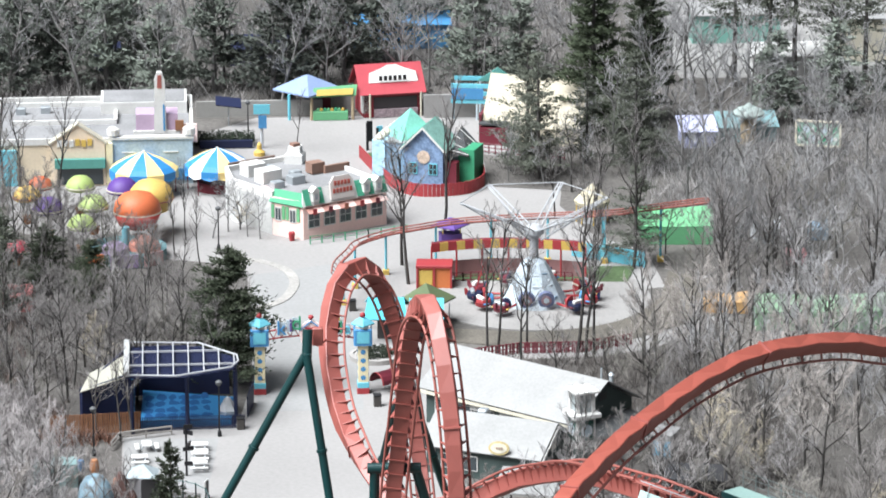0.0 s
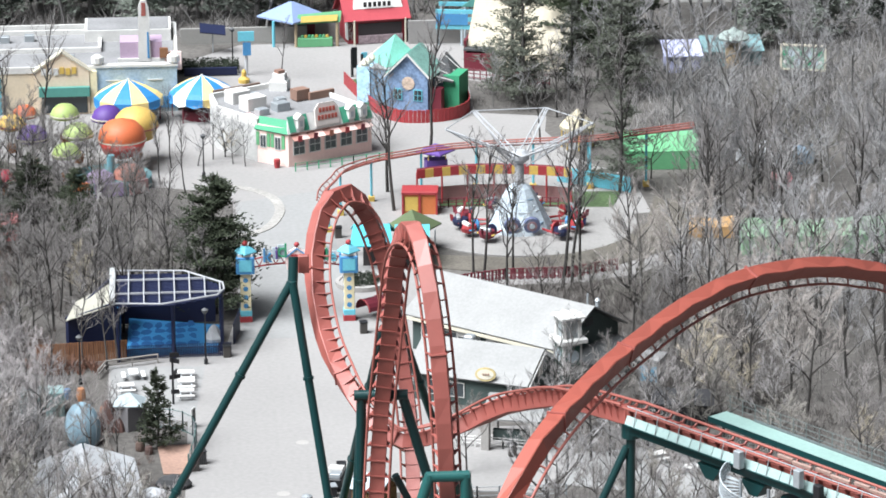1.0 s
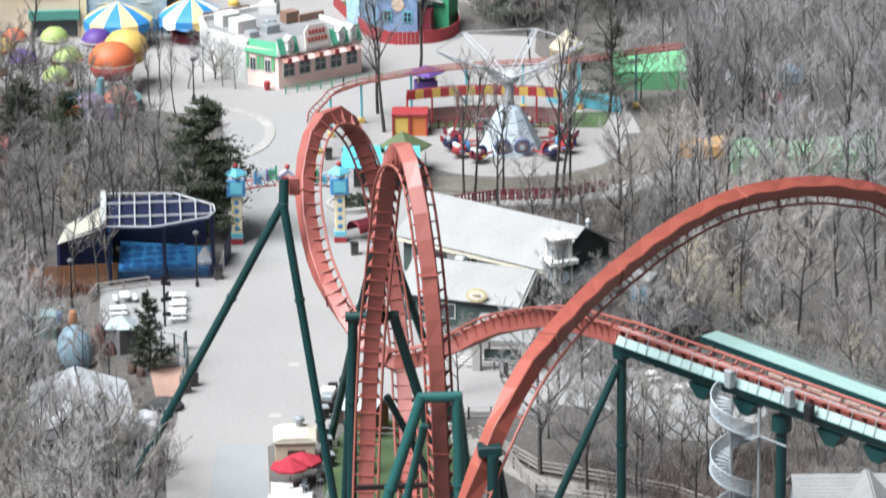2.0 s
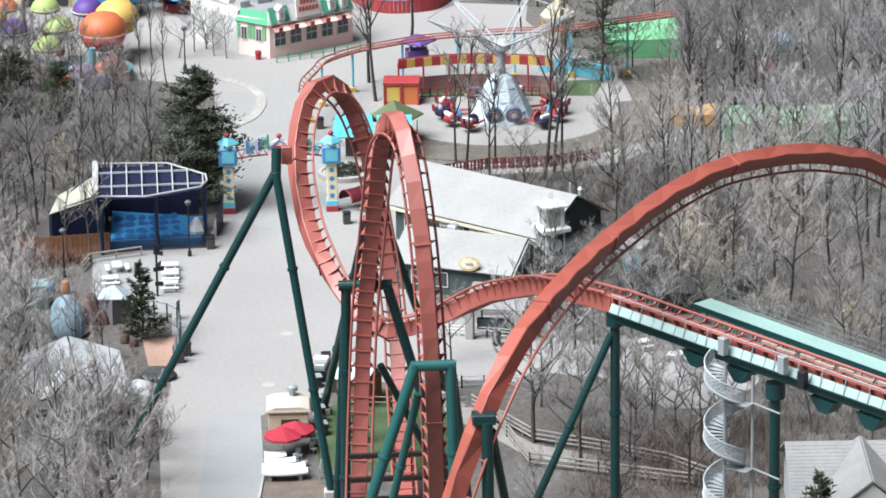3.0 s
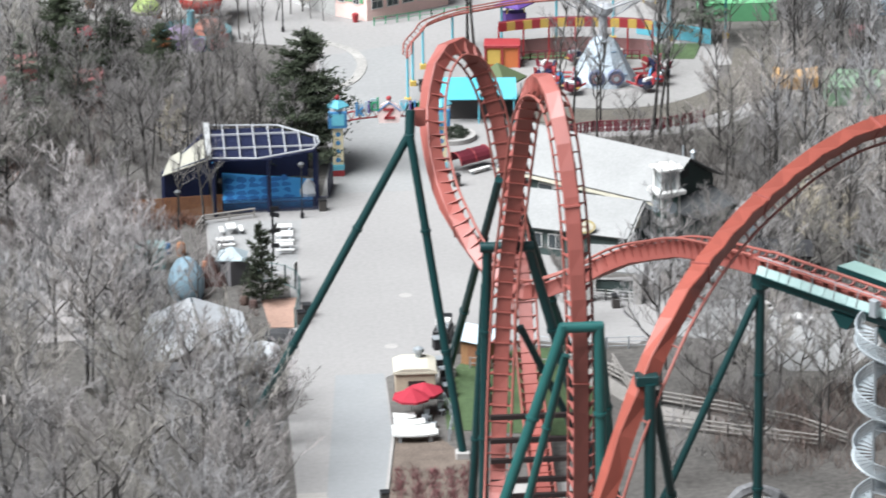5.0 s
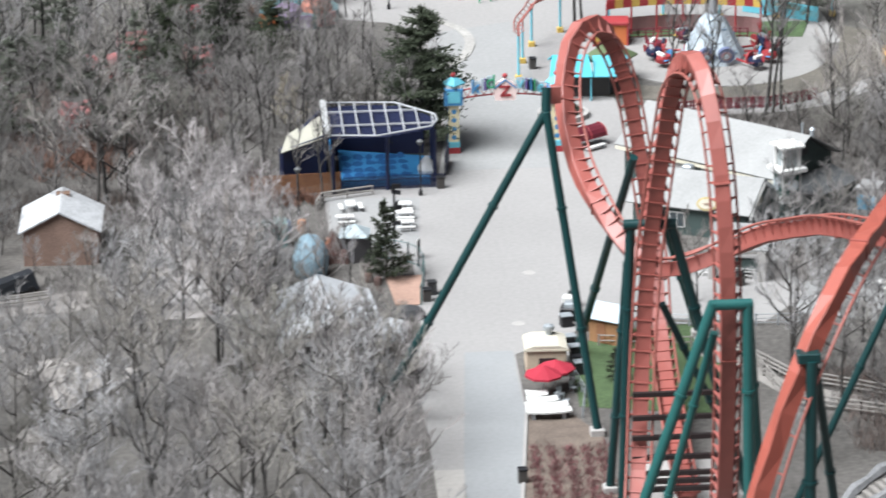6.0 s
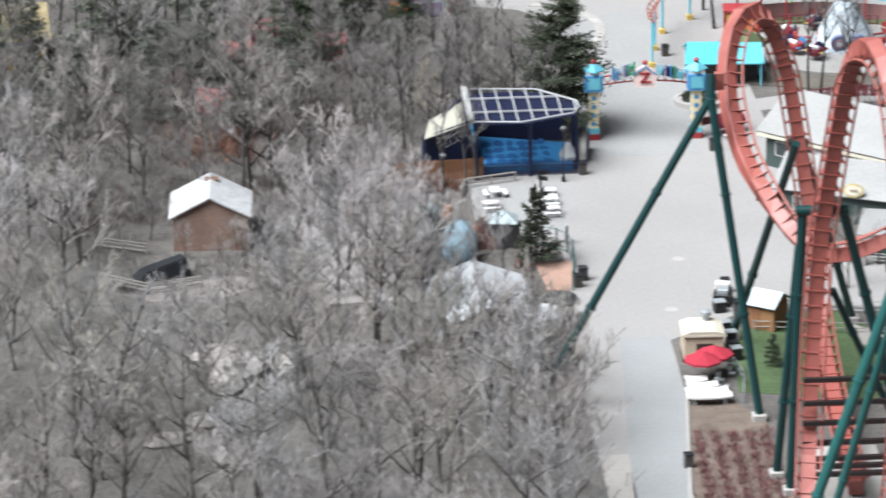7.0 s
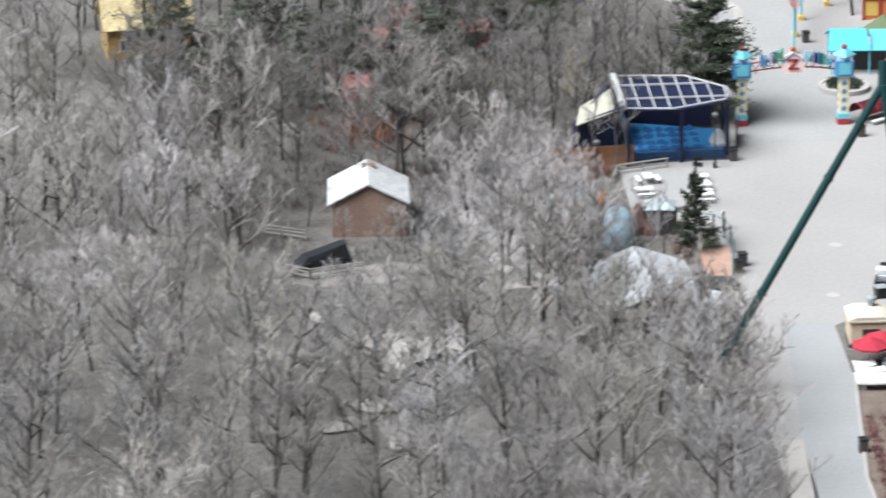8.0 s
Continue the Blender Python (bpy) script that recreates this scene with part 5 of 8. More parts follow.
part("hood", M().add([(x, 1.1 * math.cos(a), 1.0 + 1.1 * math.sin(a)) for x in (-2.0, 2.0) for a in [k * math.pi / 8 for k in range(9)]] + [(x, 1.0 * math.cos(a), 0.95 + 1.0 * math.sin(a)) for x in (-2.0, 2.0) for a in [k * math.pi / 8 for k in range(9)]], [(k, k + 1, 10 + k, 9 + k) for k in range(8)] + [(18 + k + 1, 18 + k, 27 + k, 28 + k) for k in range(8)]), BURGUNDY, bc2)
for x in (-2, 0, 2):
    part("hoop", M().tube([(x, 1.12 * math.cos(k * math.pi / 8), 1.0 + 1.12 * math.sin(k * math.pi / 8)) for k in range(9)], 0.06, 5), RED, bc2)
part("bench", M().box((0, -1.6, 0.4), (2.6, 0.5, 0.1)), WHITE, bc2)
for x in (-1, 1):
    part("bench_leg", M().box((x, -1.6, 0.2), (0.1, 0.4, 0.4)), STEEL, bc2)
ck = thing("ticket_kiosk", "cyan-roofed kiosk on slim turquoise posts", "kiosk", 9.6, 18.0, 0.03, -4)
part("roof", M().slab([(-3.4, -2.6, 2.7), (1.2, -2.6, 2.7), (0.8, 0.6, 4.2), (-3.0, 0.6, 4.2)], 0.12).slab([(-3.0, 0.6, 4.2), (0.8, 0.6, 4.2), (1.2, 3.4, 2.9), (-3.4, 3.4, 2.9)], 0.12), paint("bright_cyan_roof", (0.037, 0.360, 0.446), 0.45), ck)
part("roof", M().slab([(1.3, -2.2, 2.6), (5.0, -2.2, 2.6), (5.0, 2.6, 3.5), (1.3, 2.6, 3.5)], 0.12), paint("bright_cyan_wing", (0.062, 0.372, 0.446), 0.45), ck)
for x, y in ((-3, -2.3), (1, -2.3), (4.7, -2.0), (-3, 3), (4.7, 2.4)):
    part("post", M().tube([(x, y, 0), (x, y, 2.8)], 0.09, 6), CYAN, ck)
part("counter", M().box((0.5, 0.5, 1.0), (5.0, 2.4, 2.0)), paint("dark_counter", (0.062, 0.056, 0.056)), ck)
gr = thing("green_tent", "dull green pyramid tent roof on posts", "tent", 13.0, 22.4, 0.03, 12)
part("roof", M().lathe((0, 0, 2.6), [(3.3, 0), (3.3, 0.15), (0.1, 1.9)], 4), paint("moss_canvas", (0.081, 0.112, 0.046), 0.8), gr)
for x, y in ((-2, -2), (2, -2), (2, 2), (-2, 2)):
    part("post", M().tube([(x, y, 0), (x, y, 2.7)], 0.08, 6), STEEL, gr)

# junior coaster of slim coral rails on turquoise posts
jr = thing("junior_coaster", "slim coral junior coaster on turquoise posts", "coaster track")
JP = [(3.4, 22.0, 6.0), (3.9, 27.5, 5.6), (5.4, 33, 5.3), (6.6, 37.5, 5.0), (10.0, 41.5, 4.9), (13.4, 43.1, 5.0), (18.6, 44.8, 5.2), (27, 44.6, 5.6), (34.9, 43.9, 6.0), (40, 44.2, 6.5), (46, 44.7, 7.0)]
jl = spline(JP, 0.9)
for sgn in (-0.45, 0.45):
    part("rail", M().tube([p + (jl[min(i + 1, len(jl) - 1)] - jl[max(i - 1, 0)]).normalized().cross(Vector((0, 0, 1))) * sgn for i, p in enumerate(jl)], 0.09, 5), RAIL, jr)
part("spine", M().tube([p - Vector((0, 0, 0.45)) for p in jl], 0.14, 6), TRACK, jr)
for i in range(0, len(jl), 2):
    d = (jl[min(i + 1, len(jl) - 1)] - jl[max(i - 1, 0)]).normalized().cross(Vector((0, 0, 1)))
    part("cross_tie", M().tube([jl[i] + d * 0.45, jl[i] - Vector((0, 0, 0.4)), jl[i] - d * 0.45], 0.05, 4), TRACK, jr)
for i in range(2, len(jl), 7):
    p = jl[i]
    part("post", M().tube([(p.x, p.y, 0), (p.x, p.y, p.z - 0.4)], 0.14, 7), CYAN, jr, "turquoise post")
    part("footing", M().box((p.x, p.y, 0.3), (0.7, 0.7, 0.6), ch=0.05), YELLOW, jr, "yellow padded base")

# swing-arm ride with a pale blue cone tower
RX, RY = 25.1, 29.3
pad = single("ride_pad", M().lathe((0, 0, 0), [(12.4, 0), (12.4, 0.12), (12.2, 0.14)], 56), paint("pale_pad", (0.228, 0.219, 0.211), 0.9, 0.15, scale=0.6), "pale round concrete pad under the ride", "pad", RX + 0.5, RY + 2.0, 0.0, kind="structure")
lawn = single("ride_lawn", M().prism([(12, 17), (22, 13.2), (34, 15), (45, 24), (46, 36), (41, 40), (39, 30), (33, 21.5), (24, 18.4), (15, 20.5)], 0.0, 0.10), paint("brown_lawn", (0.105, 0.093, 0.077), 0.95, 0.35, scale=0.8), "brown winter lawn curving round the ride", "lawn", kind="structure")
single("ride_turf", M().prism([(17, 38), (36, 36), (37.5, 42), (18, 43.5)], 0.0, 0.16), GRASS, "green lawn strip behind the ride", "lawn", kind="structure")
ride = thing("arm_ride", "steel-armed children's ride round a pale blue cone", "ride", RX, RY, 0.1)
ICEBLOCK, ICEBLUE = paint("pale_ice_block", (0.409, 0.459, 0.496), 0.5, 0.1), paint("blue_ice_block", (0.211, 0.310, 0.409), 0.5, 0.1)
part("cone", M().lathe((0, 0, 0), [(3.6, 0), (3.5, 0.5), (2.6, 2.2), (1.8, 3.8), (1.3, 4.6), (0.7, 5.0)], 10), paint("ice_mountain", (0.360, 0.422, 0.471), 0.6, 0.3, scale=5, fine=20), ride, "pale blue mountain cone")
ARMWHITE = paint("pale_steel_paint", (0.33, 0.342, 0.36), 0.45)
part("mast", M().tube([(0, 0, 4.5), (0, 0, 8.1)], 0.5, 12), ARMWHITE, ride)
rk = random.Random(21)
for k in range(46):
    a, h = rk.uniform(0, 6.28), rk.uniform(0.4, 4.2)
    rr = 3.62 - 0.54 * h
    part("ice_block", M().box((rr * math.cos(a), rr * math.sin(a), h), (0.16, rk.uniform(0.5, 0.9), rk.uniform(0.35, 0.6)), rz=math.degrees(a), ch=0.04), ICEBLOCK if k % 3 else ICEBLUE, ride)
part("hub", M().lathe((0, 0, 7.4), [(0.7, 0), (1.1, 0.4), (1.1, 0.9), (0.6, 1.3)], 14), ARMWHITE, ride)
for k in range(6):
    a = k * math.pi / 3 + 0.06
    ca, sa = math.cos(a), math.sin(a)
    tip, base = Vector((8.0 * ca, 8.0 * sa, 11.4)), Vector((1.1 * ca, 1.1 * sa, 8.3))
    s = Vector((-sa, ca, 0)) * 0.42
    arm = part("arm", M().tube([base + s, tip + s * 0.6], 0.085, 6).tube([base - s, tip - s * 0.6], 0.085, 6), ARMWHITE, ride, "steel lattice arm")
    low = Vector((1.2 * ca, 1.2 * sa, 7.2))
    part("chord", M().tube([low, tip], 0.08, 6), ARMWHITE, arm)
    for j in range(8):
        u, v = j / 8, (j + 0.5) / 8
        part("brace", M().tube([low.lerp(tip, u), (base + s).lerp(tip + s * 0.6, v)], 0.035, 4).tube([low.lerp(tip, u), (base - s).lerp(tip - s * 0.6, v)], 0.035, 4), ARMWHITE, arm)
    nxt = a + math.pi / 3
    part("tie_rod", M().tube([tip, (8.0 * math.cos(nxt), 8.0 * math.sin(nxt), 11.4)], 0.06, 5), ARMWHITE, ride)
for k, deg in enumerate((158, 182, 206, 232, -50, -24, 2, 26, 70, 112)):
    a = radians(deg)
    c = thing("ride_gondola", "red and blue round ride gondola near the ground", "ride car", RX + 6.4 * math.cos(a), RY + 6.4 * math.sin(a), 0.14, math.degrees(a), "ride gondolas")
    c.scale = (0.85, 0.85, 0.95)
    part("tub", M().lathe((0, 0, 0.4), [(0.4, 0), (0.95, 0.25), (1.1, 0.7), (1.0, 1.0)], 12), (BURGUNDY, NAVY, RED)[k % 3], c)
    part("nose", M().tube([(-1.25, 0, 1.2), (-1.0, 0, 1.2)], 0.7, 14), (NAVY, RED, SKYBLUE)[k % 3], c)
    part("seat", M().box((0.3, 0, 1.3), (0.5, 1.6, 0.9), ch=0.1), STEEL if k % 2 else WHITE, c)
    part("hanger", M().tube([(0, 0, 1.2), (-0.6, 0, 3.2)], 0.08, 5), RED, c)
    for sd in (-1, 1):
        part("wing", M().box((0.1, 0.95 * sd, 1.0), (0.7, 0.5, 0.12), rz=15 * sd, ch=0.03), (YELLOW, BURGUNDY, SKYBLUE)[k % 3], c)
    part("tail", M().prism([(0.7, 0), (1.3, 0.1), (1.4, 0.9), (1.0, 0.8)], -0.06, 0.06, pose(0, 0, 1.0, 90, 0, 0)), (BURGUNDY, RED, NAVY)[k % 3], c)
    part("propeller", M().box((-1.32, 0, 1.2), (0.05, 1.5, 0.16)), IVORY, c)
    part("sweep_arm", M().tube([(-1.2, 0, 0.5), (-3.4, 0, 0.6)], 0.14, 5), RED, c)
for k in range(2):
    e = part("entrance_arch", M().tube([(-1.05 + 2.1 * k, -3.0, 1.3), (-1.05 + 2.1 * k, -3.5, 1.2)], 0.9, 18), paint("dusky_blue", (0.09, 0.11, 0.20)), ride)
    part("porthole", M().tube([(-1.05 + 2.1 * k, -3.48, 1.2), (-1.05 + 2.1 * k, -3.56, 1.18)], 0.56, 16), paint("rose_porthole", (0.25, 0.14, 0.16), 0.6, 0.4, scale=8), e)
    part("rim", M().tube([(-1.05 + 2.1 * k, -3.5, 1.2), (-1.05 + 2.1 * k, -3.62, 1.17)], 0.3, 10), ICE, e)

# station with a red and yellow checked valance
stn = thing("ride_station", "red ride station with a red and yellow checked valance", "station")
VA = [(14.6, 38.2), (17.0, 38.9), (20.7, 39.5), (25, 39.2), (29.9, 37.9), (31.5, 37.0)]
vl = spline([(x, y, 3.8) for x, y in VA], 0.95)
for i in range(len(vl) - 1):
    a, b = vl[i], vl[i + 1]
    part("valance_panel", M().slab([a - Vector((0, 0, 0.5)), b - Vector((0, 0, 0.5)), b + Vector((0, 0, 0.5)), a + Vector((0, 0, 0.5))], 0.12), YELLOW if i % 2 else RED, stn)
part("roof", M().add([tuple(p + Vector((0, 0, 0.35))) for p in vl] + [(p.x, p.y + 0.9, p.z + 0.45) for p in vl], [(i, i + 1, len(vl) + i + 1, len(vl) + i) for i in range(len(vl) - 1)]), BURGUNDY, stn)
part("back_wall", M().add([(p.x, p.y + 0.8, z) for z in (0.1, 1.9) for p in vl], [(i, i + 1, len(vl) + i + 1, len(vl) + i) for i in range(len(vl) - 1)]), paint("rose_wall", (0.260, 0.124, 0.124)), stn)
for i in range(0, len(vl), 3):
    part("post", M().tube([(vl[i].x, vl[i].y + 0.1, 0), (vl[i].x, vl[i].y + 0.1, 4.0)], 0.12, 6), RED, stn)
rail_fence("ride_fence", "burgundy picket railing round the ride", [(13.2, 36.6, 0), (18, 37.6, 0), (24, 38.0, 0), (30, 36.6, 0)], 1.2, (0.3, 0.7, 1.15), BURGUNDY, 0.9, 0.05)
bth = thing("game_booth", "orange game booth with red frame", "booth", 14.8, 36.4, 0.03, -6)
part("body", M().box((0, 0, 1.2), (3.6, 2.4, 2.4)), ORANGE, bth)
part("frame_top", M().box((0, 0, 2.55), (4.0, 2.8, 0.3), ch=0.05), RED, bth)
for x in (-1.85, 0, 1.85):
    part("post", M().box((x, -1.3, 1.3), (0.2, 0.2, 2.6)), RED, bth)
part("panel", M().box((-0.9, -1.23, 1.3), (1.4, 0.06, 1.6)), YELLOW, bth)
bth2 = thing("purple_cart", "purple roofed game cart", "cart", 17.6, 52.0, 0.03, 8)
part("roof", M().lathe((0, 0, 2.4), [(2.3, 0), (2.3, 0.15), (0.3, 0.9)], 4), PURPLE, bth2)
part("body", M().box((0, 0, 0.8), (2.4, 1.6, 1.6)), PURPLE, bth2)
for x in (-1, 1):
    part("post", M().tube([(x, -0.7, 0), (x, -0.7, 2.4)], 0.07, 5), YELLOW, bth2)
tf = thing("turquoise_fence", "turquoise board fence beside the ride", "fence")
for i in range(34):
    u = i / 33
    x, y = 31.0 + 7.5 * u, 46.8 - 5.0 * u
    part("board", M().box((x, y, 0.95), (0.25, 0.08, 1.7 + 0.1 * (i % 2)), rz=-34), CYAN, tf)
part("post", M().tube([(34.2, 44.9, 0), (34.2, 44.9, 5.2)], 0.16, 6), CYAN, tf)
pf = rail_fence("path_fence", "burgundy railing along the lower path", [(17, 9.5, 0), (22, 11.2, 0), (28.6, 11.2, 0), (34, 13.6, 0)], 1.3, (0.3, 0.7, 1.2), BURGUNDY, 0.8, 0.06)
for a, b in zip(((17, 9.5), (22, 11.2), (28.6, 11.2)), ((22, 11.2), (28.6, 11.2), (34, 13.6))):
    n = round(math.dist(a, b) / 0.42)
    for i in range(n):
        u = (i + 0.5) / n
        part("picket", M().box((a[0] + (b[0] - a[0]) * u, a[1] + (b[1] - a[1]) * u, 0.62), (0.2, 0.07, 1.1)), BURGUNDY, pf)
lp = single("lower_path", M().prism([(13, 7.6), (22, 9.4), (30, 9.6), (36, 12), (46, 22), (44, 25), (34.4, 16), (29, 13.6), (20, 13.8), (13, 11.5)], 0.0, 0.02), ASPHALT, "pale path curving below the ride", "path", kind="structure")


def canvas_tent(name, label, x, y, rz, w, d, h, canvas, cat="tent", eave=0.57):
    """A ridge tent with a sagging roof and fabric walls."""
    ob = thing(name, label, cat, x, y, 0.03, rz)
    for s in (-1, 1):
        part("roof", M().add([(-w / 2, 0, h), (0, 0, h - 0.35), (w / 2, 0, h), (-w / 2, d / 2 * s, h * (eave + 0.01)), (0, d / 2 * s, h * (eave - 0.02)), (w / 2, d / 2 * s, h * (eave + 0.01))], [q[::s] for q in ((0, 3, 4, 1), (1, 4, 5, 2))]), canvas, ob)
        part("wall", M().box((0, d / 2 * s * 0.98, h * eave * 0.49), (w, 0.06, h * eave * 0.98)), canvas, ob)
        part("end_wall", M().prism([(-d / 2, 0), (d / 2, 0), (d / 2, h * eave), (0, h * 0.97), (-d / 2, h * eave)], -0.03, 0.03, pose(w / 2 * s * 0.99, 0, 0, 90, 0, 90)), canvas, ob)
    for x2 in (-w / 2, w / 2):
        part("pole", M().tube([(x2, 0, 0), (x2, 0, h + 0.3)], 0.06, 5), STEEL, ob)
    return ob


canvas_tent("green_marquee", "bright green marquee among bare trees", 43.2, 53.6, -3, 8.6, 6.0, 3.8, LIME)
canvas_tent("green_marquee", "bright green long fabric shelter behind trees", 55.5, 19.0, -2, 15.5, 4.0, 3.6, paint("faded_green_mesh", (0.186, 0.310, 0.192), 0.8, 0.2))
o = canvas_tent("orange_stall", "faded orange stall behind the trees", 45.4, 25.0, -5, 4.8, 2.4, 2.2, paint("faded_orange", (0.44, 0.25, 0.09), 0.8, 0.3))
canvas_tent("white_canopy", "white pointed canopy behind bare trees", 54.5, 52.0, 10, 4.5, 3.5, 3.0, TARP)
canvas_tent("blue_stall", "small pale blue stall among tree trunks", 59.5, 52.3, 0, 2.2, 2, 2.2, paint("pale_blue_canvas", (0.20, 0.29, 0.38), 0.7))
canvas_tent("pink_stall", "small pink stall among tree trunks", 55.6, 42.7, 0, 2.2, 2, 1.7, paint("dusty_pink", (0.341, 0.124, 0.136)))

# striped round canopies
def striped_canopy(x, y, rad, rz):
    ob = thing("striped_canopy", "blue, yellow and white striped round canopy", "canopy", x, y, 0.03, rz, "striped canopies")
    n = 12
    cols = (STRIPE_B, STRIPE_Y, STRIPE_W)
    for k in range(n):
        vs, a0, a1 = [], 2 * math.pi * k / n, 2 * math.pi * (k + 1) / n
        rings = [(0.02, 2.55), (rad * 0.5, 1.75), (rad * 0.85, 0.95), (rad, 0.45)]
        for r, h in rings:
            vs += [(r * math.cos(a0), r * math.sin(a0), 2.6 + h), (r * math.cos(a1), r * math.sin(a1), 2.6 + h)]
        am = (a0 + a1) / 2
        vs += [(rad * 1.0 * math.cos(a0), rad * math.sin(a0), 2.25), (rad * math.cos(am), rad * math.sin(am), 2.0), (rad * math.cos(a1), rad * math.sin(a1), 2.25)]
        fs = [(2 * i, 2 * i + 2, 2 * i + 3, 2 * i + 1) for i in range(3)] + [(6, 8, 9, 10, 7)]
        part("gore", M().add(vs, fs), cols[0 if k % 2 == 0 else (1 if (k % 4 == 1 or rad > 4.05) else 2)], ob)
    part("pole", M().tube([(0, 0, 0), (0, 0, 5.2)], 0.15, 8), WHITE, ob)
    for k in range(6):
        part("leg", M().tube([(rad * 0.9 * math.cos(k), rad * 0.9 * math.sin(k), 0), (rad * 0.9 * math.cos(k), rad * 0.9 * math.sin(k), 3.0)], 0.09, 6), BURGUNDY, ob)
    part("counter", M().lathe((0, 0, 0), [(rad * 0.6, 0), (rad * 0.6, 1.1)], 14), BURGUNDY, ob)
    return ob


STRIPE_B, STRIPE_Y, STRIPE_W = paint("stripe_blue", (0.006, 0.19, 0.47)), paint("stripe_butter", (0.72, 0.53, 0.17)), paint("stripe_white", (0.68, 0.68, 0.66))
striped_canopy(-17.0, 77.2, 4.1, 5)
striped_canopy(-8.3, 78.2, 4.0, 0)

# balloon ride
BALLOON = {"orange": paint("balloon_orange", (0.496, 0.099, 0.019)), "yellow": paint("balloon_yellow", (0.508, 0.322, 0.050)), "purple": paint("balloon_purple", (0.081, 0.031, 0.211)), "lime": paint("balloon_lime", (0.260, 0.347, 0.087)), "red": paint("balloon_red", (0.384, 0.037, 0.062))}
for x, y, z, r, what in ((-17.7, 55.5, 3.9, 2.75, "orange"), (-16.1, 59.5, 4.3, 2.6, "yellow"), (-19.4, 64.6, 4.0, 1.9, "purple"), (-24.3, 66.2, 4.0, 1.75, "lime"), (-22.7, 57.6, 4.0, 1.8, "lime"), (-23.9, 51.0, 3.6, 1.7, "lime"),
                             (-28.9, 66.8, 4.0, 1.5, "orange"), (-30.3, 62.2, 4.0, 1.7, "yellow"), (-27.8, 56.7, 4.0, 1.9, "purple"), (-31.0, 47.0, 2.0, 1.5, "red")):
    b = thing("balloon_car", what + " balloon-topped ride car", "ride car", x, y, 0.0, 0, "balloon cars")
    part("balloon", M().lathe((0, 0, z - r), [(0.3 * r, 0.25 * r), (0.75 * r, 0.45 * r), (r, r), (0.9 * r, 1.42 * r), (0.6 * r, 1.72 * r), (0.05, 1.9 * r)] if r > 2.2 else [(0.8 * r, 0.75 * r), (r, 0.85 * r), (0.97 * r, 1.05 * r), (0.8 * r, 1.4 * r), (0.5 * r, 1.65 * r), (0.05, 1.78 * r)], 16), BALLOON[what], b, smooth=True)
    if r > 2.2 and what == "orange":
        part("lower_half", M().lathe((0, 0, z - r), [(0.32 * r, 0.22 * r), (0.78 * r, 0.44 * r), (1.012 * r, 0.98 * r)], 16), paint("scarlet_fabric", (0.384, 0.031, 0.022)), b, "scarlet lower half", smooth=True)
    part("basket", M().lathe((0, 0, max(0.2, z - r - 1.5)), [(0.5, 0), (0.7, 0.9)], 10), RUSTWOOD, b)
    part("pole", M().tube([(0, 0, 0.3), (0, 0, z)], 0.09, 6), STEEL, b)
    part("band", M().lathe((0, 0, z - 0.09), [(r * 1.012, 0), (r * 1.012, 0.16)], 16), IVORY if what != "yellow" else TRACK, b)
tq = thing("balloon_platform", "turquoise and violet ride base below balloons", "ride base", -19.0, 50.0, 0, 10)
part("deck", M().lathe((0, 0, 0), [(4.6, 0), (4.6, 1.3), (4.2, 1.4)], 20), paint("faded_turquoise", (0.075, 0.16, 0.175), 0.8, 0.35, scale=2), tq)
part("mound", M().lathe((1.8, -1.6, 1.4), [(1.9, 0), (1.7, 0.7), (1.0, 1.3), (0.1, 1.5)], 10), paint("faded_coral_canvas", (0.36, 0.13, 0.09), 0.8, 0.25), tq, "faded coral canvas mound")
part("mound", M().lathe((-1.6, -2.2, 1.4), [(1.7, 0), (1.5, 0.6), (0.8, 1.1), (0.1, 1.2)], 10), paint("faded_lilac_canvas", (0.27, 0.20, 0.33), 0.8, 0.25), tq, "faded lilac canvas mound")
part("panel", M().box((-1.0, -4.6, 0.9), (3.2, 0.3, 1.5)), paint("faded_lavender", (0.26, 0.19, 0.34), 0.7, 0.2), tq)
part("panel", M().box((2.4, -4.2, 0.9), (2.4, 0.3, 1.5), rz=25), paint("dusty_rose", (0.372, 0.186, 0.186)), tq)
part("panel", M().box((-4.0, -3.2, 0.9), (2.2, 0.3, 1.5), rz=-35), ORANGE, tq)
part("core", M().tube([(0, 0, 1), (0, 0, 3.6)], 0.45, 10), paint("faded_cyan_core", (0.10, 0.27, 0.32), 0.7), tq)

# ---- buildings of the far square ----
ROOFGREY = paint("grey_roof_gravel", (0.20, 0.20, 0.205), 0.95, 0.2, scale=1.0)
fb = thing("flat_restaurant", "flat grey-roofed restaurant with white parapets", "building", -23.0, 92.0, 0)
part("wall", M().box((0, 0, 2.5), (23.5, 20.5, 5.0)), paint("cream_stucco", (0.60, 0.50, 0.36)), fb)
part("roof_deck", M().box((0, 0, 5.05), (23.0, 20.0, 0.14)), ROOFGREY, fb)
for c, s in (((0, -10.2, 5.3), (23.7, 0.35, 0.75)), ((0, 10.2, 5.3), (23.7, 0.35, 0.75)), ((-11.75, 0, 5.3), (0.35, 20.2, 0.75)), ((11.75, 0, 5.3), (0.35, 20.2, 0.75)), ((2.6, 3.0, 5.35), (0.4, 9.0, 0.7)), ((-3.6, -1.5, 5.35), (12.6, 0.4, 0.7)), ((-3.5, 7.4, 5.35), (12.4, 0.4, 0.7))):
    part("parapet", M().box(c, s), WHITE, fb)
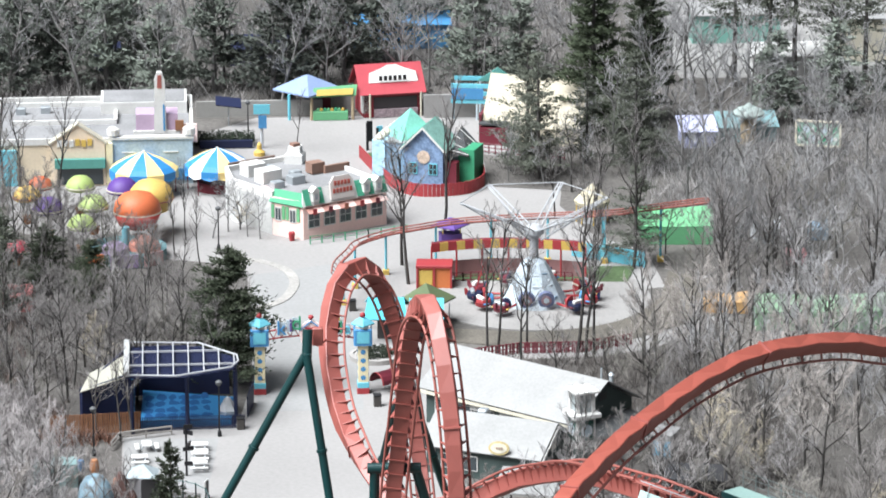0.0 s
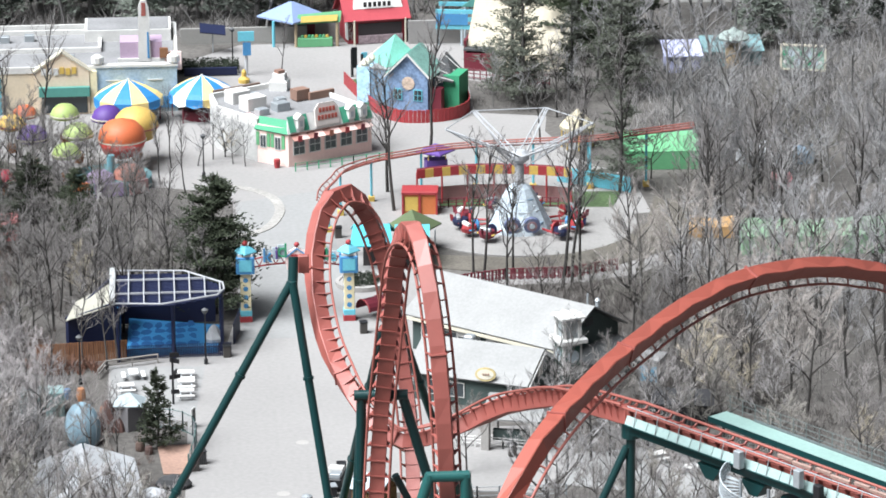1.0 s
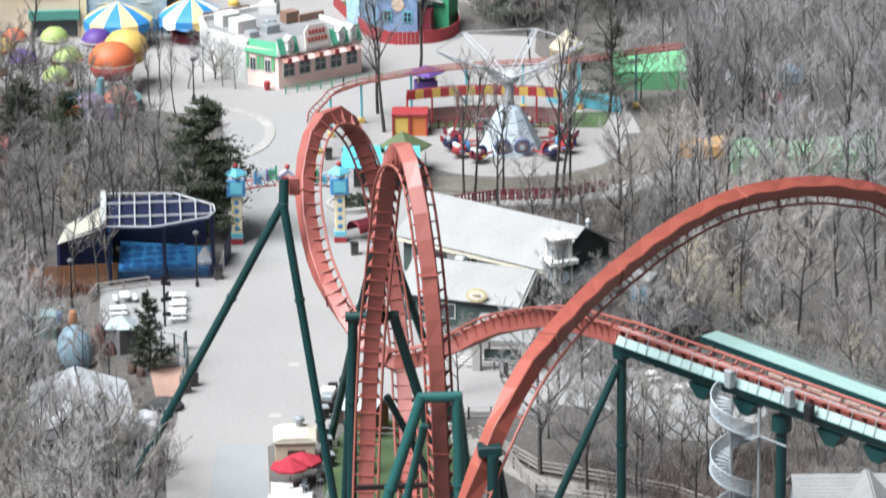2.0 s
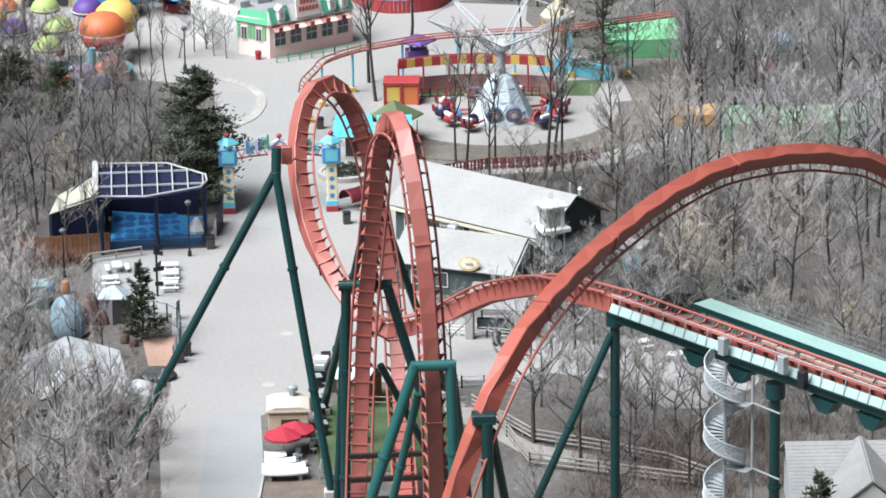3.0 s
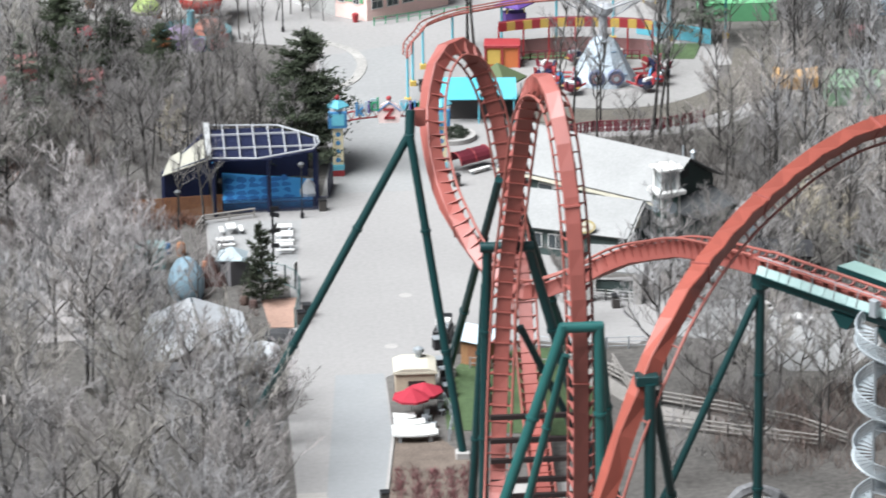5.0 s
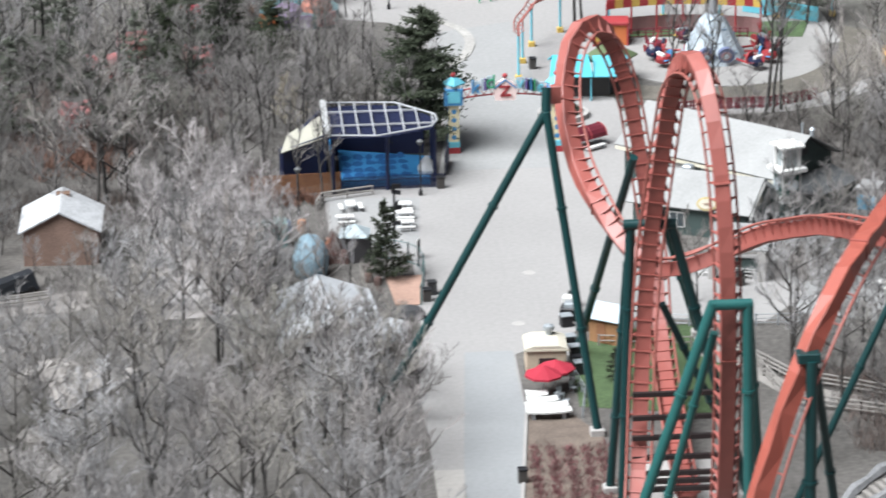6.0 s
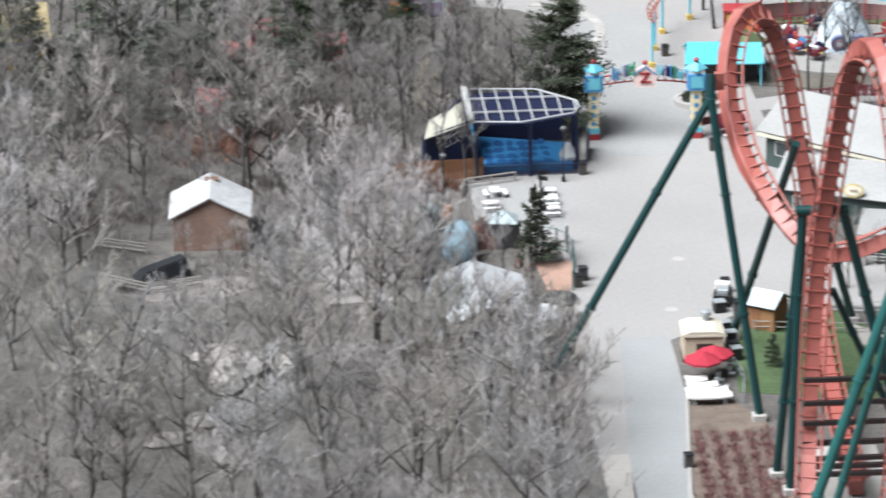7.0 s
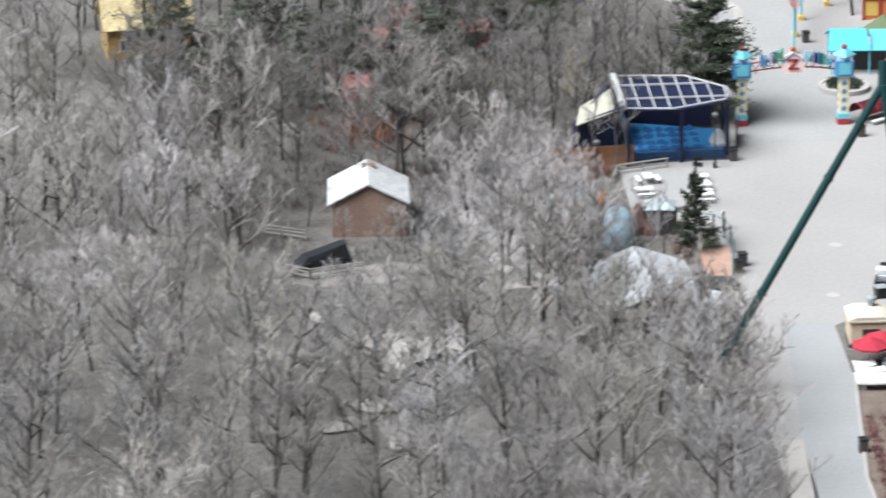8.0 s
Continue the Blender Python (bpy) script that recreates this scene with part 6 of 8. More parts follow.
part("raised_roof", M().box((6.0, 6.5, 5.8), (10.5, 6.5, 1.5)), WHITE, fb)
part("raised_deck", M().box((6.0, 6.5, 6.58), (9.9, 5.9, 0.1)), ROOFGREY, fb)
fac = part("facade", M().box((7.0, -10.5, 2.9), (9.6, 0.8, 5.8)), paint("mural_blue", (0.310, 0.409, 0.471), 0.6, 0.2, scale=4), fb, "pale blue mural front")
for x in (2.4, 11.4):
    part("urn", M().lathe((x, -10.5, 5.8), [(0.4, 0), (0.75, 0.3), (0.75, 1.0), (0.3, 1.3)], 10), WHITE, fac)
part("cornice", M().box((7.0, -10.6, 5.75), (9.9, 1.0, 0.3)), WHITE, fac)
for x in (4.2, 9.2):
    part("medallion", M().lathe((x, -10.95, 4.0), [(0.9, -0.05), (0.9, 0.05)], 16, 1.0, 0.1), WHITE, fac)
part("mural_band", M().box((7.0, -10.95, 1.2), (9.0, 0.08, 1.4)), SKYBLUE, fac)
gf = part("gable_front", M().box((-1.8, -10.6, 2.7), (6.4, 1.0, 5.4)).prism([(-3.2, 0), (3.2, 0), (0, 2.2)], -0.5, 0.5, pose(-1.8, -10.6, 5.4, 90, 0, 0)), paint("peach_stucco", (0.66, 0.53, 0.39)), fb, "peach gabled shop front")
for i in range(6):
    part("sign_bar", M().box((-4.0 + i * 0.72, -11.2, 5.3 + 0.12 * (i % 2)), (0.55, 0.14, 0.8)), WHITE if i < 3 else YELLOW, gf, "plain raised sign bar")
part("awning", M().box((-1.6, -11.4, 2.9), (6.0, 0.8, 1.1)), paint("sea_green_awning", (0.062, 0.260, 0.223)), gf)
part("opening", M().box((-1.6, -11.14, 1.3), (5.4, 0.1, 2.2)), GLASS, gf)
part("gable_trim", M().slab([(-5.3, -11.3, 5.3), (-5.3, -9.9, 5.3), (-1.8, -9.9, 7.75), (-1.8, -11.3, 7.75)][::-1], 0.18).slab([(-1.8, -11.3, 7.75), (-1.8, -9.9, 7.75), (1.7, -9.9, 5.3), (1.7, -11.3, 5.3)][::-1], 0.18), IVORY, gf)
part("pilaster", M().box((1.9, -10.8, 2.6), (0.8, 0.8, 5.2)), CREAM, fb, "yellow pilaster")
side = part("side_front", M().box((-10.5, -10.4, 2.2), (2.8, 0.8, 4.4)), CYAN, fb, "pale cyan side front")
towr = part("tower", M().box((7.6, -6.4, 6.6), (5.0, 3.4, 2.6)), paint("lilac_stucco", (0.384, 0.273, 0.384)), fb, "lilac roof tower")
part("tower_frame", M().box((7.6, -8.2, 5.6), (5.6, 0.5, 0.7)), WHITE, towr)
part("fin", M().prism([(-0.75, 0), (0.75, 0), (0.62, 6.5), (0.3, 7.5), (-0.3, 7.5), (-0.62, 6.5)], -0.4, 0.4, pose(8.0, -8.1, 5.6, 90, 0, 0)), WHITE, towr, "tall white advertising fin")
part("fin_panel", M().prism([(0.25, 0.4), (0.5, 0.4), (0.45, 3.6), (0.25, 3.6)], -0.46, 0.46, pose(8.1, -8.1, 5.6, 90, 0, 0)), SKYBLUE, towr)
part("fin_tip", M().prism([(-0.28, 5.6), (0.28, 5.6), (0.22, 7.2), (-0.22, 7.2)], -0.46, 0.46, pose(8.0, -8.1, 5.6, 90, 0, 0)), TRACK, towr)
part("side_sign", M().box((11.2, -8.2, 5.6), (2.4, 0.4, 2.2), rz=-10), PINK, towr)
part("side_sign", M().box((10.3, -8.4, 6.6), (1.0, 0.4, 1.2)), RUSTWOOD, towr)
for x, y in ((-9, 4), (-6, 4.5), (-1, -6)):
    part("roof_unit", M().box((x, y, 5.5), (1.2, 1.0, 0.9), ch=0.06), STEEL, fb)

pz = thing("pizza_restaurant", "pink restaurant with green-trimmed mansard and picture windows", "building", 1.1, 55.6, 0.03, 31)
W2, D2 = 11.4, 8.4
SHELLPINK = paint("shell_pink_render", (0.82, 0.555, 0.50), 0.75, 0.08)
pz.scale = (1, 1, 1.13)
part("wall", M().prism([(0, 0), (W2, 0), (W2, D2), (-1.6, D2), (-1.6, 4.0)], 0, 4.0), SHELLPINK, pz)
part("white_wall", M().prism([(-1.62, 4.0), (10, 4.0), (10, 16.4), (-0.2, 16.4), (-2.4, 11.5)], 0, 3.9), paint("chalk_render", (0.43, 0.43, 0.42), 0.8, 0.15), pz, "plain white rear wing")
part("roof_deck", M().prism([(-1.5, 8.4), (9.9, 8.4), (9.9, 16.2), (-0.1, 16.2), (-2.2, 11.5)], 3.9, 4.04).box((W2 / 2, D2 / 2 + 0.2, 4.06), (W2 - 0.4, D2 - 0.4, 0.14)), ROOFGREY, pz)
part("parapet", M().prism([(-1.65, 4.0), (-1.3, 4.1), (-2.05, 11.5), (0.1, 16.2), (-0.25, 16.4), (-2.43, 11.5)], 3.6, 4.5), WHITE, pz)
part("parapet", M().box((5.0, 16.25, 4.1), (9.9, 0.35, 0.9)), WHITE, pz)
part("parapet", M().box((W2 - 0.15, 5.0, 4.3), (0.3, 6.6, 0.6)), WHITE, pz)
part("brick_parapet", M().box((10.2, 8.6, 4.5), (3.4, 0.4, 0.8)).box((7.9, 9.6, 4.7), (1.8, 1.4, 1.1)), paint("brown_parapet", (0.22, 0.125, 0.09)), pz, "brown parapet and vent box")
part("roof_trim", M().box((3.6, 16.6, 4.5), (6.4, 0.3, 0.5)), paint("brown_trim", (0.16, 0.105, 0.085)), pz)
part("mansard", M().slab([(-0.3, -0.3, 3.5), (W2 + 0.3, -0.3, 3.5), (W2 - 0.3, 0.5, 5.1), (0.3, 0.5, 5.1)], 0.2), WHITE, pz)
part("mansard_side", M().slab([(-1.95, 4.2, 3.5), (-0.3, -0.3, 3.5), (0.4, 0.4, 4.7), (-1.1, 4.3, 4.7)], 0.2), KELLY, pz, "green side mansard")
for x, w in ((0.5, 0.8), (2.35, 0.7), (7.7, 0.9), (9.2, 0.7), (10.9, 0.8)):
    part("green_panel", M().slab([(x - w / 2, -0.36, 3.62), (x + w / 2, -0.36, 3.62), (x + w / 2, 0.42, 5.12), (x - w / 2, 0.42, 5.12)], 0.06), paint("bottle_green_panel", (0.03, 0.27, 0.16), 0.5), pz)
for x in (1.5, 8.45, 10.1):
    part("dormer", M().box((x, 0.0, 4.4), (0.85, 0.9, 1.0)).prism([(-0.6, 0), (0.6, 0), (0, 0.5)], -0.5, 0.5, pose(x, 0.0, 4.9, 90)), WHITE, pz)
    part("dormer_pane", M().box((x, -0.47, 4.4), (0.4, 0.04, 0.6)), STEEL, pz)
sgn = part("sign_board", M().prism([(-1.6, 0), (1.6, 0), (1.6, 1.7), (1.0, 2.3), (-1.0, 2.3), (-1.6, 1.7)], -0.12, 0.12, pose(5.2, -0.25, 3.75, 80)), paint("pale_pink_sign", (0.56, 0.50, 0.47)), pz, "pale pink sign with red lettering bars")
for z, n in ((5.35, 5), (4.6, 6)):
    for i in range(n):
        part("lettering_bar", M().box((5.2 + (i - (n - 1) / 2) * 0.46, -0.36 + (z - 4.0) * 0.16, z), (0.3, 0.1, 0.46)), paint("sign_red", (0.42, 0.075, 0.05)), sgn)
for i in range(5):
    window_on(pz, 1.4 + i * 2.15, -0.03, 1.95, 1.6, 1.7, 0, WHITE, 2, 2)
    part("flag", M().box((1.0 + i * 2.15, -0.95, 3.0), (0.55, 0.06, 0.6)), (RED, BURGUNDY, paint("rust_red_flag", (0.30, 0.09, 0.05)))[i % 3], pz)
for i in range(10):
    x = 0.25 + i * 1.09
    part("awning", M().slab([(x, -0.9, 2.85), (x + 1.05, -0.9, 2.85), (x + 1.05, -0.02, 3.3), (x, -0.02, 3.3)], 0.06), SHELLPINK if i % 2 else paint("salmon_awning", (0.47, 0.22, 0.18)), pz)
for y in (1.3, 3.2):
    window_on(pz, -0.05 - y * 0.4, y, 2.3, 0.9, 1.4, -68)
    for dy in (-0.7, 0.7):
        part("shutter", M().box((-0.07 - (y + dy) * 0.4, y + dy, 2.5), (0.08, 0.4, 1.4), rz=22), LIME, pz, "pale green shutter")
part("planter", M().lathe((-1.2, 0.6, 0), [(0.3, 0), (0.4, 0.7), (0.35, 0.9)], 8), RED, pz)
part("chimney", M().lathe((8.6, 15.0, 4.0), [(1.5, 0), (1.5, 1.0), (1.1, 1.2), (1.0, 1.8)], 4), WHITE, pz, "white stepped chimney")
part("chimney_cap", M().box((8.6, 15.0, 5.95), (0.9, 0.9, 0.35)), paint("brick_cap", (0.223, 0.118, 0.087)), pz)
for x, y, s2 in ((1.6, 13.2, 1.9), (1.4, 9.6, 2.0), (3.4, 6.8, 1.4), (5.0, 9.4, 1.0), (3.2, 12.6, 1.2), (0.6, 6.4, 1.1)):
    part("roof_unit", M().box((x, y, 4.1 + s2 * 0.3), (s2 * 1.3, s2, s2 * 0.7), ch=0.06), STEEL if s2 < 1.9 else WHITE, pz, "grey roof unit" if s2 < 1.9 else "white roof unit")
rail_fence("green_rail", "low green rail along the restaurant terrace", [(1.8, 53.8, 0), (8.5, 56.2, 0), (13, 57.8, 0)], 1.0, (0.5, 0.95), KELLY, 1.4, 0.03)

barn = gable_house("red_barn_stall", "red barn-like game stall with an open front", 13.8, 114.5, 9, 7.4, 6.0, 3.4, 2.6, paint("barn_red", (0.223, 0.015, 0.025)), paint("crimson_roof", (0.360, 0.031, 0.046), 0.6), 0.6, "stall")
# Dark panel on the solid wall stands in for the shaded open front.
part("opening", M().box((0.4, -3.05, 1.5), (5.6, 0.1, 2.2)), paint("dark_opening", (0.037, 0.031, 0.034)), barn)
part("counter", M().box((0.4, -3.3, 0.6), (5.6, 0.5, 1.0)), paint("patterned_counter", (0.248, 0.186, 0.205), 0.7, 0.5, scale=8, fine=30), barn)
for x in (-3.0, 3.6):
    part("post", M().tube([(x, -3.6, 0), (x, -3.6, 3.2)], 0.14, 6), IVORY, barn)
part("sign_board", M().prism([(-3.2, 0), (3.2, 0), (3.0, 1.3), (1.4, 1.9), (0.6, 2.3), (-0.6, 2.3), (-1.4, 1.9), (-3.0, 1.3)], -0.1, 0.1, pose(0.3, -2.3, 4.3, 62)), WHITE, barn, "white shaped sign with dark lettering bars")
for i in range(6):
    part("lettering_bar", M().box((-1.4 + i * 0.62, -2.62 + 0.0, 4.95), (0.4, 0.12, 0.6)), BLACK, barn)
part("white_panel", M().box((-3.4, -2.4, 1.9), (0.9, 1.2, 2.6)), WHITE, barn)
stall = thing("produce_stall", "blue-roofed stall with a yellow and green sign", "stall", 4.6, 111.6, 0.03, 0)
part("roof", M().lathe((-1.0, 1.8, 3.2), [(4.4, 0), (4.4, 0.2), (0.4, 1.9)], 4), paint("periwinkle_roof", (0.186, 0.260, 0.434)), stall)
part("sign", M().slab([(-0.6, -1.6, 3.0), (5.0, -1.6, 3.2), (5.2, -1.0, 4.5), (-0.3, -1.0, 4.1)], 0.2), LIME, stall, "green sign board")
part("sign_face", M().slab([(0.0, -1.78, 3.25), (4.6, -1.78, 3.4), (4.7, -1.4, 4.1), (0.1, -1.4, 3.95)], 0.06), YELLOW, stall)
part("back", M().box((1.6, 2.6, 1.5), (7.0, 0.2, 3.0)), paint("stone_grey", (0.186, 0.180, 0.174)), stall)
part("counter", M().box((1.8, -1.2, 0.6), (4.4, 1.0, 1.1), ch=0.05), LIME, stall)
for i in range(8):
    part("produce", M().lathe((0.2 + i * 0.45, -1.2, 1.1), [(0.05, 0), (0.25, 0.12), (0.2, 0.35), (0.05, 0.45)], 7), (LIME, YELLOW, KELLY)[i % 3], stall)
part("drape", M().box((1.4, 2.4, 1.6), (1.1, 0.1, 2.2)), BURGUNDY, stall)
for x, y in ((-0.6, -1.3), (4.6, -1.3), (-3.4, -1.0)):
    part("post", M().tube([(x, y, 0), (x, y, 3.3)], 0.2, 7), TAN if x > -1 else CYAN, stall)
gw = single("grey_wall", M().box((21.5, 110.6, 1.5), (6.6, 0.5, 3.0)), paint("grey_block", (0.236, 0.229, 0.223)), "plain grey block wall between stalls", "wall", kind="structure")
gw2 = single("back_wall", M().box((-2.5, 113.2, 1.0), (16, 0.5, 2.0)), paint("grey_block_wall", (0.248, 0.242, 0.229)), "low grey block wall behind the square", "wall", kind="structure")
bh = thing("blue_funhouse", "mottled blue funhouse with sea-green pointed roofs", "funhouse", 16.0, 82.0, 0, -22)
MOTTLE = paint("mottled_blue", (0.15, 0.26, 0.38), 0.7, 0.5, scale=5, fine=18)
SEAROOF = paint("sea_green_roof", (0.12, 0.39, 0.31), 0.6, 0.2)
part("wall", M().box((0.3, 0.4, 2.4), (7.6, 6.6, 4.8)), MOTTLE, bh)
part("flat_roof", M().box((0.3, 0.4, 4.87), (7.8, 6.8, 0.14)), paint("grey_felt", (0.26, 0.27, 0.28), 0.9, 0.2), bh)
part("pointed_roof", M().lathe((-1.5, 1.0, 4.9), [(3.5, 0), (3.5, 0.15), (0.05, 3.3)], 4), SEAROOF, bh)
part("gable_wall", M().box((1.7, -3.2, 2.3), (4.8, 1.2, 4.6)).prism([(-2.4, 0), (2.4, 0), (0, 2.5)], -0.6, 4.0, pose(1.7, -3.2, 4.6, 90) @ Matrix.Scale(-1, 4, (0, 0, 1))), paint("slate_blue", (0.14, 0.22, 0.36), 0.7, 0.4, scale=4), bh, "slate blue gable front")
for s2 in (-1, 1):
    part("gable_roof", M().slab([(1.7, -4.1, 7.3), (1.7, 1.2, 7.3), (1.7 + 2.9 * s2, 1.2, 4.4), (1.7 + 2.9 * s2, -4.1, 4.4)][::s2], 0.14), SEAROOF if s2 < 0 else paint("faded_sea_roof", (0.17, 0.36, 0.31), 0.7, 0.3, scale=4), bh)
    part("verge_board", M().slab([(1.7, -4.16, 7.36), (1.7 + 2.9 * s2, -4.16, 4.46), (1.7 + 2.9 * s2, -4.16, 4.16), (1.7, -4.16, 7.06)][::s2], 0.1), WHITE, bh, "white verge board")
part("side_wing", M().box((-4.2, 0.2, 2.5), (1.6, 6.6, 5.0)), paint("powder_blue_boards", (0.34, 0.56, 0.72), 0.7, 0.25, scale=5), bh, "powder blue side wing")
for i in range(5):
    part("crown", M().lathe((-4.2, -2.6 + i * 1.4, 5.0), [(0.5, 0), (0.6, 0.3), (0.1, 0.9)], 6), IVORY, bh, "cream roof knob")
for x, z in ((0.4, 2.2), (2.9, 2.2)):
    window_on(bh, x, -3.86, z, 1.1, 1.4, 0, CYAN, 2, 2)
part("round_panel", M().tube([(1.7, -3.9, 3.6), (1.7, -3.82, 3.6)], 0.8, 16), paint("tan_medallion", (0.45, 0.34, 0.26), 0.7, 0.4, scale=8), bh)
part("glazed_roof", M().slab([(4.2, -2.6, 4.2), (6.6, -1.8, 3.6), (6.6, 3.2, 3.6), (4.2, 3.2, 6.0)], 0.12), SLATE, bh, "dark glazed side roof")
for i in range(4):
    part("glazing_bar", M().tube([(4.2, -2.4 + i * 1.6, 4.4 + 0.45 * i), (6.6, -1.6 + i * 1.4, 3.7)], 0.07, 5), WHITE, bh)
part("green_side", M().box((6.2, 0.6, 2.1), (2.0, 3.6, 4.2)), KELLY, bh, "green side wall")
part("red_side", M().box((4.9, -2.6, 1.5), (1.4, 1.2, 3.0)), BURGUNDY, bh)
rf = thing("red_fence", "tall crimson board fence round the funhouse", "fence")
RF = [(9.2, 91.5), (10.6, 84.5), (12.6, 77.0), (15.4, 73.2), (20.5, 73.6), (23.2, 77.0), (23.6, 83)]
rl = spline([(x, y, 0.9) for x, y in RF], 0.5)
for i in range(len(rl)):
    d = rl[min(i + 1, len(rl) - 1)] - rl[max(i - 1, 0)]
    part("board", M().box((rl[i].x, rl[i].y, 0.75 + 0.06 * (i % 2)), (0.46, 0.1, 1.6), rz=math.degrees(math.atan2(d.y, d.x))), RED, rf)
fg = single("funhouse_lawn", M().prism([(9.6, 93), (11.2, 84.5), (13.2, 78), (15.2, 76), (13, 86), (11.5, 94)], 0.0, 0.12), GRASS, "curved grass verge beside the funhouse", "lawn", kind="structure")
for i, (x, y) in enumerate(((10.3, 95.0), (11.4, 92.4))):
    b = thing("banner_post", "dark banner post with turquoise panel", "banner", x, y, 0.03, 10, "banner posts")
    part("post", M().tube([(0, 0, 0), (0, 0, 3.5)], 0.18, 7), BLACK, b)
    part("panel", M().box((0.3, 0, 2.4), (0.7, 0.15, 2.6)), CYAN if i else BLACK, b)
tp = canvas_tent("cream_marquee", "large cream marquee with peaked roof", 32.3, 103.0, -14, 12.5, 14.5, 7.2, paint("cream_canvas", (0.384, 0.341, 0.254), 0.8, 0.12), eave=0.3)
part("red_trim", M().box((-6.4, -3.4, 1.8), (0.3, 7.2, 3.4)), BURGUNDY, tp)
porch = part("porch", M().box((-4.6, -7.4, 1.1), (3.4, 1.6, 2.2)), BURGUNDY, tp, "crimson porch rail")
part("porch_shade", M().box((-4.6, -7.0, 2.6), (3.6, 2.2, 0.2)), SLATE, porch)
bb = thing("blue_ride_frame", "pale blue framed ride structure with a peaked sign", "ride", 25.2, 111.0, 0, -10)
for x in (-3, 0, 3):
    for y in (-2, 2):
        part("post", M().tube([(x, y, 0), (x, y, 4.4)], 0.16, 6), ICE, bb)
for z in (2.4, 4.4):
    part("beam", M().box((0, -2, z), (6.6, 0.3, 0.5)).box((0, 2, z), (6.6, 0.3, 0.5)), CYAN, bb)
part("peak", M().prism([(-2.6, 0), (2.6, 0), (0, 1.8)], -0.2, 0.2, pose(2.4, 0, 4.6, 90)), paint("teal_peak", (0.062, 0.248, 0.223)), bb)
part("panel", M().box((-1.2, -2.2, 3.4), (4.0, 0.1, 1.4)), SKYBLUE, bb)
bed = single("marquee_bed", M().prism([(24.2, 92.0), (24.0, 77.0), (34.5, 74.0), (38, 84), (37, 95), (30, 88.5)], 0.0, 0.07), LITTER, "leaf-littered planting bed before the cream marquee", "planting bed", kind="structure")
rail_fence("crimson_rail", "crimson picket rail below the marquee", [(23.6, 93, 0), (28, 90.5, 0), (34, 88.6, 0)], 1.4, (0.3, 0.8, 1.3), BURGUNDY, 0.8, 0.06)
pc = thing("cream_carousel", "cream and gold peaked carousel roof", "carousel", 34.6, 61.0, 0, 0)
part("roof", M().lathe((0, 0, 2.2), [(2.0, 0), (2.1, 0.4), (1.3, 1.3), (0.4, 2.0), (0.1, 2.4)], 10), paint("cream_gold", (0.434, 0.384, 0.260), 0.6, 0.3, scale=6), pc)
part("drum", M().lathe((0, 0, 0), [(1.3, 0), (1.3, 2.2)], 12), TARP, pc)
for k in range(8):
    part("post", M().tube([(1.8 * math.cos(k * 0.785), 1.8 * math.sin(k * 0.785), 0), (1.8 * math.cos(k * 0.785), 1.8 * math.sin(k * 0.785), 2.3)], 0.08, 5), YELLOW, pc)
mush = thing("pavilion_top", "pale green domed pavilion behind the trees", "pavilion", 57.4, 95, 0)
part("dome", M().lathe((0, 0, 3.6), [(1.9, 0), (2.0, 0.3), (1.5, 0.8), (0.6, 1.1), (0.2, 1.5)], 14), paint("celadon", (0.310, 0.384, 0.360)), mush)
part("drum", M().lathe((0, 0, 0), [(1.0, 0), (1.0, 3.6)], 12), TAN, mush)
bbd = thing("painted_billboard", "cream-framed green painted board among trees", "billboard", 65.0, 88.0, 0, -16)
part("board", M().box((0, 0, 2.9), (5.2, 0.2, 2.9)), paint("leaf_mural", (0.24, 0.36, 0.30), 0.7, 0.5, scale=8, fine=20), bbd)
for k in range(14):
    part("mural_patch", M().tube([(-2.2 + (k % 7) * 0.72, -0.115, 2.3 + (k // 7) * 1.1), (-2.2 + (k % 7) * 0.72, -0.10, 2.3 + (k // 7) * 1.1)], 0.26 + 0.1 * (k % 3), 9), (WHITE, KELLY, ICE)[k % 3], bbd)
part("frame_bar", M().box((0, -0.05, 4.4), (5.5, 0.3, 0.25)).box((0, -0.05, 1.4), (5.5, 0.3, 0.25)).box((-2.7, -0.05, 2.9), (0.25, 0.3, 3.2)).box((2.7, -0.05, 2.9), (0.25, 0.3, 3.2)), IVORY, bbd)
for x in (-2.2, 2.2):
    part("leg", M().tube([(x, 0.1, 0), (x, 0.1, 1.4)], 0.12, 6), GREYWOOD, bbd)
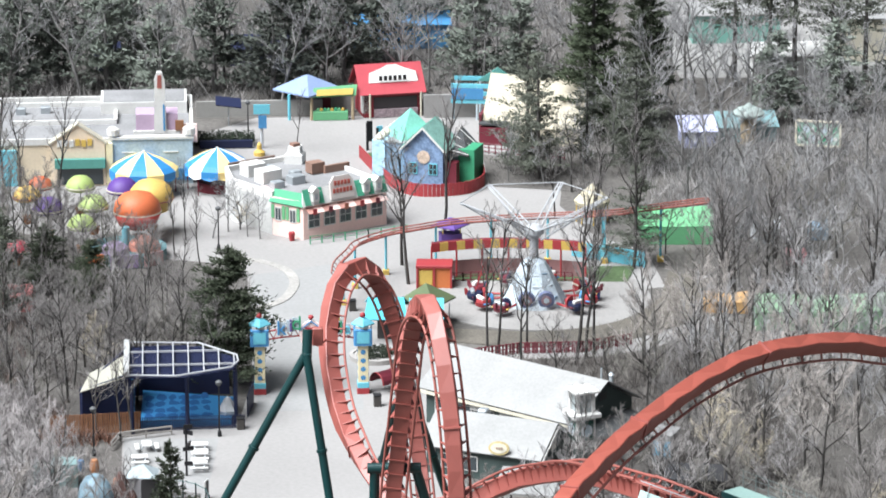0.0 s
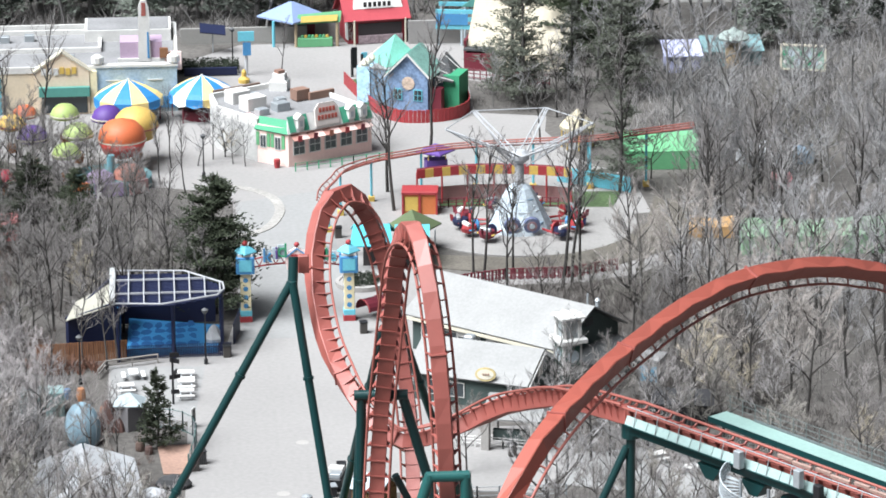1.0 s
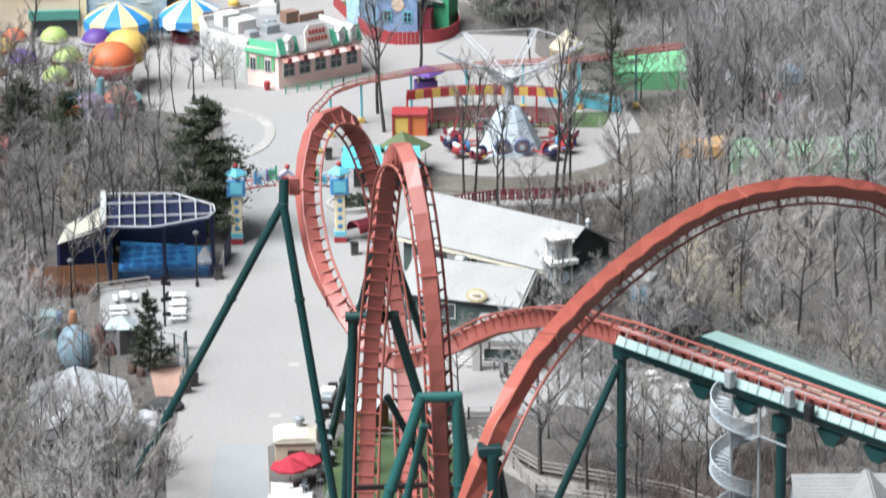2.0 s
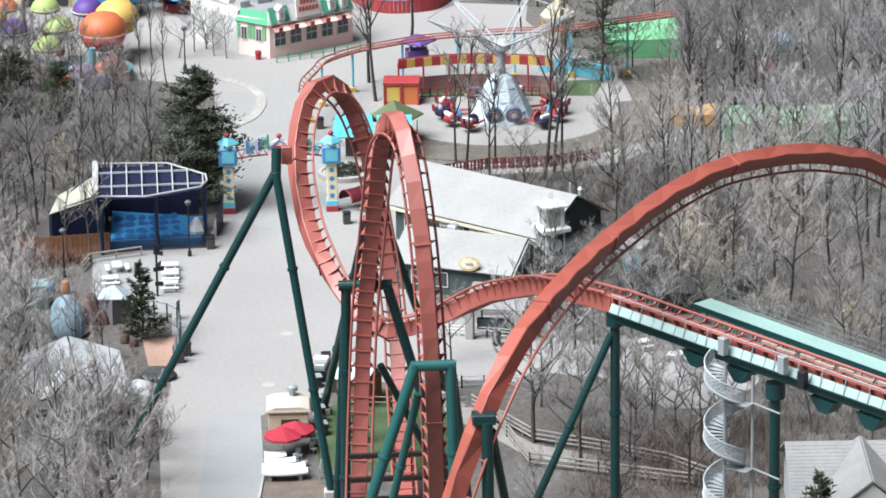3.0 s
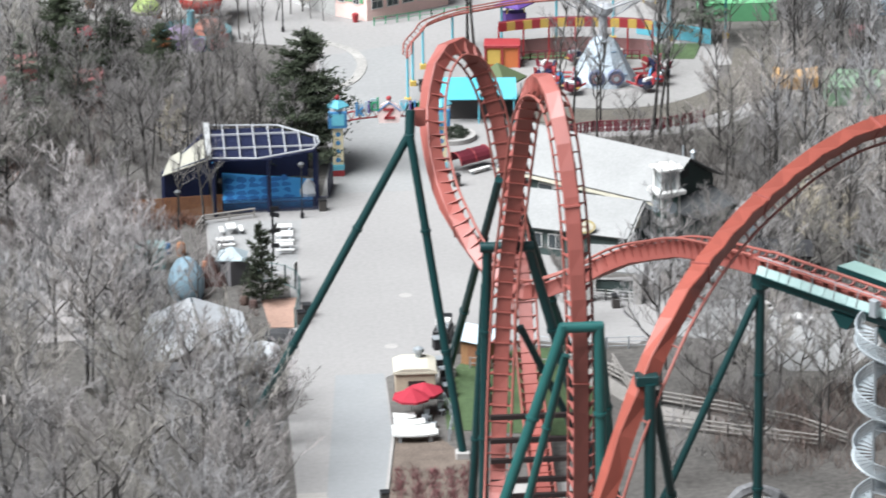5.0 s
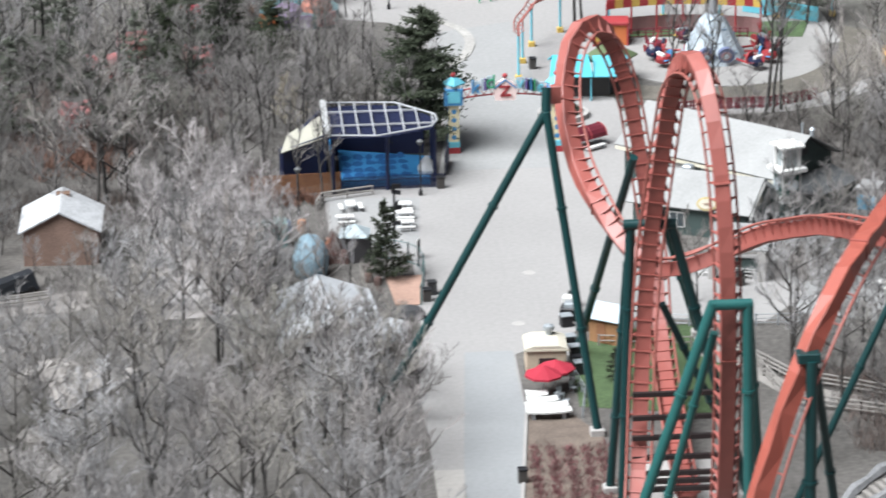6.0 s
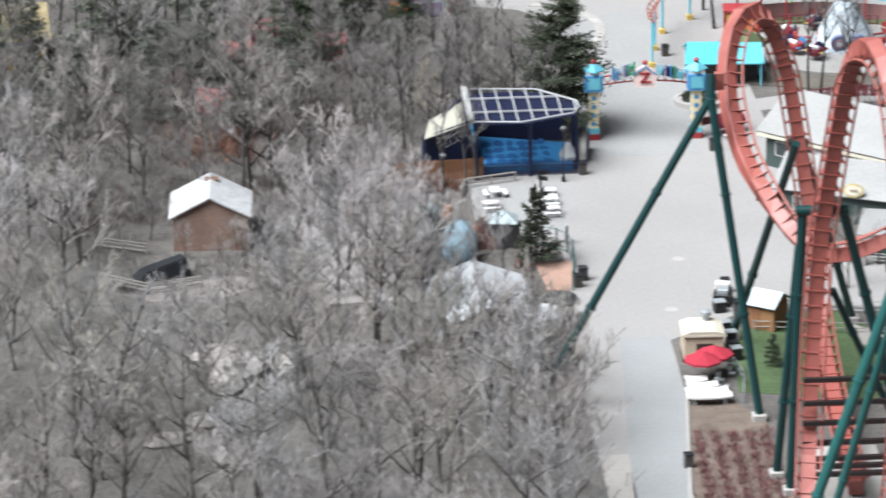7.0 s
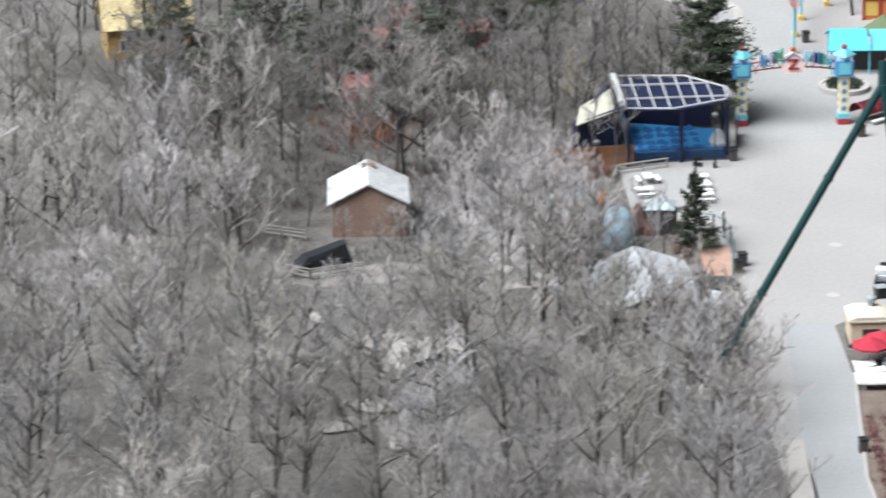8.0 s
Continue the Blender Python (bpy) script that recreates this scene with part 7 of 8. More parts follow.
for x, y, w, h, mt, nm, lb in ((51, 95, 4.2, 2.2, paint("lavender_boards", (0.42, 0.44, 0.66)), "pale_booth", "lavender booth hidden among trees"), (57.5, 97.5, 7.0, 2.0, paint("dull_teal_boards", (0.16, 0.30, 0.32)), "teal_booth", "dull teal booth row hidden among trees"), (17.0, 150, 14.0, 3.4, SKYBLUE, "blue_hoarding", "blue hoarding behind the far trees"), (-2, 142, 8, 2.4, NAVY, "navy_shed", "dark navy shed behind far trees"), (-22, 140, 3, 2.2, NAVY, "blue_stall", "small blue stall under dark pines"), (67, 130, 9, 3.0, WHITE, "white_tent_row", "white tents glimpsed through pines"), (80, 138, 10, 6.0, IVORY, "cream_hall", "cream hall glimpsed through pines"), (63, 150, 12, 4, paint("teal_hall", (0.124, 0.310, 0.260)), "teal_hall", "teal roofed hall far behind trees")):
    o = thing(nm, lb, "building", x, y, 0, 0)
    part("wall", M().box((0, 0, h / 2), (w, 4, h)), mt, o)
    part("roof", M().slab([(-w / 2 - 0.3, -2.4, h), (w / 2 + 0.3, -2.4, h), (w / 2 + 0.3, 2.4, h + 0.9), (-w / 2 - 0.3, 2.4, h + 0.9)], 0.15), mt if h < 4 else ROOFWHITE, o)
sign1 = thing("totem_sign", "small blue and yellow totem sign", "sign", -2.6, 97.0, 0)
part("post", M().tube([(0, 0, 0), (0, 0, 5.0)], 0.2, 7), TARP, sign1)
part("board", M().box((0, -0.2, 5.0), (2.0, 0.2, 1.2)), CYAN, sign1)
part("figure", M().box((0.1, -0.2, 3.4), (1.0, 0.25, 1.6)), SKYBLUE, sign1)
part("base", M().lathe((-0.4, -3.5, 0), [(0.7, 0), (0.7, 0.5), (0.3, 0.8), (0.3, 1.4), (0.1, 1.7)], 10), YELLOW, sign1)
hd = thing("clipped_hedge", "dark clipped hedge behind a navy bench", "hedge", -7.5, 99.5, 0)
mm = M()
rs = random.Random(11)
for k in range(2600):
    v = Vector((rs.uniform(-4, 4), rs.uniform(-1.8, 1.8), rs.uniform(0.2, 1.3)))
    d = Vector((rs.gauss(0, 1), rs.gauss(0, 1), rs.gauss(0.4, 1))).normalized() * 0.28
    e = Vector((rs.gauss(0, 1), rs.gauss(0, 1), rs.gauss(0, 1))).normalized() * 0.11
    mm.add([v + e, v - e, v + d, v + d * 0.3 + e.cross(d)], [(0, 1, 2), (0, 2, 3), (1, 3, 2)])
part("foliage", mm, SHRUBM, hd)
part("bench", M().box((0.5, -2.4, 0.6), (6.5, 0.5, 0.9)), NAVY, hd)
gz = thing("navy_canopy", "small navy tilted canopy on a pole", "canopy", -6.5, 108.5, 0)
part("top", M().slab([(-1.6, -1.2, 3.0), (1.6, -1.2, 2.6), (1.6, 1.2, 3.2), (-1.6, 1.2, 3.6)], 0.12), NAVY, gz)
part("pole", M().tube([(0, 0, 0), (0, 0, 3.0)], 0.08, 6), STEEL, gz)
ka = spline([(-7.5, 48.8, 0), (-5.0, 47.9, 0), (-2.9, 46.3, 0), (-1.1, 43.2, 0), (-0.5, 38.8, 0), (-1.2, 34.4, 0), (-2.6, 31.2, 0), (-5.0, 29.0, 0)], 1.0)
kn = [(ka[min(i + 1, len(ka) - 1)] - ka[max(i - 1, 0)]).normalized().cross(Vector((0, 0, 1))) for i in range(len(ka))]
kerb = single("kerb_arc", M().prism([tuple((p + q * 0.55).xy) for p, q in zip(ka, kn)][::-1] + [tuple((p - q * 0.55).xy) for p, q in zip(ka, kn)], 0.03, 0.12), paint("white_concrete", (0.285, 0.272, 0.255), 0.9, 0.25, scale=1.5), "pale curved kerb strip in the road", "kerb", kind="structure")

lamp_post(-8.6, 52.5, 5.0)
lamp_post(-4.2, 101.0, 5.0)


yh = gable_house("yellow_playhouse", "yellow gabled playhouse half hidden by trees", -66.0, 33.0, 8, 9.0, 6.0, 3.6, 2.6, paint("sun_yellow_boards", (0.384, 0.248, 0.087), 0.7, 0.35, scale=5), paint("pale_yellow_roof", (0.434, 0.341, 0.167), 0.6, 0.3, scale=4), 0.5, "house")
part("teal_band", M().box((0.5, -3.05, 2.6), (6.0, 0.12, 1.0)), paint("dull_teal", (0.087, 0.149, 0.149)), yh)
for wx in (-2.6, 2.8):
    window_on(yh, wx, -3.06, 1.6, 1.2, 1.3)
for x, y, rz in ((-40.8, 29.0, 4), (-30.4, 31.0, -8), (-37.6, 37.5, 6), (-43.5, 12.5, 10)):
    st2 = canvas_tent("red_stall", "small coral red stall glimpsed among bare trees", x, y, rz, 3.2, 2.2, 3.0, paint("coral_canvas", (0.30, 0.095, 0.095), 0.8, 0.25))
# ---- trees ----
def bare_tree(seed, h, spread, limbs=8, subs=5, lets=5, twigs=14, trunk_h=0.3, thick=1.0, tw=0.012, length=0.46):
    """Meshes of a leafless tree: trunk with upswept limbs and branches, and its crown of fine twigs."""
    rg = random.Random(seed)
    tr, cr = M(), M()

    def bend(d, k, up=0.05):
        return (d + Vector((rg.gauss(0, k), rg.gauss(0, k), rg.gauss(0, k * 0.6) + up))).normalized()

    def branch(p, d, L, r, level):
        n = (5, 5, 3, 1)[level]
        pts, rs = [p], [r]
        for i in range(n):
            d = bend(d, (0.07, 0.16, 0.16, 0.12)[level], (0.03, 0.10, 0.07, 0.06)[level])
            p = p + d * (L / n)
            pts.append(p)
            rs.append(max(r * (1 - 0.8 * (i + 1) / n), 0.010))
        if level < 3:
            (tr if level < 2 else cr).tube(pts, rs, (6, 4, 3)[level], False)
        else:
            # a fine shoot: two crossed slivers
            for e in (Vector((1, 0.3, 0)), Vector((-0.3, 1, 0.4))):
                e = e.cross(d).normalized() * r
                cr.add([pts[0] + e, pts[0] - e, pts[1]], [(0, 1, 2)])
        if level == 3:
            # twigs stand off both sides of the shoot, leaning forward and up
            side = d.cross(Vector((rg.uniform(-1, 1), rg.uniform(-1, 1), rg.uniform(-1, 1)))).normalized()
            for k in range(twigs):
                q = pts[0].lerp(pts[1], (k + rg.random()) / twigs)
                around = side * (1 if k % 2 else -1) + d.cross(side) * rg.uniform(-1.0, 1.0)
                e = (d * rg.uniform(0.5, 1.1) + around * rg.uniform(0.35, 0.8) + Vector((0, 0, rg.uniform(-0.05, 0.30)))).normalized()
                s = e.cross(Vector((rg.uniform(-1, 1), rg.uniform(-1, 1), rg.uniform(-1, 1)))).normalized() * tw
                cr.add([q + s, q - s, q + e * rg.uniform(0.45, 1.05) * (0.34 + 0.22 * L)], [(0, 1, 2)])
            return
        kids = (limbs, subs, lets)[level]
        for k in range(kids):
            w = (trunk_h + (1 - trunk_h) * (k + rg.random()) / kids) if level == 0 else 0.22 + 0.77 * (k + rg.random()) / kids
            w = min(w, 0.999)
            j = min(int(w * n), n - 1)
            q = pts[j].lerp(pts[j + 1], w * n - j)
            a = rg.uniform(0, 2 * math.pi) if level else k * 2.4 + rg.uniform(-0.4, 0.4)
            out = Vector((math.cos(a), math.sin(a), 0))
            if level == 0:
                dd = (out * spread * rg.uniform(0.75, 1.1) + Vector((0, 0, rg.uniform(0.55, 0.95)))).normalized()
                branch(q, dd, h * length * rg.uniform(0.8, 1.1) * (1.15 - 0.55 * w), r * (0.62 - 0.2 * w), 1)
            else:
                dd = (pts[j + 1] - pts[j]).normalized()
                dd = (dd * 0.95 + out * 0.72 + Vector((0, 0, rg.uniform(-0.05, 0.40)))).normalized()
                branch(q, dd, L * rg.uniform(0.38, 0.58) * (1.15 - 0.4 * w), max(r * 0.42, 0.018), level + 1)

    branch(Vector((0, 0, -0.2)), Vector((rg.gauss(0, 0.03), rg.gauss(0, 0.03), 1)).normalized(), h * 0.8, (0.013 * h + 0.02) * thick, 0)
    return tr.mesh("trunk", True), cr.mesh("twigs")


def conifer(seed, h, width, sparse=0.0, clear=0.1, pts=1.0, taper=0.75, spray=1.0):
    """Meshes of a conifer: a trunk with boughs, and needle sprays along the boughs."""
    rg = random.Random(seed)
    tr, cr = M(), M()
    tr.tube([(0, 0, -0.2), (0.05, 0, h * 0.5), (0, 0.05, h)], [0.02 * h, 0.012 * h, 0.02], 7, False)
    z = h * clear
    while z < h * 0.98:
        w = (z / h - clear) / (1 - clear)
        reach = width * (1 - w) ** taper * rg.uniform(0.7, 1.15) + 0.15
        for k in range(rg.randint(4, 6)):
            if rg.random() < sparse:
                continue
            a = rg.uniform(0, 2 * math.pi)
            R = reach * rg.uniform(0.65, 1.1)
            d = Vector((math.cos(a), math.sin(a), rg.uniform(-0.12, 0.28)))
            p = Vector((0, 0, z + rg.uniform(-0.2, 0.2)))
            tr.tube([p, p + d * R * 0.6, p + d * R + Vector((0, 0, 0.1 * R))], [0.035, 0.025, 0.01], 3, False)
            for j in range(int((8 + R * 9) * pts)):
                u = rg.uniform(0.2, 1.05)
                q = p + d * R * u + Vector((rg.gauss(0, 0.12 * R), rg.gauss(0, 0.12 * R), rg.gauss(0, 0.13) + 0.1 * R * u))
                e = (d * 0.8 + Vector((rg.gauss(0, 0.6), rg.gauss(0, 0.6), rg.gauss(0.25, 0.4)))).normalized()
                s = e.cross(Vector((rg.uniform(-1, 1), rg.uniform(-1, 1), 1))).normalized()
                t = e.cross(s)
                L, r = rg.uniform(0.35, 0.65) * spray, rg.uniform(0.06, 0.12) * spray
                cr.add([q + s * r, q - s * r * 0.5 + t * r, q - s * r * 0.5 - t * r, q + e * L], [(0, 1, 3), (1, 2, 3), (2, 0, 3)])
        z += rg.uniform(0.3, 0.5) * (1 + sparse)
    return tr.mesh("trunk", True), cr.mesh("needles")


def tree_kind(name, meshes, mats, leaf, label, group):
    ob = thing(name, label, "tree", 0, 0, -60, group=group)
    part("trunk", meshes[0], mats[0], ob)
    part(leaf, meshes[1], mats[1], ob)
    return ob


MASTERS, FAR_TREES = {}, []


def plant(kind, x, y, z=0.0, size=1.0, turn=0.0):
    """Places a tree; the first of a kind is the one that was built."""
    src, used = MASTERS[kind]
    if kind[0] in ("broad", "slim") and -29 < x < -11 and -95 < y < -54:
        # low growth keeps the view over the tent open
        size = min(size, max(0.48, (-50 - y) * 0.034))
    m = pose(x, y, z, 0, 0, turn) @ Matrix.Diagonal((size, size, size * (0.95 + 0.1 * math.sin(x * 3 + y)), 1))
    if used and kind[0] in ("broad", "slim", "light") and y > -12:
        FAR_TREES.append((kind, np.array(m)))
        return None
    if used:
        ob = copy_thing(src, pose(0, 0, 0))
    else:
        ob = src
        MASTERS[kind][1] = True
    ob.matrix_basis = m
    return ob


for i in range(6):
    shape = (14.0, 1.0, 8, 5, 5, 21, 0.22, 1.0, 0.0165, 0.50) if i % 2 else (15.0, 0.72, 9, 5, 5, 18, 0.2, 0.95, 0.0165, 0.46)
    MASTERS["broad", i] = [tree_kind("bare_tree", bare_tree(10 + i, *shape), (BARK, TWIG if i % 3 else TWIG_WARM), "crown", "leafless grey broad-crowned tree standing in the woods" if i % 3 else "leafless brown-grey tree standing in the woods", "leafless trees"), False]
for i in range(4):
    MASTERS["slim", i] = [tree_kind("bare_tree", bare_tree(40 + i, 20.0, 0.45, 10, 4, 4, 8, 0.36, 0.72, 0.0125, 0.27), (BARK, TWIG), "crown", "tall slim leafless tree with a dark trunk", "leafless trees"), False]
for i in range(2):
    MASTERS["tan", i] = [tree_kind("bare_tree", bare_tree(60 + i, 8, 0.7, 10, 5, 5, 14, 0.1, 1.0, 0.014), (BARK, TWIG_TAN), "crown", "leafless tan young tree with upswept twigs", "leafless trees"), False]
for i in range(3):
    MASTERS["blush", i] = [tree_kind("bare_tree", bare_tree(30 + i, 11.0, 0.6, 8, 4, 5, 15, 0.2, 0.85, 0.0135, 0.46), (BARK, TWIG_BLUSH), "crown", "leafless tree with pale pinkish-grey twigs", "leafless trees"), False]
for i in range(3):
    MASTERS["light", i] = [tree_kind("bare_tree", bare_tree(50 + i, 14.5, 0.75, 8, 4, 4, 9, 0.25, 1.0, 0.027), (BARK_HAZY, TWIG_PALE), "crown", "leafless grey far tree, its bark lightened for haze", "leafless trees"), False]
for i in range(2):
    MASTERS["pine", i] = [tree_kind("pine_tree", conifer(70 + i, 12.5, 4.1, 0.05, 0.1, 2.5, 0.5, 0.74), (BARK, NEEDLE), "crown", "dark green pine with dense full boughs", "conifers"), False]
for i in range(2):
    MASTERS["far_pine", i] = [tree_kind("pine_tree", conifer(72 + i, 14.5, 4.3, 0.15, 0.08, 0.5, 0.6, 1.6), (BARK_HAZY, NEEDLE_HAZY), "crown", "far pine, its bark and needles lightened for haze", "conifers"), False]
for i in range(2):
    MASTERS["thin_pine", i] = [tree_kind("pine_tree", conifer(80 + i, 16, 5.0, 0.36, 0.1, 1.3, 0.7, 0.85), (BARK, NEEDLE_GREY), "crown", "tall thin-crowned grey-green pine tree", "conifers"), False]
for i in range(2):
    MASTERS["clear_pine", i] = [tree_kind("pine_tree", conifer(85 + i, 18, 4.2, 0.35, 0.4, 0.8, 0.5), (BARK, NEEDLE_GREY), "crown", "tall grey-green pine with a bare lower trunk", "conifers"), False]
MASTERS["tall_pine", 0] = [tree_kind("pine_tree", conifer(75, 22, 4.6, 0.12, 0.08, 1.5, 0.62, 1.15), (BARK, NEEDLE), "crown", "tall dark green pine behind the square", "conifers"), False]
MASTERS["spruce", 0] = [tree_kind("spruce_tree", conifer(90, 7.6, 2.5, 0.1, 0.06, 1.5, 0.75, 0.8), (BARK, NEEDLE), "crown", "small pointed dark green spruce tree", "conifers"), False]

rg = random.Random(5)


def inside(p, poly):
    x, y = p
    c = False
    for (x1, y1), (x2, y2) in zip(poly, poly[1:] + poly[:1]):
        if (y1 > y) != (y2 > y) and x < (x2 - x1) * (y - y1) / (y2 - y1) + x1:
            c = not c
    return c


CLEAR = [(-53.5, -58, -39.5, -22.5), (-56, -47, -42, -30), (-25, -23, -6, 1.5), (-30, -35, -9, -10), (-24, -59, -15.2, -47.5), (11.5, -40, 33, -4), (35.5, -99, 60, -80), (1, -112, 15, -50), (23.5, -123, 34, -104), (20, -98, 29, -90), (30, -60, 40, -46), (-13, 45, 26, 112),
         (12, 12, 40, 56), (38, 39, 47, 50), (47, 16, 64, 22), (-34, 45, -13, 72), (-36, 80, -10, 104), (24, 88, 41, 112), (32, 60, 39, 67), (-1.5, -150, 20, -104)]


def wood(poly, gap, kinds, size=(0.85, 1.15), keep=1.0):
    xs, ys = [p[0] for p in poly], [p[1] for p in poly]
    y = min(ys)
    while y < max(ys):
        x = min(xs)
        while x < max(xs):
            px, py = x + rg.uniform(-0.45, 0.45) * gap, y + rg.uniform(-0.45, 0.45) * gap
            x += gap
            if inside((px, py), poly) and not inside((px, py), ROAD_EDGE) and not any(a < px < c and b < py < d for a, b, c, d in CLEAR) and rg.random() < keep:
                if kinds is BROAD and -38 < px < -22 and -47 < py < -15:
                    continue
                low = 0.42 if -57 < px < -40 and -72 < py < -47 else (0.7 if -27 < px < -9 and -60 < py < -35 else 1.0)
                pick, sz = rg.choice(kinds), rg.uniform(*size) * low
                if kinds is BROAD and px < -60 and -66 < py < -20 and rg.random() < 0.6:
                    # pale-twigged trees mix in at the western edge
                    pick, sz = ("blush", rg.randrange(3)), sz * 1.25
                plant(pick, px, py, 0, sz, rg.uniform(0, 360))
        y += gap * 0.9


def join_trees(name, label, items):
    """Trees joined into one mesh for each bark and twig material."""
    ob = thing(name, label, "woods", kind="stuff")
    got = {}
    for k, m in items:
        for child in MASTERS[k][0].children:
            got.setdefault((child.name.split(".")[0], child.data.materials[0]), []).append((child.data, m))
    for (nm, mt), lst in got.items():
        V, F, off = [], [], 0
        for me, m in lst:
            n = len(me.vertices)
            co = np.empty(n * 3, np.float32)
            me.vertices.foreach_get("co", co)
            co = co.reshape(-1, 3) @ m[:3, :3].T + m[:3, 3]
            li = np.empty(len(me.loops), np.int32)
            me.loops.foreach_get("vertex_index", li)
            ls = np.empty(len(me.polygons), np.int32)
            me.polygons.foreach_get("loop_total", ls)
            V.append(co)
            F.append((li + off, ls))
            off += n
        me = bpy.data.meshes.new(nm)
        co = np.concatenate(V)
        li, lt = np.concatenate([f[0] for f in F]), np.concatenate([f[1] for f in F])
        me.vertices.add(len(co))
        me.vertices.foreach_set("co", co.ravel())
        me.loops.add(len(li))
        me.loops.foreach_set("vertex_index", li)
        me.polygons.add(len(lt))
        me.polygons.foreach_set("loop_start", np.concatenate([[0], np.cumsum(lt)[:-1]]).astype(np.int32))
        me.update()
        part(nm, me, mt, ob, kind="stuff")


def far_wood(name, label, poly, gap, kinds, size=(0.85, 1.15)):
    """Distant woods on a loose grid inside poly."""
    xs, ys = [p[0] for p in poly], [p[1] for p in poly]
    items = []
    y = min(ys)
    while y < max(ys):
        x = min(xs)
        while x < max(xs):
            px, py = x + rg.uniform(-0.45, 0.45) * gap, y + rg.uniform(-0.45, 0.45) * gap
            x += gap
            if inside((px, py), poly) and not inside((px, py), ROAD_EDGE) and not any(a < px < c and b < py < d for a, b, c, d in CLEAR) and (not (50 < px < 92 and 70 < py < 136) or rg.random() < (0.75 if py > 100 else 0.3)):
                k, sc = rg.choice(kinds), rg.uniform(*size)
                items.append((k, np.array(pose(px, py, 0, 0, 0, rg.uniform(0, 360)) @ Matrix.Diagonal((sc, sc, sc, 1)))))
        y += gap * 0.9
    join_trees(name, label, items)


BROAD = [("broad", i) for i in range(6)]
SLIM = [("slim", i) for i in range(4)]
# woods west of the midway
for i, (x, y, sz) in enumerate(((-25.6, -46.5, 1.0), (-27.5, -49, 1.1), (-25.6, -40.0, 0.95), (-26.8, -43.5, 1.1), (-24.8, -35.5, 0.9), (-28.5, -38, 1.1), (-30.5, -45, 1.15), (-26.5, -30.5, 0.95), (-29, -32.5, 1.05), (-28.5, -25, 0.9), (-31.2, -26.5, 1.0), (-27.6, -18.5, 0.85), (-31, -19.5, 0.95), (-32, -39, 1.1), (-27.0, -55.5, 0.95), (-13.9, -62.5, 0.55), (-13.4, -67.5, 0.62), (-14.4, -72, 0.7))):
    plant(("blush", i % 3), x, y, 0, sz, 77 * i)
wood([(-88, -118), (-15.0, -118), (-16.0, -62), (-19.5, -46), (-22, -30), (-24, -12), (-26, 0), (-86, 0)], 7.6, BROAD, (0.8, 1.15))
wood([(-40, -50), (-26, -48), (-25.5, -34), (-26, -14), (-37, -14)], 6.0, [("blush", i) for i in range(3)], (0.6, 0.85))
wood([(-70, 2), (-8.2, 2), (-8.2, 16), (-70, 16)], 7.4, BROAD + SLIM[:2], (0.62, 0.85))
wood([(-36, 17), (-8.4, 17), (-8.4, 34), (-14, 42), (-36, 44)], 7.0, BROAD[:3] + SLIM, (0.4, 0.58))
far_wood("west_woods", "grey leafless woods west of the balloon ride", [(-80, 17), (-37, 17), (-37, 48), (-80, 48)], 7.8, BROAD, (0.75, 1.0))
# trees round the swing ride and the slope east of it
wood([(17, 3), (60, 3), (62, 15), (46, 30), (40, 24), (24, 12)], 6.6, SLIM, (0.75, 1.05))
far_wood("slope_woods", "dense grey-brown leafless woods on the slope", [(36, -30), (66, -44), (70, 4), (34, 4)], 6.7, BROAD + SLIM, (0.75, 1.0))
far_wood("east_woods", "grey leafless woods behind the green shelter", [(46, 24), (66, 8), (72, 52), (47, 52)], 5.9, BROAD[:3] + [("light", i) for i in range(3)], (0.65, 0.95))
wood([(24, -78), (36, -78), (60, -72), (62, -44), (34, -32), (25, -44)], 7.0, BROAD[:4], (0.5, 0.8), 0.85)
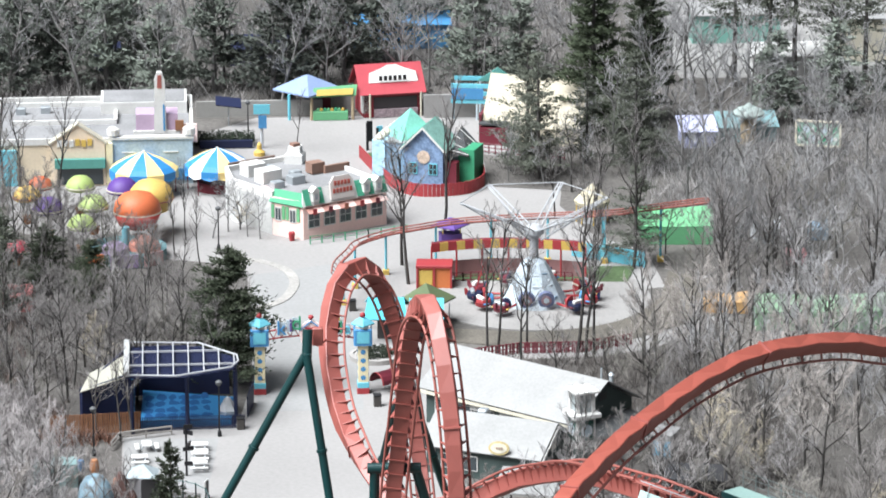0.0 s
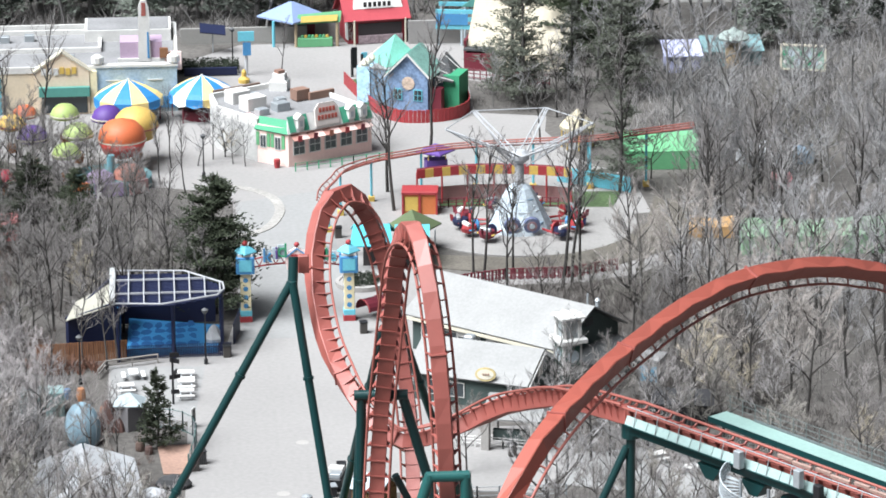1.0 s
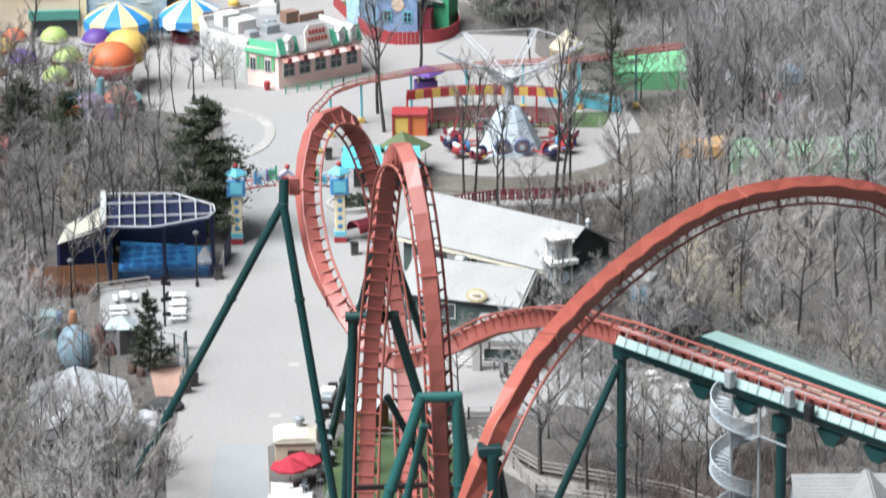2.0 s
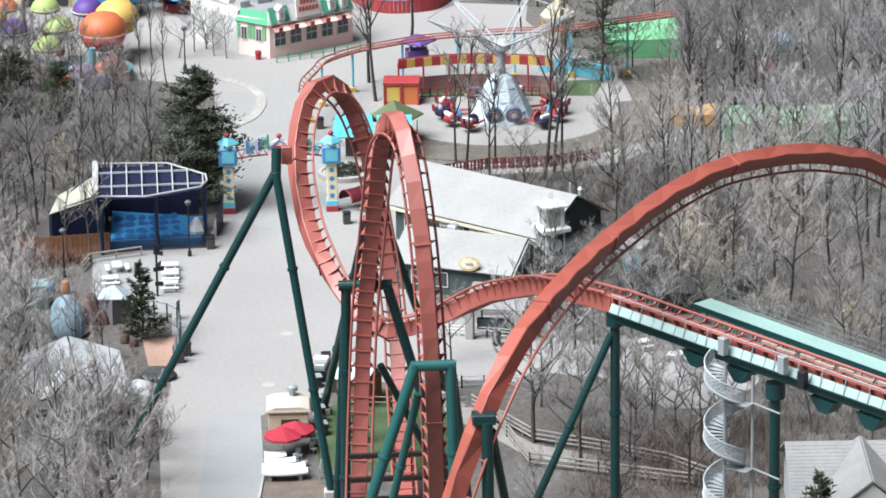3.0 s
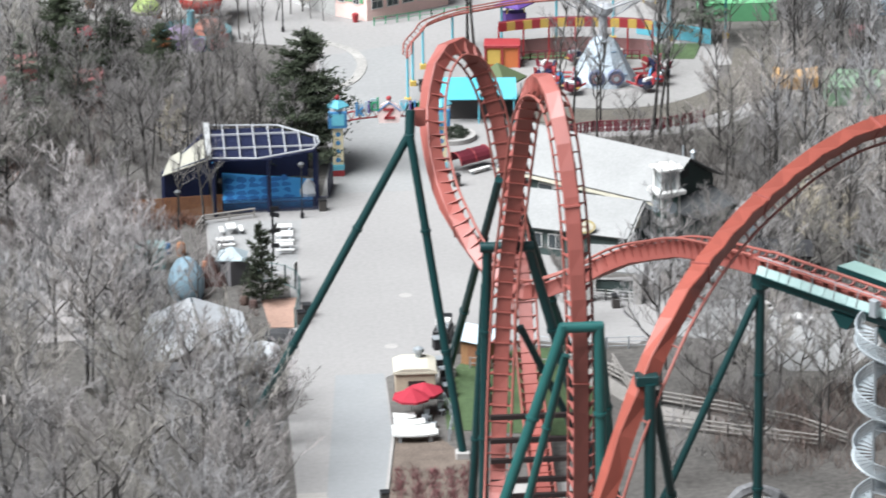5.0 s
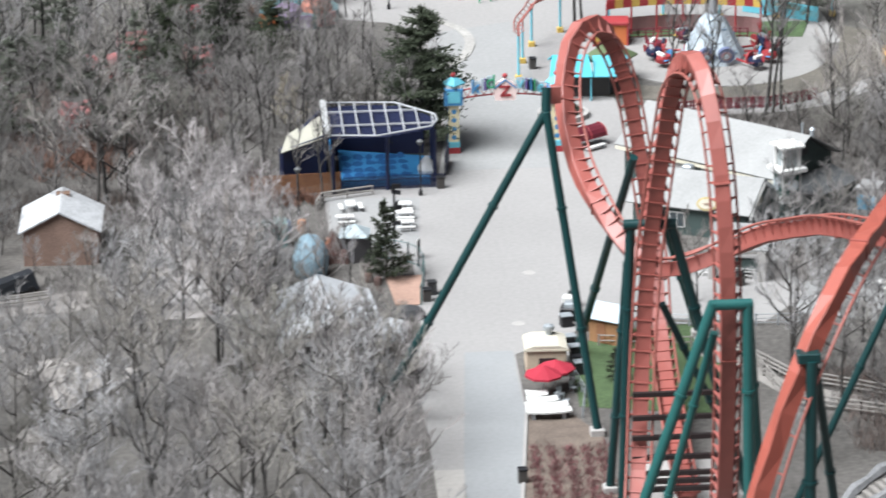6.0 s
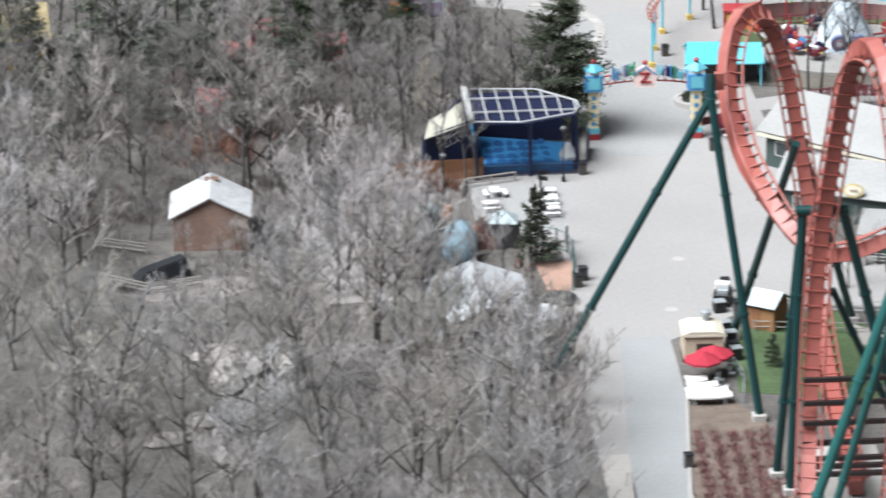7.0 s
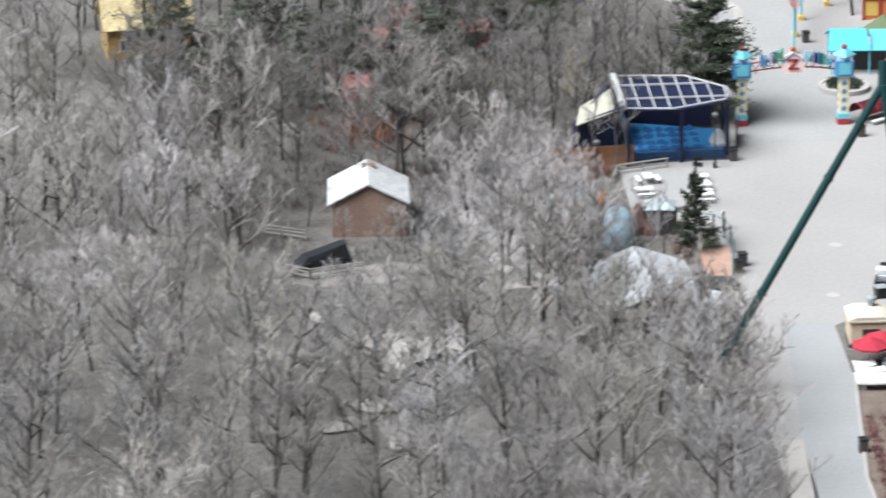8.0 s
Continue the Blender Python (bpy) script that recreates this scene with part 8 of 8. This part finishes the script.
for x, y, s in ((12.0, 37.3, 1.1), (11.7, 44.7, 1.0), (17.2, 56.5, 1.05), (19.8, 11.7, 0.85), (23.0, 13.3, 0.75), (27.5, 7.0, 1.1), (37.3, 41.5, 1.0), (18.9, 13.8, 0.8), (-27, 70.0, 0.8), (-31.5, 74.0, 0.85), (-13.5, 50.0, 0.5), (-10.7, 45.6, 0.5), (1.7, 95.5, 0.45), (23.4, -29.8, 0.52), (24.8, -28.8, 0.5), (22.8, -46.5, 0.65), (33.0, 44.5, 0.95), (29.8, 10.5, 0.95), (-20.5, 3.2, 0.8), (-24.5, -1.5, 0.75), (-27.5, -6.5, 0.7), (-16.5, 4.8, 0.8), (-12.8, 4.2, 0.75), (-29.5, -11, 0.7), (-24.5, -60, 0.6), (-20.5, -62, 0.55), (-27.5, -51, 0.65), (-24.5, -45.5, 0.6), (-27.5, -40, 0.65), (-31, -31, 0.65), (-27.5, -21.5, 0.6), (-24.5, -17.5, 0.5), (-18, -44.5, 0.5), (-30, -56, 0.65), (-17.5, -66, 0.55), (-29.5, -26, 0.6), (-21, 44.2, 0.42), (-26, 46, 0.45), (-17.2, 42.5, 0.4), (-30.5, 50, 0.5), (-25.6, -59.5, 0.4), (-22.0, -60.5, 0.42), (-18.6, -60.0, 0.4), (-16.4, -59.0, 0.36), (-20.4, -64.0, 0.45), (-24.0, -65.0, 0.5), (-17.2, -63.5, 0.42), (-12.2, 56.5, 0.5), (-34.5, 60, 0.75), (-33.5, 78, 0.8), (30.5, 63, 0.6), (33.5, 74, 0.65), (36, 66, 0.7), (30.5, -41.5, 0.6), (33.5, -39, 0.65), (27.0, -43.0, 0.55), (35.5, -36, 0.7), (-19.2, -13.6, 0.6), (-21.5, -12.8, 0.55), (-58, 30, 0.9), (-46, 33, 0.95), (-52, 38, 0.9), (-64, 24, 0.9), (-42, 27, 0.85), (-35, 20, 0.75), (-60, 41, 0.9), (-18.1, -12.6, 0.52), (-17.6, -2.4, 0.7)):
    plant(rg.choice(SLIM), x, y, 0, s, rg.uniform(0, 360))
for x, y, s, k in ((19.1, -67.0, 1.1, 1), (26.8, -58.0, 0.75, 1), (13.6, -46.2, 0.55, 3), (-40.2, -37.5, 0.42, 1), (-39.6, -42.5, 0.5, 4), (-42.0, -31.5, 0.3, 0), (-24.7, -61.9, 0.92, 1), (-30.4, -58.6, 1.0, 3), (-19.6, -66.5, 0.75, 5), (-61.8, -25.0, 1.1, 1), (-26.5, -3, 0.6, 1), (-29, -9, 0.6, 3), (-31, -1, 0.65, 2), (-24, 4, 0.6, 4), (-27.5, 7.5, 0.65, 5), (-33, -6, 0.65, 0), (-20, 7.5, 0.6, 1), (-35, -15, 0.6, 4), (-43.5, -50.5, 0.5, 2), (-41.6, -32.4, 0.3, 1), (-43.8, -33.6, 0.24, 3), (-47.0, -32.0, 0.28, 5), (-39.6, -29.5, 0.4, 2), (-50.2, -26.5, 0.45, 4), (-25.9, -54.0, 0.8, 1), (-14.6, -64.5, 0.5, 3), (-17.5, 3.2, 0.62, 1), (-14.2, 4.6, 0.66, 3), (-20.8, 2.8, 0.6, 5), (-12.4, 9.0, 0.6, 1), (-16.4, 9.6, 0.62, 3), (-23.0, 10.0, 0.66, 1), (-26.5, 14.5, 0.62, 5), (-18.6, 15.4, 0.6, 3), (-13.0, 17.0, 0.5, 1), (-22.0, 20.5, 0.55, 3), (-17.0, 24.0, 0.5, 5), (-26.0, 27.0, 0.5, 1), (-19.5, 31.0, 0.46, 3), (-14.5, 31.5, 0.42, 1), (-24.6, 37.0, 0.42, 5), (-20.0, 38.4, 0.38, 1), (-16.2, 39.0, 0.36, 3), (-28.8, 40.5, 0.42, 5), (-31.5, 36.0, 0.5, 1), (-31.0, 44.6, 0.75, 3), (-27.4, 45.6, 0.72, 1), (-23.6, 45.4, 0.66, 5), (-20.2, 44.6, 0.55, 3), (-29.6, 51.6, 0.75, 5), (-33.6, 54.0, 0.8, 1), (-26.0, 53.0, 0.62, 3), (-34.0, 47.0, 0.7, 5), (-16.8, 45.6, 0.42, 1), (-21.6, 53.2, 0.5, 1), (47, 45, 0.6, 1), (50.5, 47, 0.62, 3), (54, 46, 0.66, 5), (57.5, 47.5, 0.66, 1), (60.5, 44, 0.7, 3), (52.5, 38, 0.66, 1), (48.5, 38, 0.6, 5), (56.5, 37.5, 0.66, 3), (50, 11.5, 0.62, 1), (53.5, 9.5, 0.66, 3), (57, 11.8, 0.6, 5), (60.5, 9.8, 0.66, 1), (63.5, 12, 0.62, 3), (48, 14, 0.55, 5), (55.4, 14.6, 0.5, 1), (61.6, 14.8, 0.5, 3), (44, 21, 0.5, 1), (47.5, 21.5, 0.55, 5), (42, 27, 0.5, 3), (46.5, 29.5, 0.55, 1), (50.5, 27, 0.55, 3), (41.5, 47, 0.5, 5), (44.5, 37, 0.55, 1), (22.5, -34.5, 0.5, 1)):
    plant(("broad", k), x, y, 0, s, 70 * x)
for x, y, s, k in ((38.3, -29.5, 1.2, 0), (41.0, -32, 0.9, 1), (50.4, -46, 0.7, 0), (-6.0, 60.5, 0.5, 1), (-21.5, 5, 0.9, 0)):
    plant(("tan", k), x, y, 0, s, 50 * x)
for x, y, sz, k in ((23.4, -40.5, 0.5, 1), (28.6, -31.6, 0.5, 3), (29.6, -27.4, 0.55, 5), (31.8, -31.0, 0.48, 2), (34.5, -22.0, 0.6, 4), (36.5, -14.5, 0.7, 1), (33.0, -9.0, 0.6, 3), (30.0, -3.5, 0.6, 0), (37.5, -5.0, 0.7, 5), (25.0, 0.5, 0.55, 2), (34.0, 1.5, 0.65, 4), (40.0, -19.0, 0.75, 3), (-25.2, -49.4, 0.72, 3), (-33.4, -49.8, 0.95, 4), (-21.8, -57.6, 0.66, 3), (-18.4, -70.6, 0.85, 1), (-17.6, -77.8, 0.92, 3), (-17.8, -86.0, 0.95, 5), (-17.2, -94.6, 0.95, 1), (-64.8, -42.0, 0.9, 5), (-24, 42, 0.45, 1), (-29, 44.5, 0.5, 3), (-20, 41, 0.4, 0), (-16.5, 44, 0.36, 2), (-33, 49, 0.6, 4), (-27, 47.5, 0.45, 2), (-35, 66, 0.6, 1), (-33.5, 71, 0.6, 3), (22.5, -73, 0.8, 1), (27.5, -69, 0.72, 3), (31.5, -66, 0.7, 5), (24.5, -85, 0.62, 1), (31, -79.5, 0.7, 3), (17.5, -86, 0.5, 5), (20.6, -58.5, 0.7, 1), (35.0, -70, 0.7, 0)):
    plant(("broad", k), x, y, 0, sz, 70 * x)
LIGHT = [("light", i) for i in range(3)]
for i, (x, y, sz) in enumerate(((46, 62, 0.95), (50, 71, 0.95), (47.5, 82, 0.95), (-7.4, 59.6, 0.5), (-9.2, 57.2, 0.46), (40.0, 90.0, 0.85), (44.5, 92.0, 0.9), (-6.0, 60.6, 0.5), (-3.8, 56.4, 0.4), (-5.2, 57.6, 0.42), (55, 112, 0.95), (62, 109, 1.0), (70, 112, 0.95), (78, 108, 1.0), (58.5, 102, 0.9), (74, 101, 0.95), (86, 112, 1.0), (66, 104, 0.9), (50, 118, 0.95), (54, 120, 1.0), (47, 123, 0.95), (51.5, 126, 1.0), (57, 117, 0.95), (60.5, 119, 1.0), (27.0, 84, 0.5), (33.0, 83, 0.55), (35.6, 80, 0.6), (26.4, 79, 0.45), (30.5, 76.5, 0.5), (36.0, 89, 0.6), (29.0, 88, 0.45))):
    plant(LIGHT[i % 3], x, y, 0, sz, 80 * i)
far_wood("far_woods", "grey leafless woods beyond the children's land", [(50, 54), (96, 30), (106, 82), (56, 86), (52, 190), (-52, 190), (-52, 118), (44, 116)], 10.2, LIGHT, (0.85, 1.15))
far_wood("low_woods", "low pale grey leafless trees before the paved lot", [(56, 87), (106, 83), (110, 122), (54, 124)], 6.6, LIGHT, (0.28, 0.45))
far_lot = single("far_lot", M().prism([(53, 129), (120, 124), (130, 260), (55, 260)], 0.0, 0.05), mat("pale_gravel", (0.20, 0.196, 0.19), 0.95, var=0.3, scale=0.2, fine=3), "pale paved lot behind the far pines", "pavement", kind="structure")
join_trees("park_trees", "leafless grey trees round the rides and the square", FAR_TREES)
far_wood("side_woods", "grey leafless woods at the edge of the view", [(-100, 50), (-37, 50), (-37, 116), (-100, 116)], 10.5, LIGHT, (0.85, 1.1))


def brush(name, label, material, spots, height, stems, wide=0.02):
    """Low leafless brush: bundles of upright stems at many spots, one mesh."""
    m = M()
    for x, y, s in spots:
        for k in range(stems):
            p = Vector((x + rg.gauss(0, 0.35) * s, y + rg.gauss(0, 0.35) * s, 0.0))
            e = Vector((rg.gauss(0, 0.45), rg.gauss(0, 0.45), rg.uniform(0.6, 1.2))) * height * s * rg.uniform(0.5, 1.0)
            t = Vector((rg.uniform(-1, 1), rg.uniform(-1, 1), 0.2)).normalized() * wide
            m.add([p + t, p - t, p + e * 0.5 - t * 0.7, p + e * 0.5 + t * 0.7, p + e], [(0, 1, 2, 3), (3, 2, 4)])
    ob = single(name, m, material, label, "brush", kind="stuff")
    return ob


def spots(poly, n, lo=0.6, hi=1.3):
    xs, ys = [p[0] for p in poly], [p[1] for p in poly]
    out = []
    while len(out) < n:
        p = (rg.uniform(min(xs), max(xs)), rg.uniform(min(ys), max(ys)))
        if inside(p, poly) and not inside(p, ROAD_EDGE) and not any(a < p[0] < c and b < p[1] < d for a, b, c, d in CLEAR[:17]):
            out.append((p[0], p[1], rg.uniform(lo, hi)))
    return out


WEST = [(-80, -110), (-15.0, -110), (-16.0, -62), (-19.5, -46), (-26, -34), (-28, -8), (-24, 2), (-80, 40)]
EAST = [(20, -80), (36, -80), (64, -72), (66, 6), (36, 4), (30, -34), (24, -46)]
brush("undergrowth", "grey-brown leafless undergrowth below the trees", mat("brush_stems", (0.155, 0.146, 0.140), 0.95, var=0.2, island=0.5, bump=0.0), spots(WEST, 750) + spots(EAST, 1000) + spots([(48, 60), (92, 60), (95, 134), (48, 120)], 420, 1.0, 1.8) + [(rg.uniform(-46.5, -38) if k % 2 else rg.uniform(-53, -38), rg.uniform(-58, -37.5) if k % 2 else rg.uniform(-58, -44), rg.uniform(0.4, 0.9)) for k in range(110)] + [(rg.uniform(-57, -51), rg.uniform(-42, -22), rg.uniform(0.5, 1.0)) for k in range(60)] + [(rg.uniform(-40.5, -36), rg.uniform(-42, -22), rg.uniform(0.5, 1.0)) for k in range(60)] + [(rg.uniform(-52, -38), rg.uniform(-22, -16), rg.uniform(0.7, 1.3)) for k in range(70)] + [(rg.uniform(-50, -39.5), rg.uniform(-37, -31), rg.uniform(0.4, 0.8)) for k in range(60)] + [(rg.uniform(36, 46), rg.uniform(5, 22), rg.uniform(0.5, 1.0)) for k in range(90)] + [(rg.uniform(25, 37), rg.uniform(76, 90), rg.uniform(0.5, 0.9)) for k in range(80)], 1.9, 12, 0.025)
brush("russet_undergrowth", "russet leafless thicket among the grey trees", mat("russet_stems", (0.124, 0.093, 0.082), 0.95, var=0.2, island=0.5, bump=0.0), spots([(-60, -28), (-40, -26), (-36, -12), (-56, -8)], 110) + spots([(-32, -12), (-24, -12), (-24, -4), (-32, -2)], 60) + [(rg.uniform(-31, -14.5), rg.uniform(-60, -33), rg.uniform(0.35, 0.7)) for k in range(150)] + spots([(22, -84), (40, -84), (44, -64), (22, -66)], 330, 0.8, 1.6) + spots([(-60, 3), (-28, 3), (-28, 30), (-60, 30)], 340, 0.8, 1.7), 1.9, 18)
brush("rust_thicket", "rust-brown dry-leaved thicket among the grey trees", mat("rust_stems", (0.150, 0.078, 0.056), 0.95, var=0.2, island=0.5, bump=0.0), [(-43.0 + rg.gauss(0, 2.2), 0.5 + rg.gauss(0, 2.4), rg.uniform(0.7, 1.4)) for k in range(70)] + [(rg.uniform(-27, -20), rg.uniform(-15.5, -12.6), rg.uniform(0.5, 0.9)) for k in range(50)], 2.3, 16, 0.035)
# Stem colour raised to stand in for haze over the distant brush.
brush("far_thicket", "leafless thicket below the far trees, lightened for haze", mat("far_stems", (0.178, 0.170, 0.166), 0.95, var=0.2, island=0.5, bump=0.0), spots([(-54, 117), (46, 117), (50, 175), (-54, 175)], 900, 1.0, 1.8) + spots([(-100, 50), (-38, 50), (-38, 116), (-100, 116)], 300, 0.8, 1.5), 2.6, 14, 0.05)
brush("mid_thicket", "pale grey leafless thicket below the trees", mat("mid_stems", (0.21, 0.203, 0.2), 0.95, var=0.2, island=0.5, bump=0.0), [(rg.uniform(41, 68), rg.uniform(54, 96), rg.uniform(0.7, 1.7)) for k in range(560)] + [(rg.uniform(66, 96), rg.uniform(40, 110), rg.uniform(0.7, 1.7)) for k in range(420)] + [(rg.uniform(-37, -22.5), rg.uniform(-44, -13.5), rg.uniform(0.5, 1.1)) for k in range(330)], 2.4, 14, 0.03)
brush("hall_thicket", "grey-brown leafless thicket round the long hall", mat("thicket_stems", (0.105, 0.094, 0.088), 0.95, var=0.2, island=0.5, bump=0.0), [(rg.uniform(17, 44), rg.uniform(-3, 9), rg.uniform(0.6, 1.3)) for k in range(420)] + [(rg.uniform(29.5, 46), rg.uniform(-31, -4), rg.uniform(0.6, 1.4)) for k in range(420)] + [(rg.uniform(24.5, 33), rg.uniform(-38, -27), rg.uniform(0.4, 0.9)) for k in range(120)] + spots([(34, -78), (64, -72), (66, -30), (40, -34)], 520, 0.8, 1.5), 2.0, 14, 0.022)
# Brush between the trunks; the woods' shade is put into its dark colour.
brush("dark_undergrowth", "leafless thicket between the trunks, darkened for shade", mat("dark_stems", (0.081, 0.071, 0.068), 0.95, var=0.2, island=0.5, bump=0.0), spots([(-64, -22), (-38, -20), (-26, -8), (-8.5, 3), (-8.5, 16), (-66, 18)], 560, 0.7, 1.4) + spots([(-70, 17), (-8.6, 17), (-8.6, 34), (-14, 41), (-36, 46), (-70, 48)], 480, 0.7, 1.4), 1.8, 16, 0.025)
red_rows = [(-6.0 + 1.05 * k + rg.gauss(0, 0.12) + (y + 112) * 0.045, y + rg.gauss(0, 0.3), rg.uniform(0.6, 1.0)) for k in (0, 1.4, 2.8, 4.2, 5.4) for y in [-112 + 0.34 * j for j in range(94)]]
brush("barberry_rows", "dark red barberry rows in the mulch bed", mat("barberry_red", (0.124, 0.053, 0.055), 0.9, var=0.2, island=0.4, bump=0.0), red_rows, 0.8, 20, 0.035)
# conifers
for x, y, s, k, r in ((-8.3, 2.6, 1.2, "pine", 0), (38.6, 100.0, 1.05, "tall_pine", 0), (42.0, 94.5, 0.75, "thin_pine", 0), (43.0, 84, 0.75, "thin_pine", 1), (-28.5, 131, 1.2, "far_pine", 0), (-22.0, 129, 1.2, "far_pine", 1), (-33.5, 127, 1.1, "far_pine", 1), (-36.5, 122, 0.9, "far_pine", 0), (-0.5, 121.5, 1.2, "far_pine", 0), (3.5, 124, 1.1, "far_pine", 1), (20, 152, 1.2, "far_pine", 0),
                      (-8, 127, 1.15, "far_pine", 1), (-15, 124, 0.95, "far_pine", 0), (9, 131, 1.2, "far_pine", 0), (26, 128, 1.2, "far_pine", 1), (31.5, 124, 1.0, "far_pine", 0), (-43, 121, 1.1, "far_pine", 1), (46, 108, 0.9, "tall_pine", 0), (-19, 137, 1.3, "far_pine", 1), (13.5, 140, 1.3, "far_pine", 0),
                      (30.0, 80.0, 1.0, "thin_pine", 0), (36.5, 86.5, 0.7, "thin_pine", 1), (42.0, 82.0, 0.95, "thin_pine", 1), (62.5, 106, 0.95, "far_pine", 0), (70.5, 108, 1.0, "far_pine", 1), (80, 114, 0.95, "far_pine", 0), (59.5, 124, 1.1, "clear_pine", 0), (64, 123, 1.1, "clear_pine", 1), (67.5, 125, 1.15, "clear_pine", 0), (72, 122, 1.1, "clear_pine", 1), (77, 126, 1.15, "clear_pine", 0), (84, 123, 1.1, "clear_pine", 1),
                      (-27.5, 36.5, 0.72, "pine", 1), (-22.5, 30.5, 0.62, "pine", 0), (-33.5, 33, 0.85, "pine", 1), (-31.5, 26, 0.75, "thin_pine", 0), (-37, 12, 0.75, "thin_pine", 1), (-44, 20, 0.8, "thin_pine", 0), (-50, 9, 0.75, "thin_pine", 1), (-56, 22, 0.85, "thin_pine", 0), (-40.5, 4.5, 0.65, "thin_pine", 1), (-62, 12, 0.8, "thin_pine", 0), (-47, 30, 0.85, "thin_pine", 1), (-53, 34, 0.9, "thin_pine", 0), (-66, 30, 0.9, "thin_pine", 1), (-58, 5, 0.7, "thin_pine", 0), (29.0, 83.5, 1.0, "thin_pine", 1), (37.6, 43.0, 0.85, "thin_pine", 0)):
    plant((k, r), x, y, 0, s, 37 * x)
plant(("spruce", 0), -14.3, -36.8, 0, 0.95, 0)
plant(("spruce", 0), 3.9, -65.0, 0, 0.42, 80)
plant(("spruce", 0), 39.0, -97.5, 0, 1.08, 40)
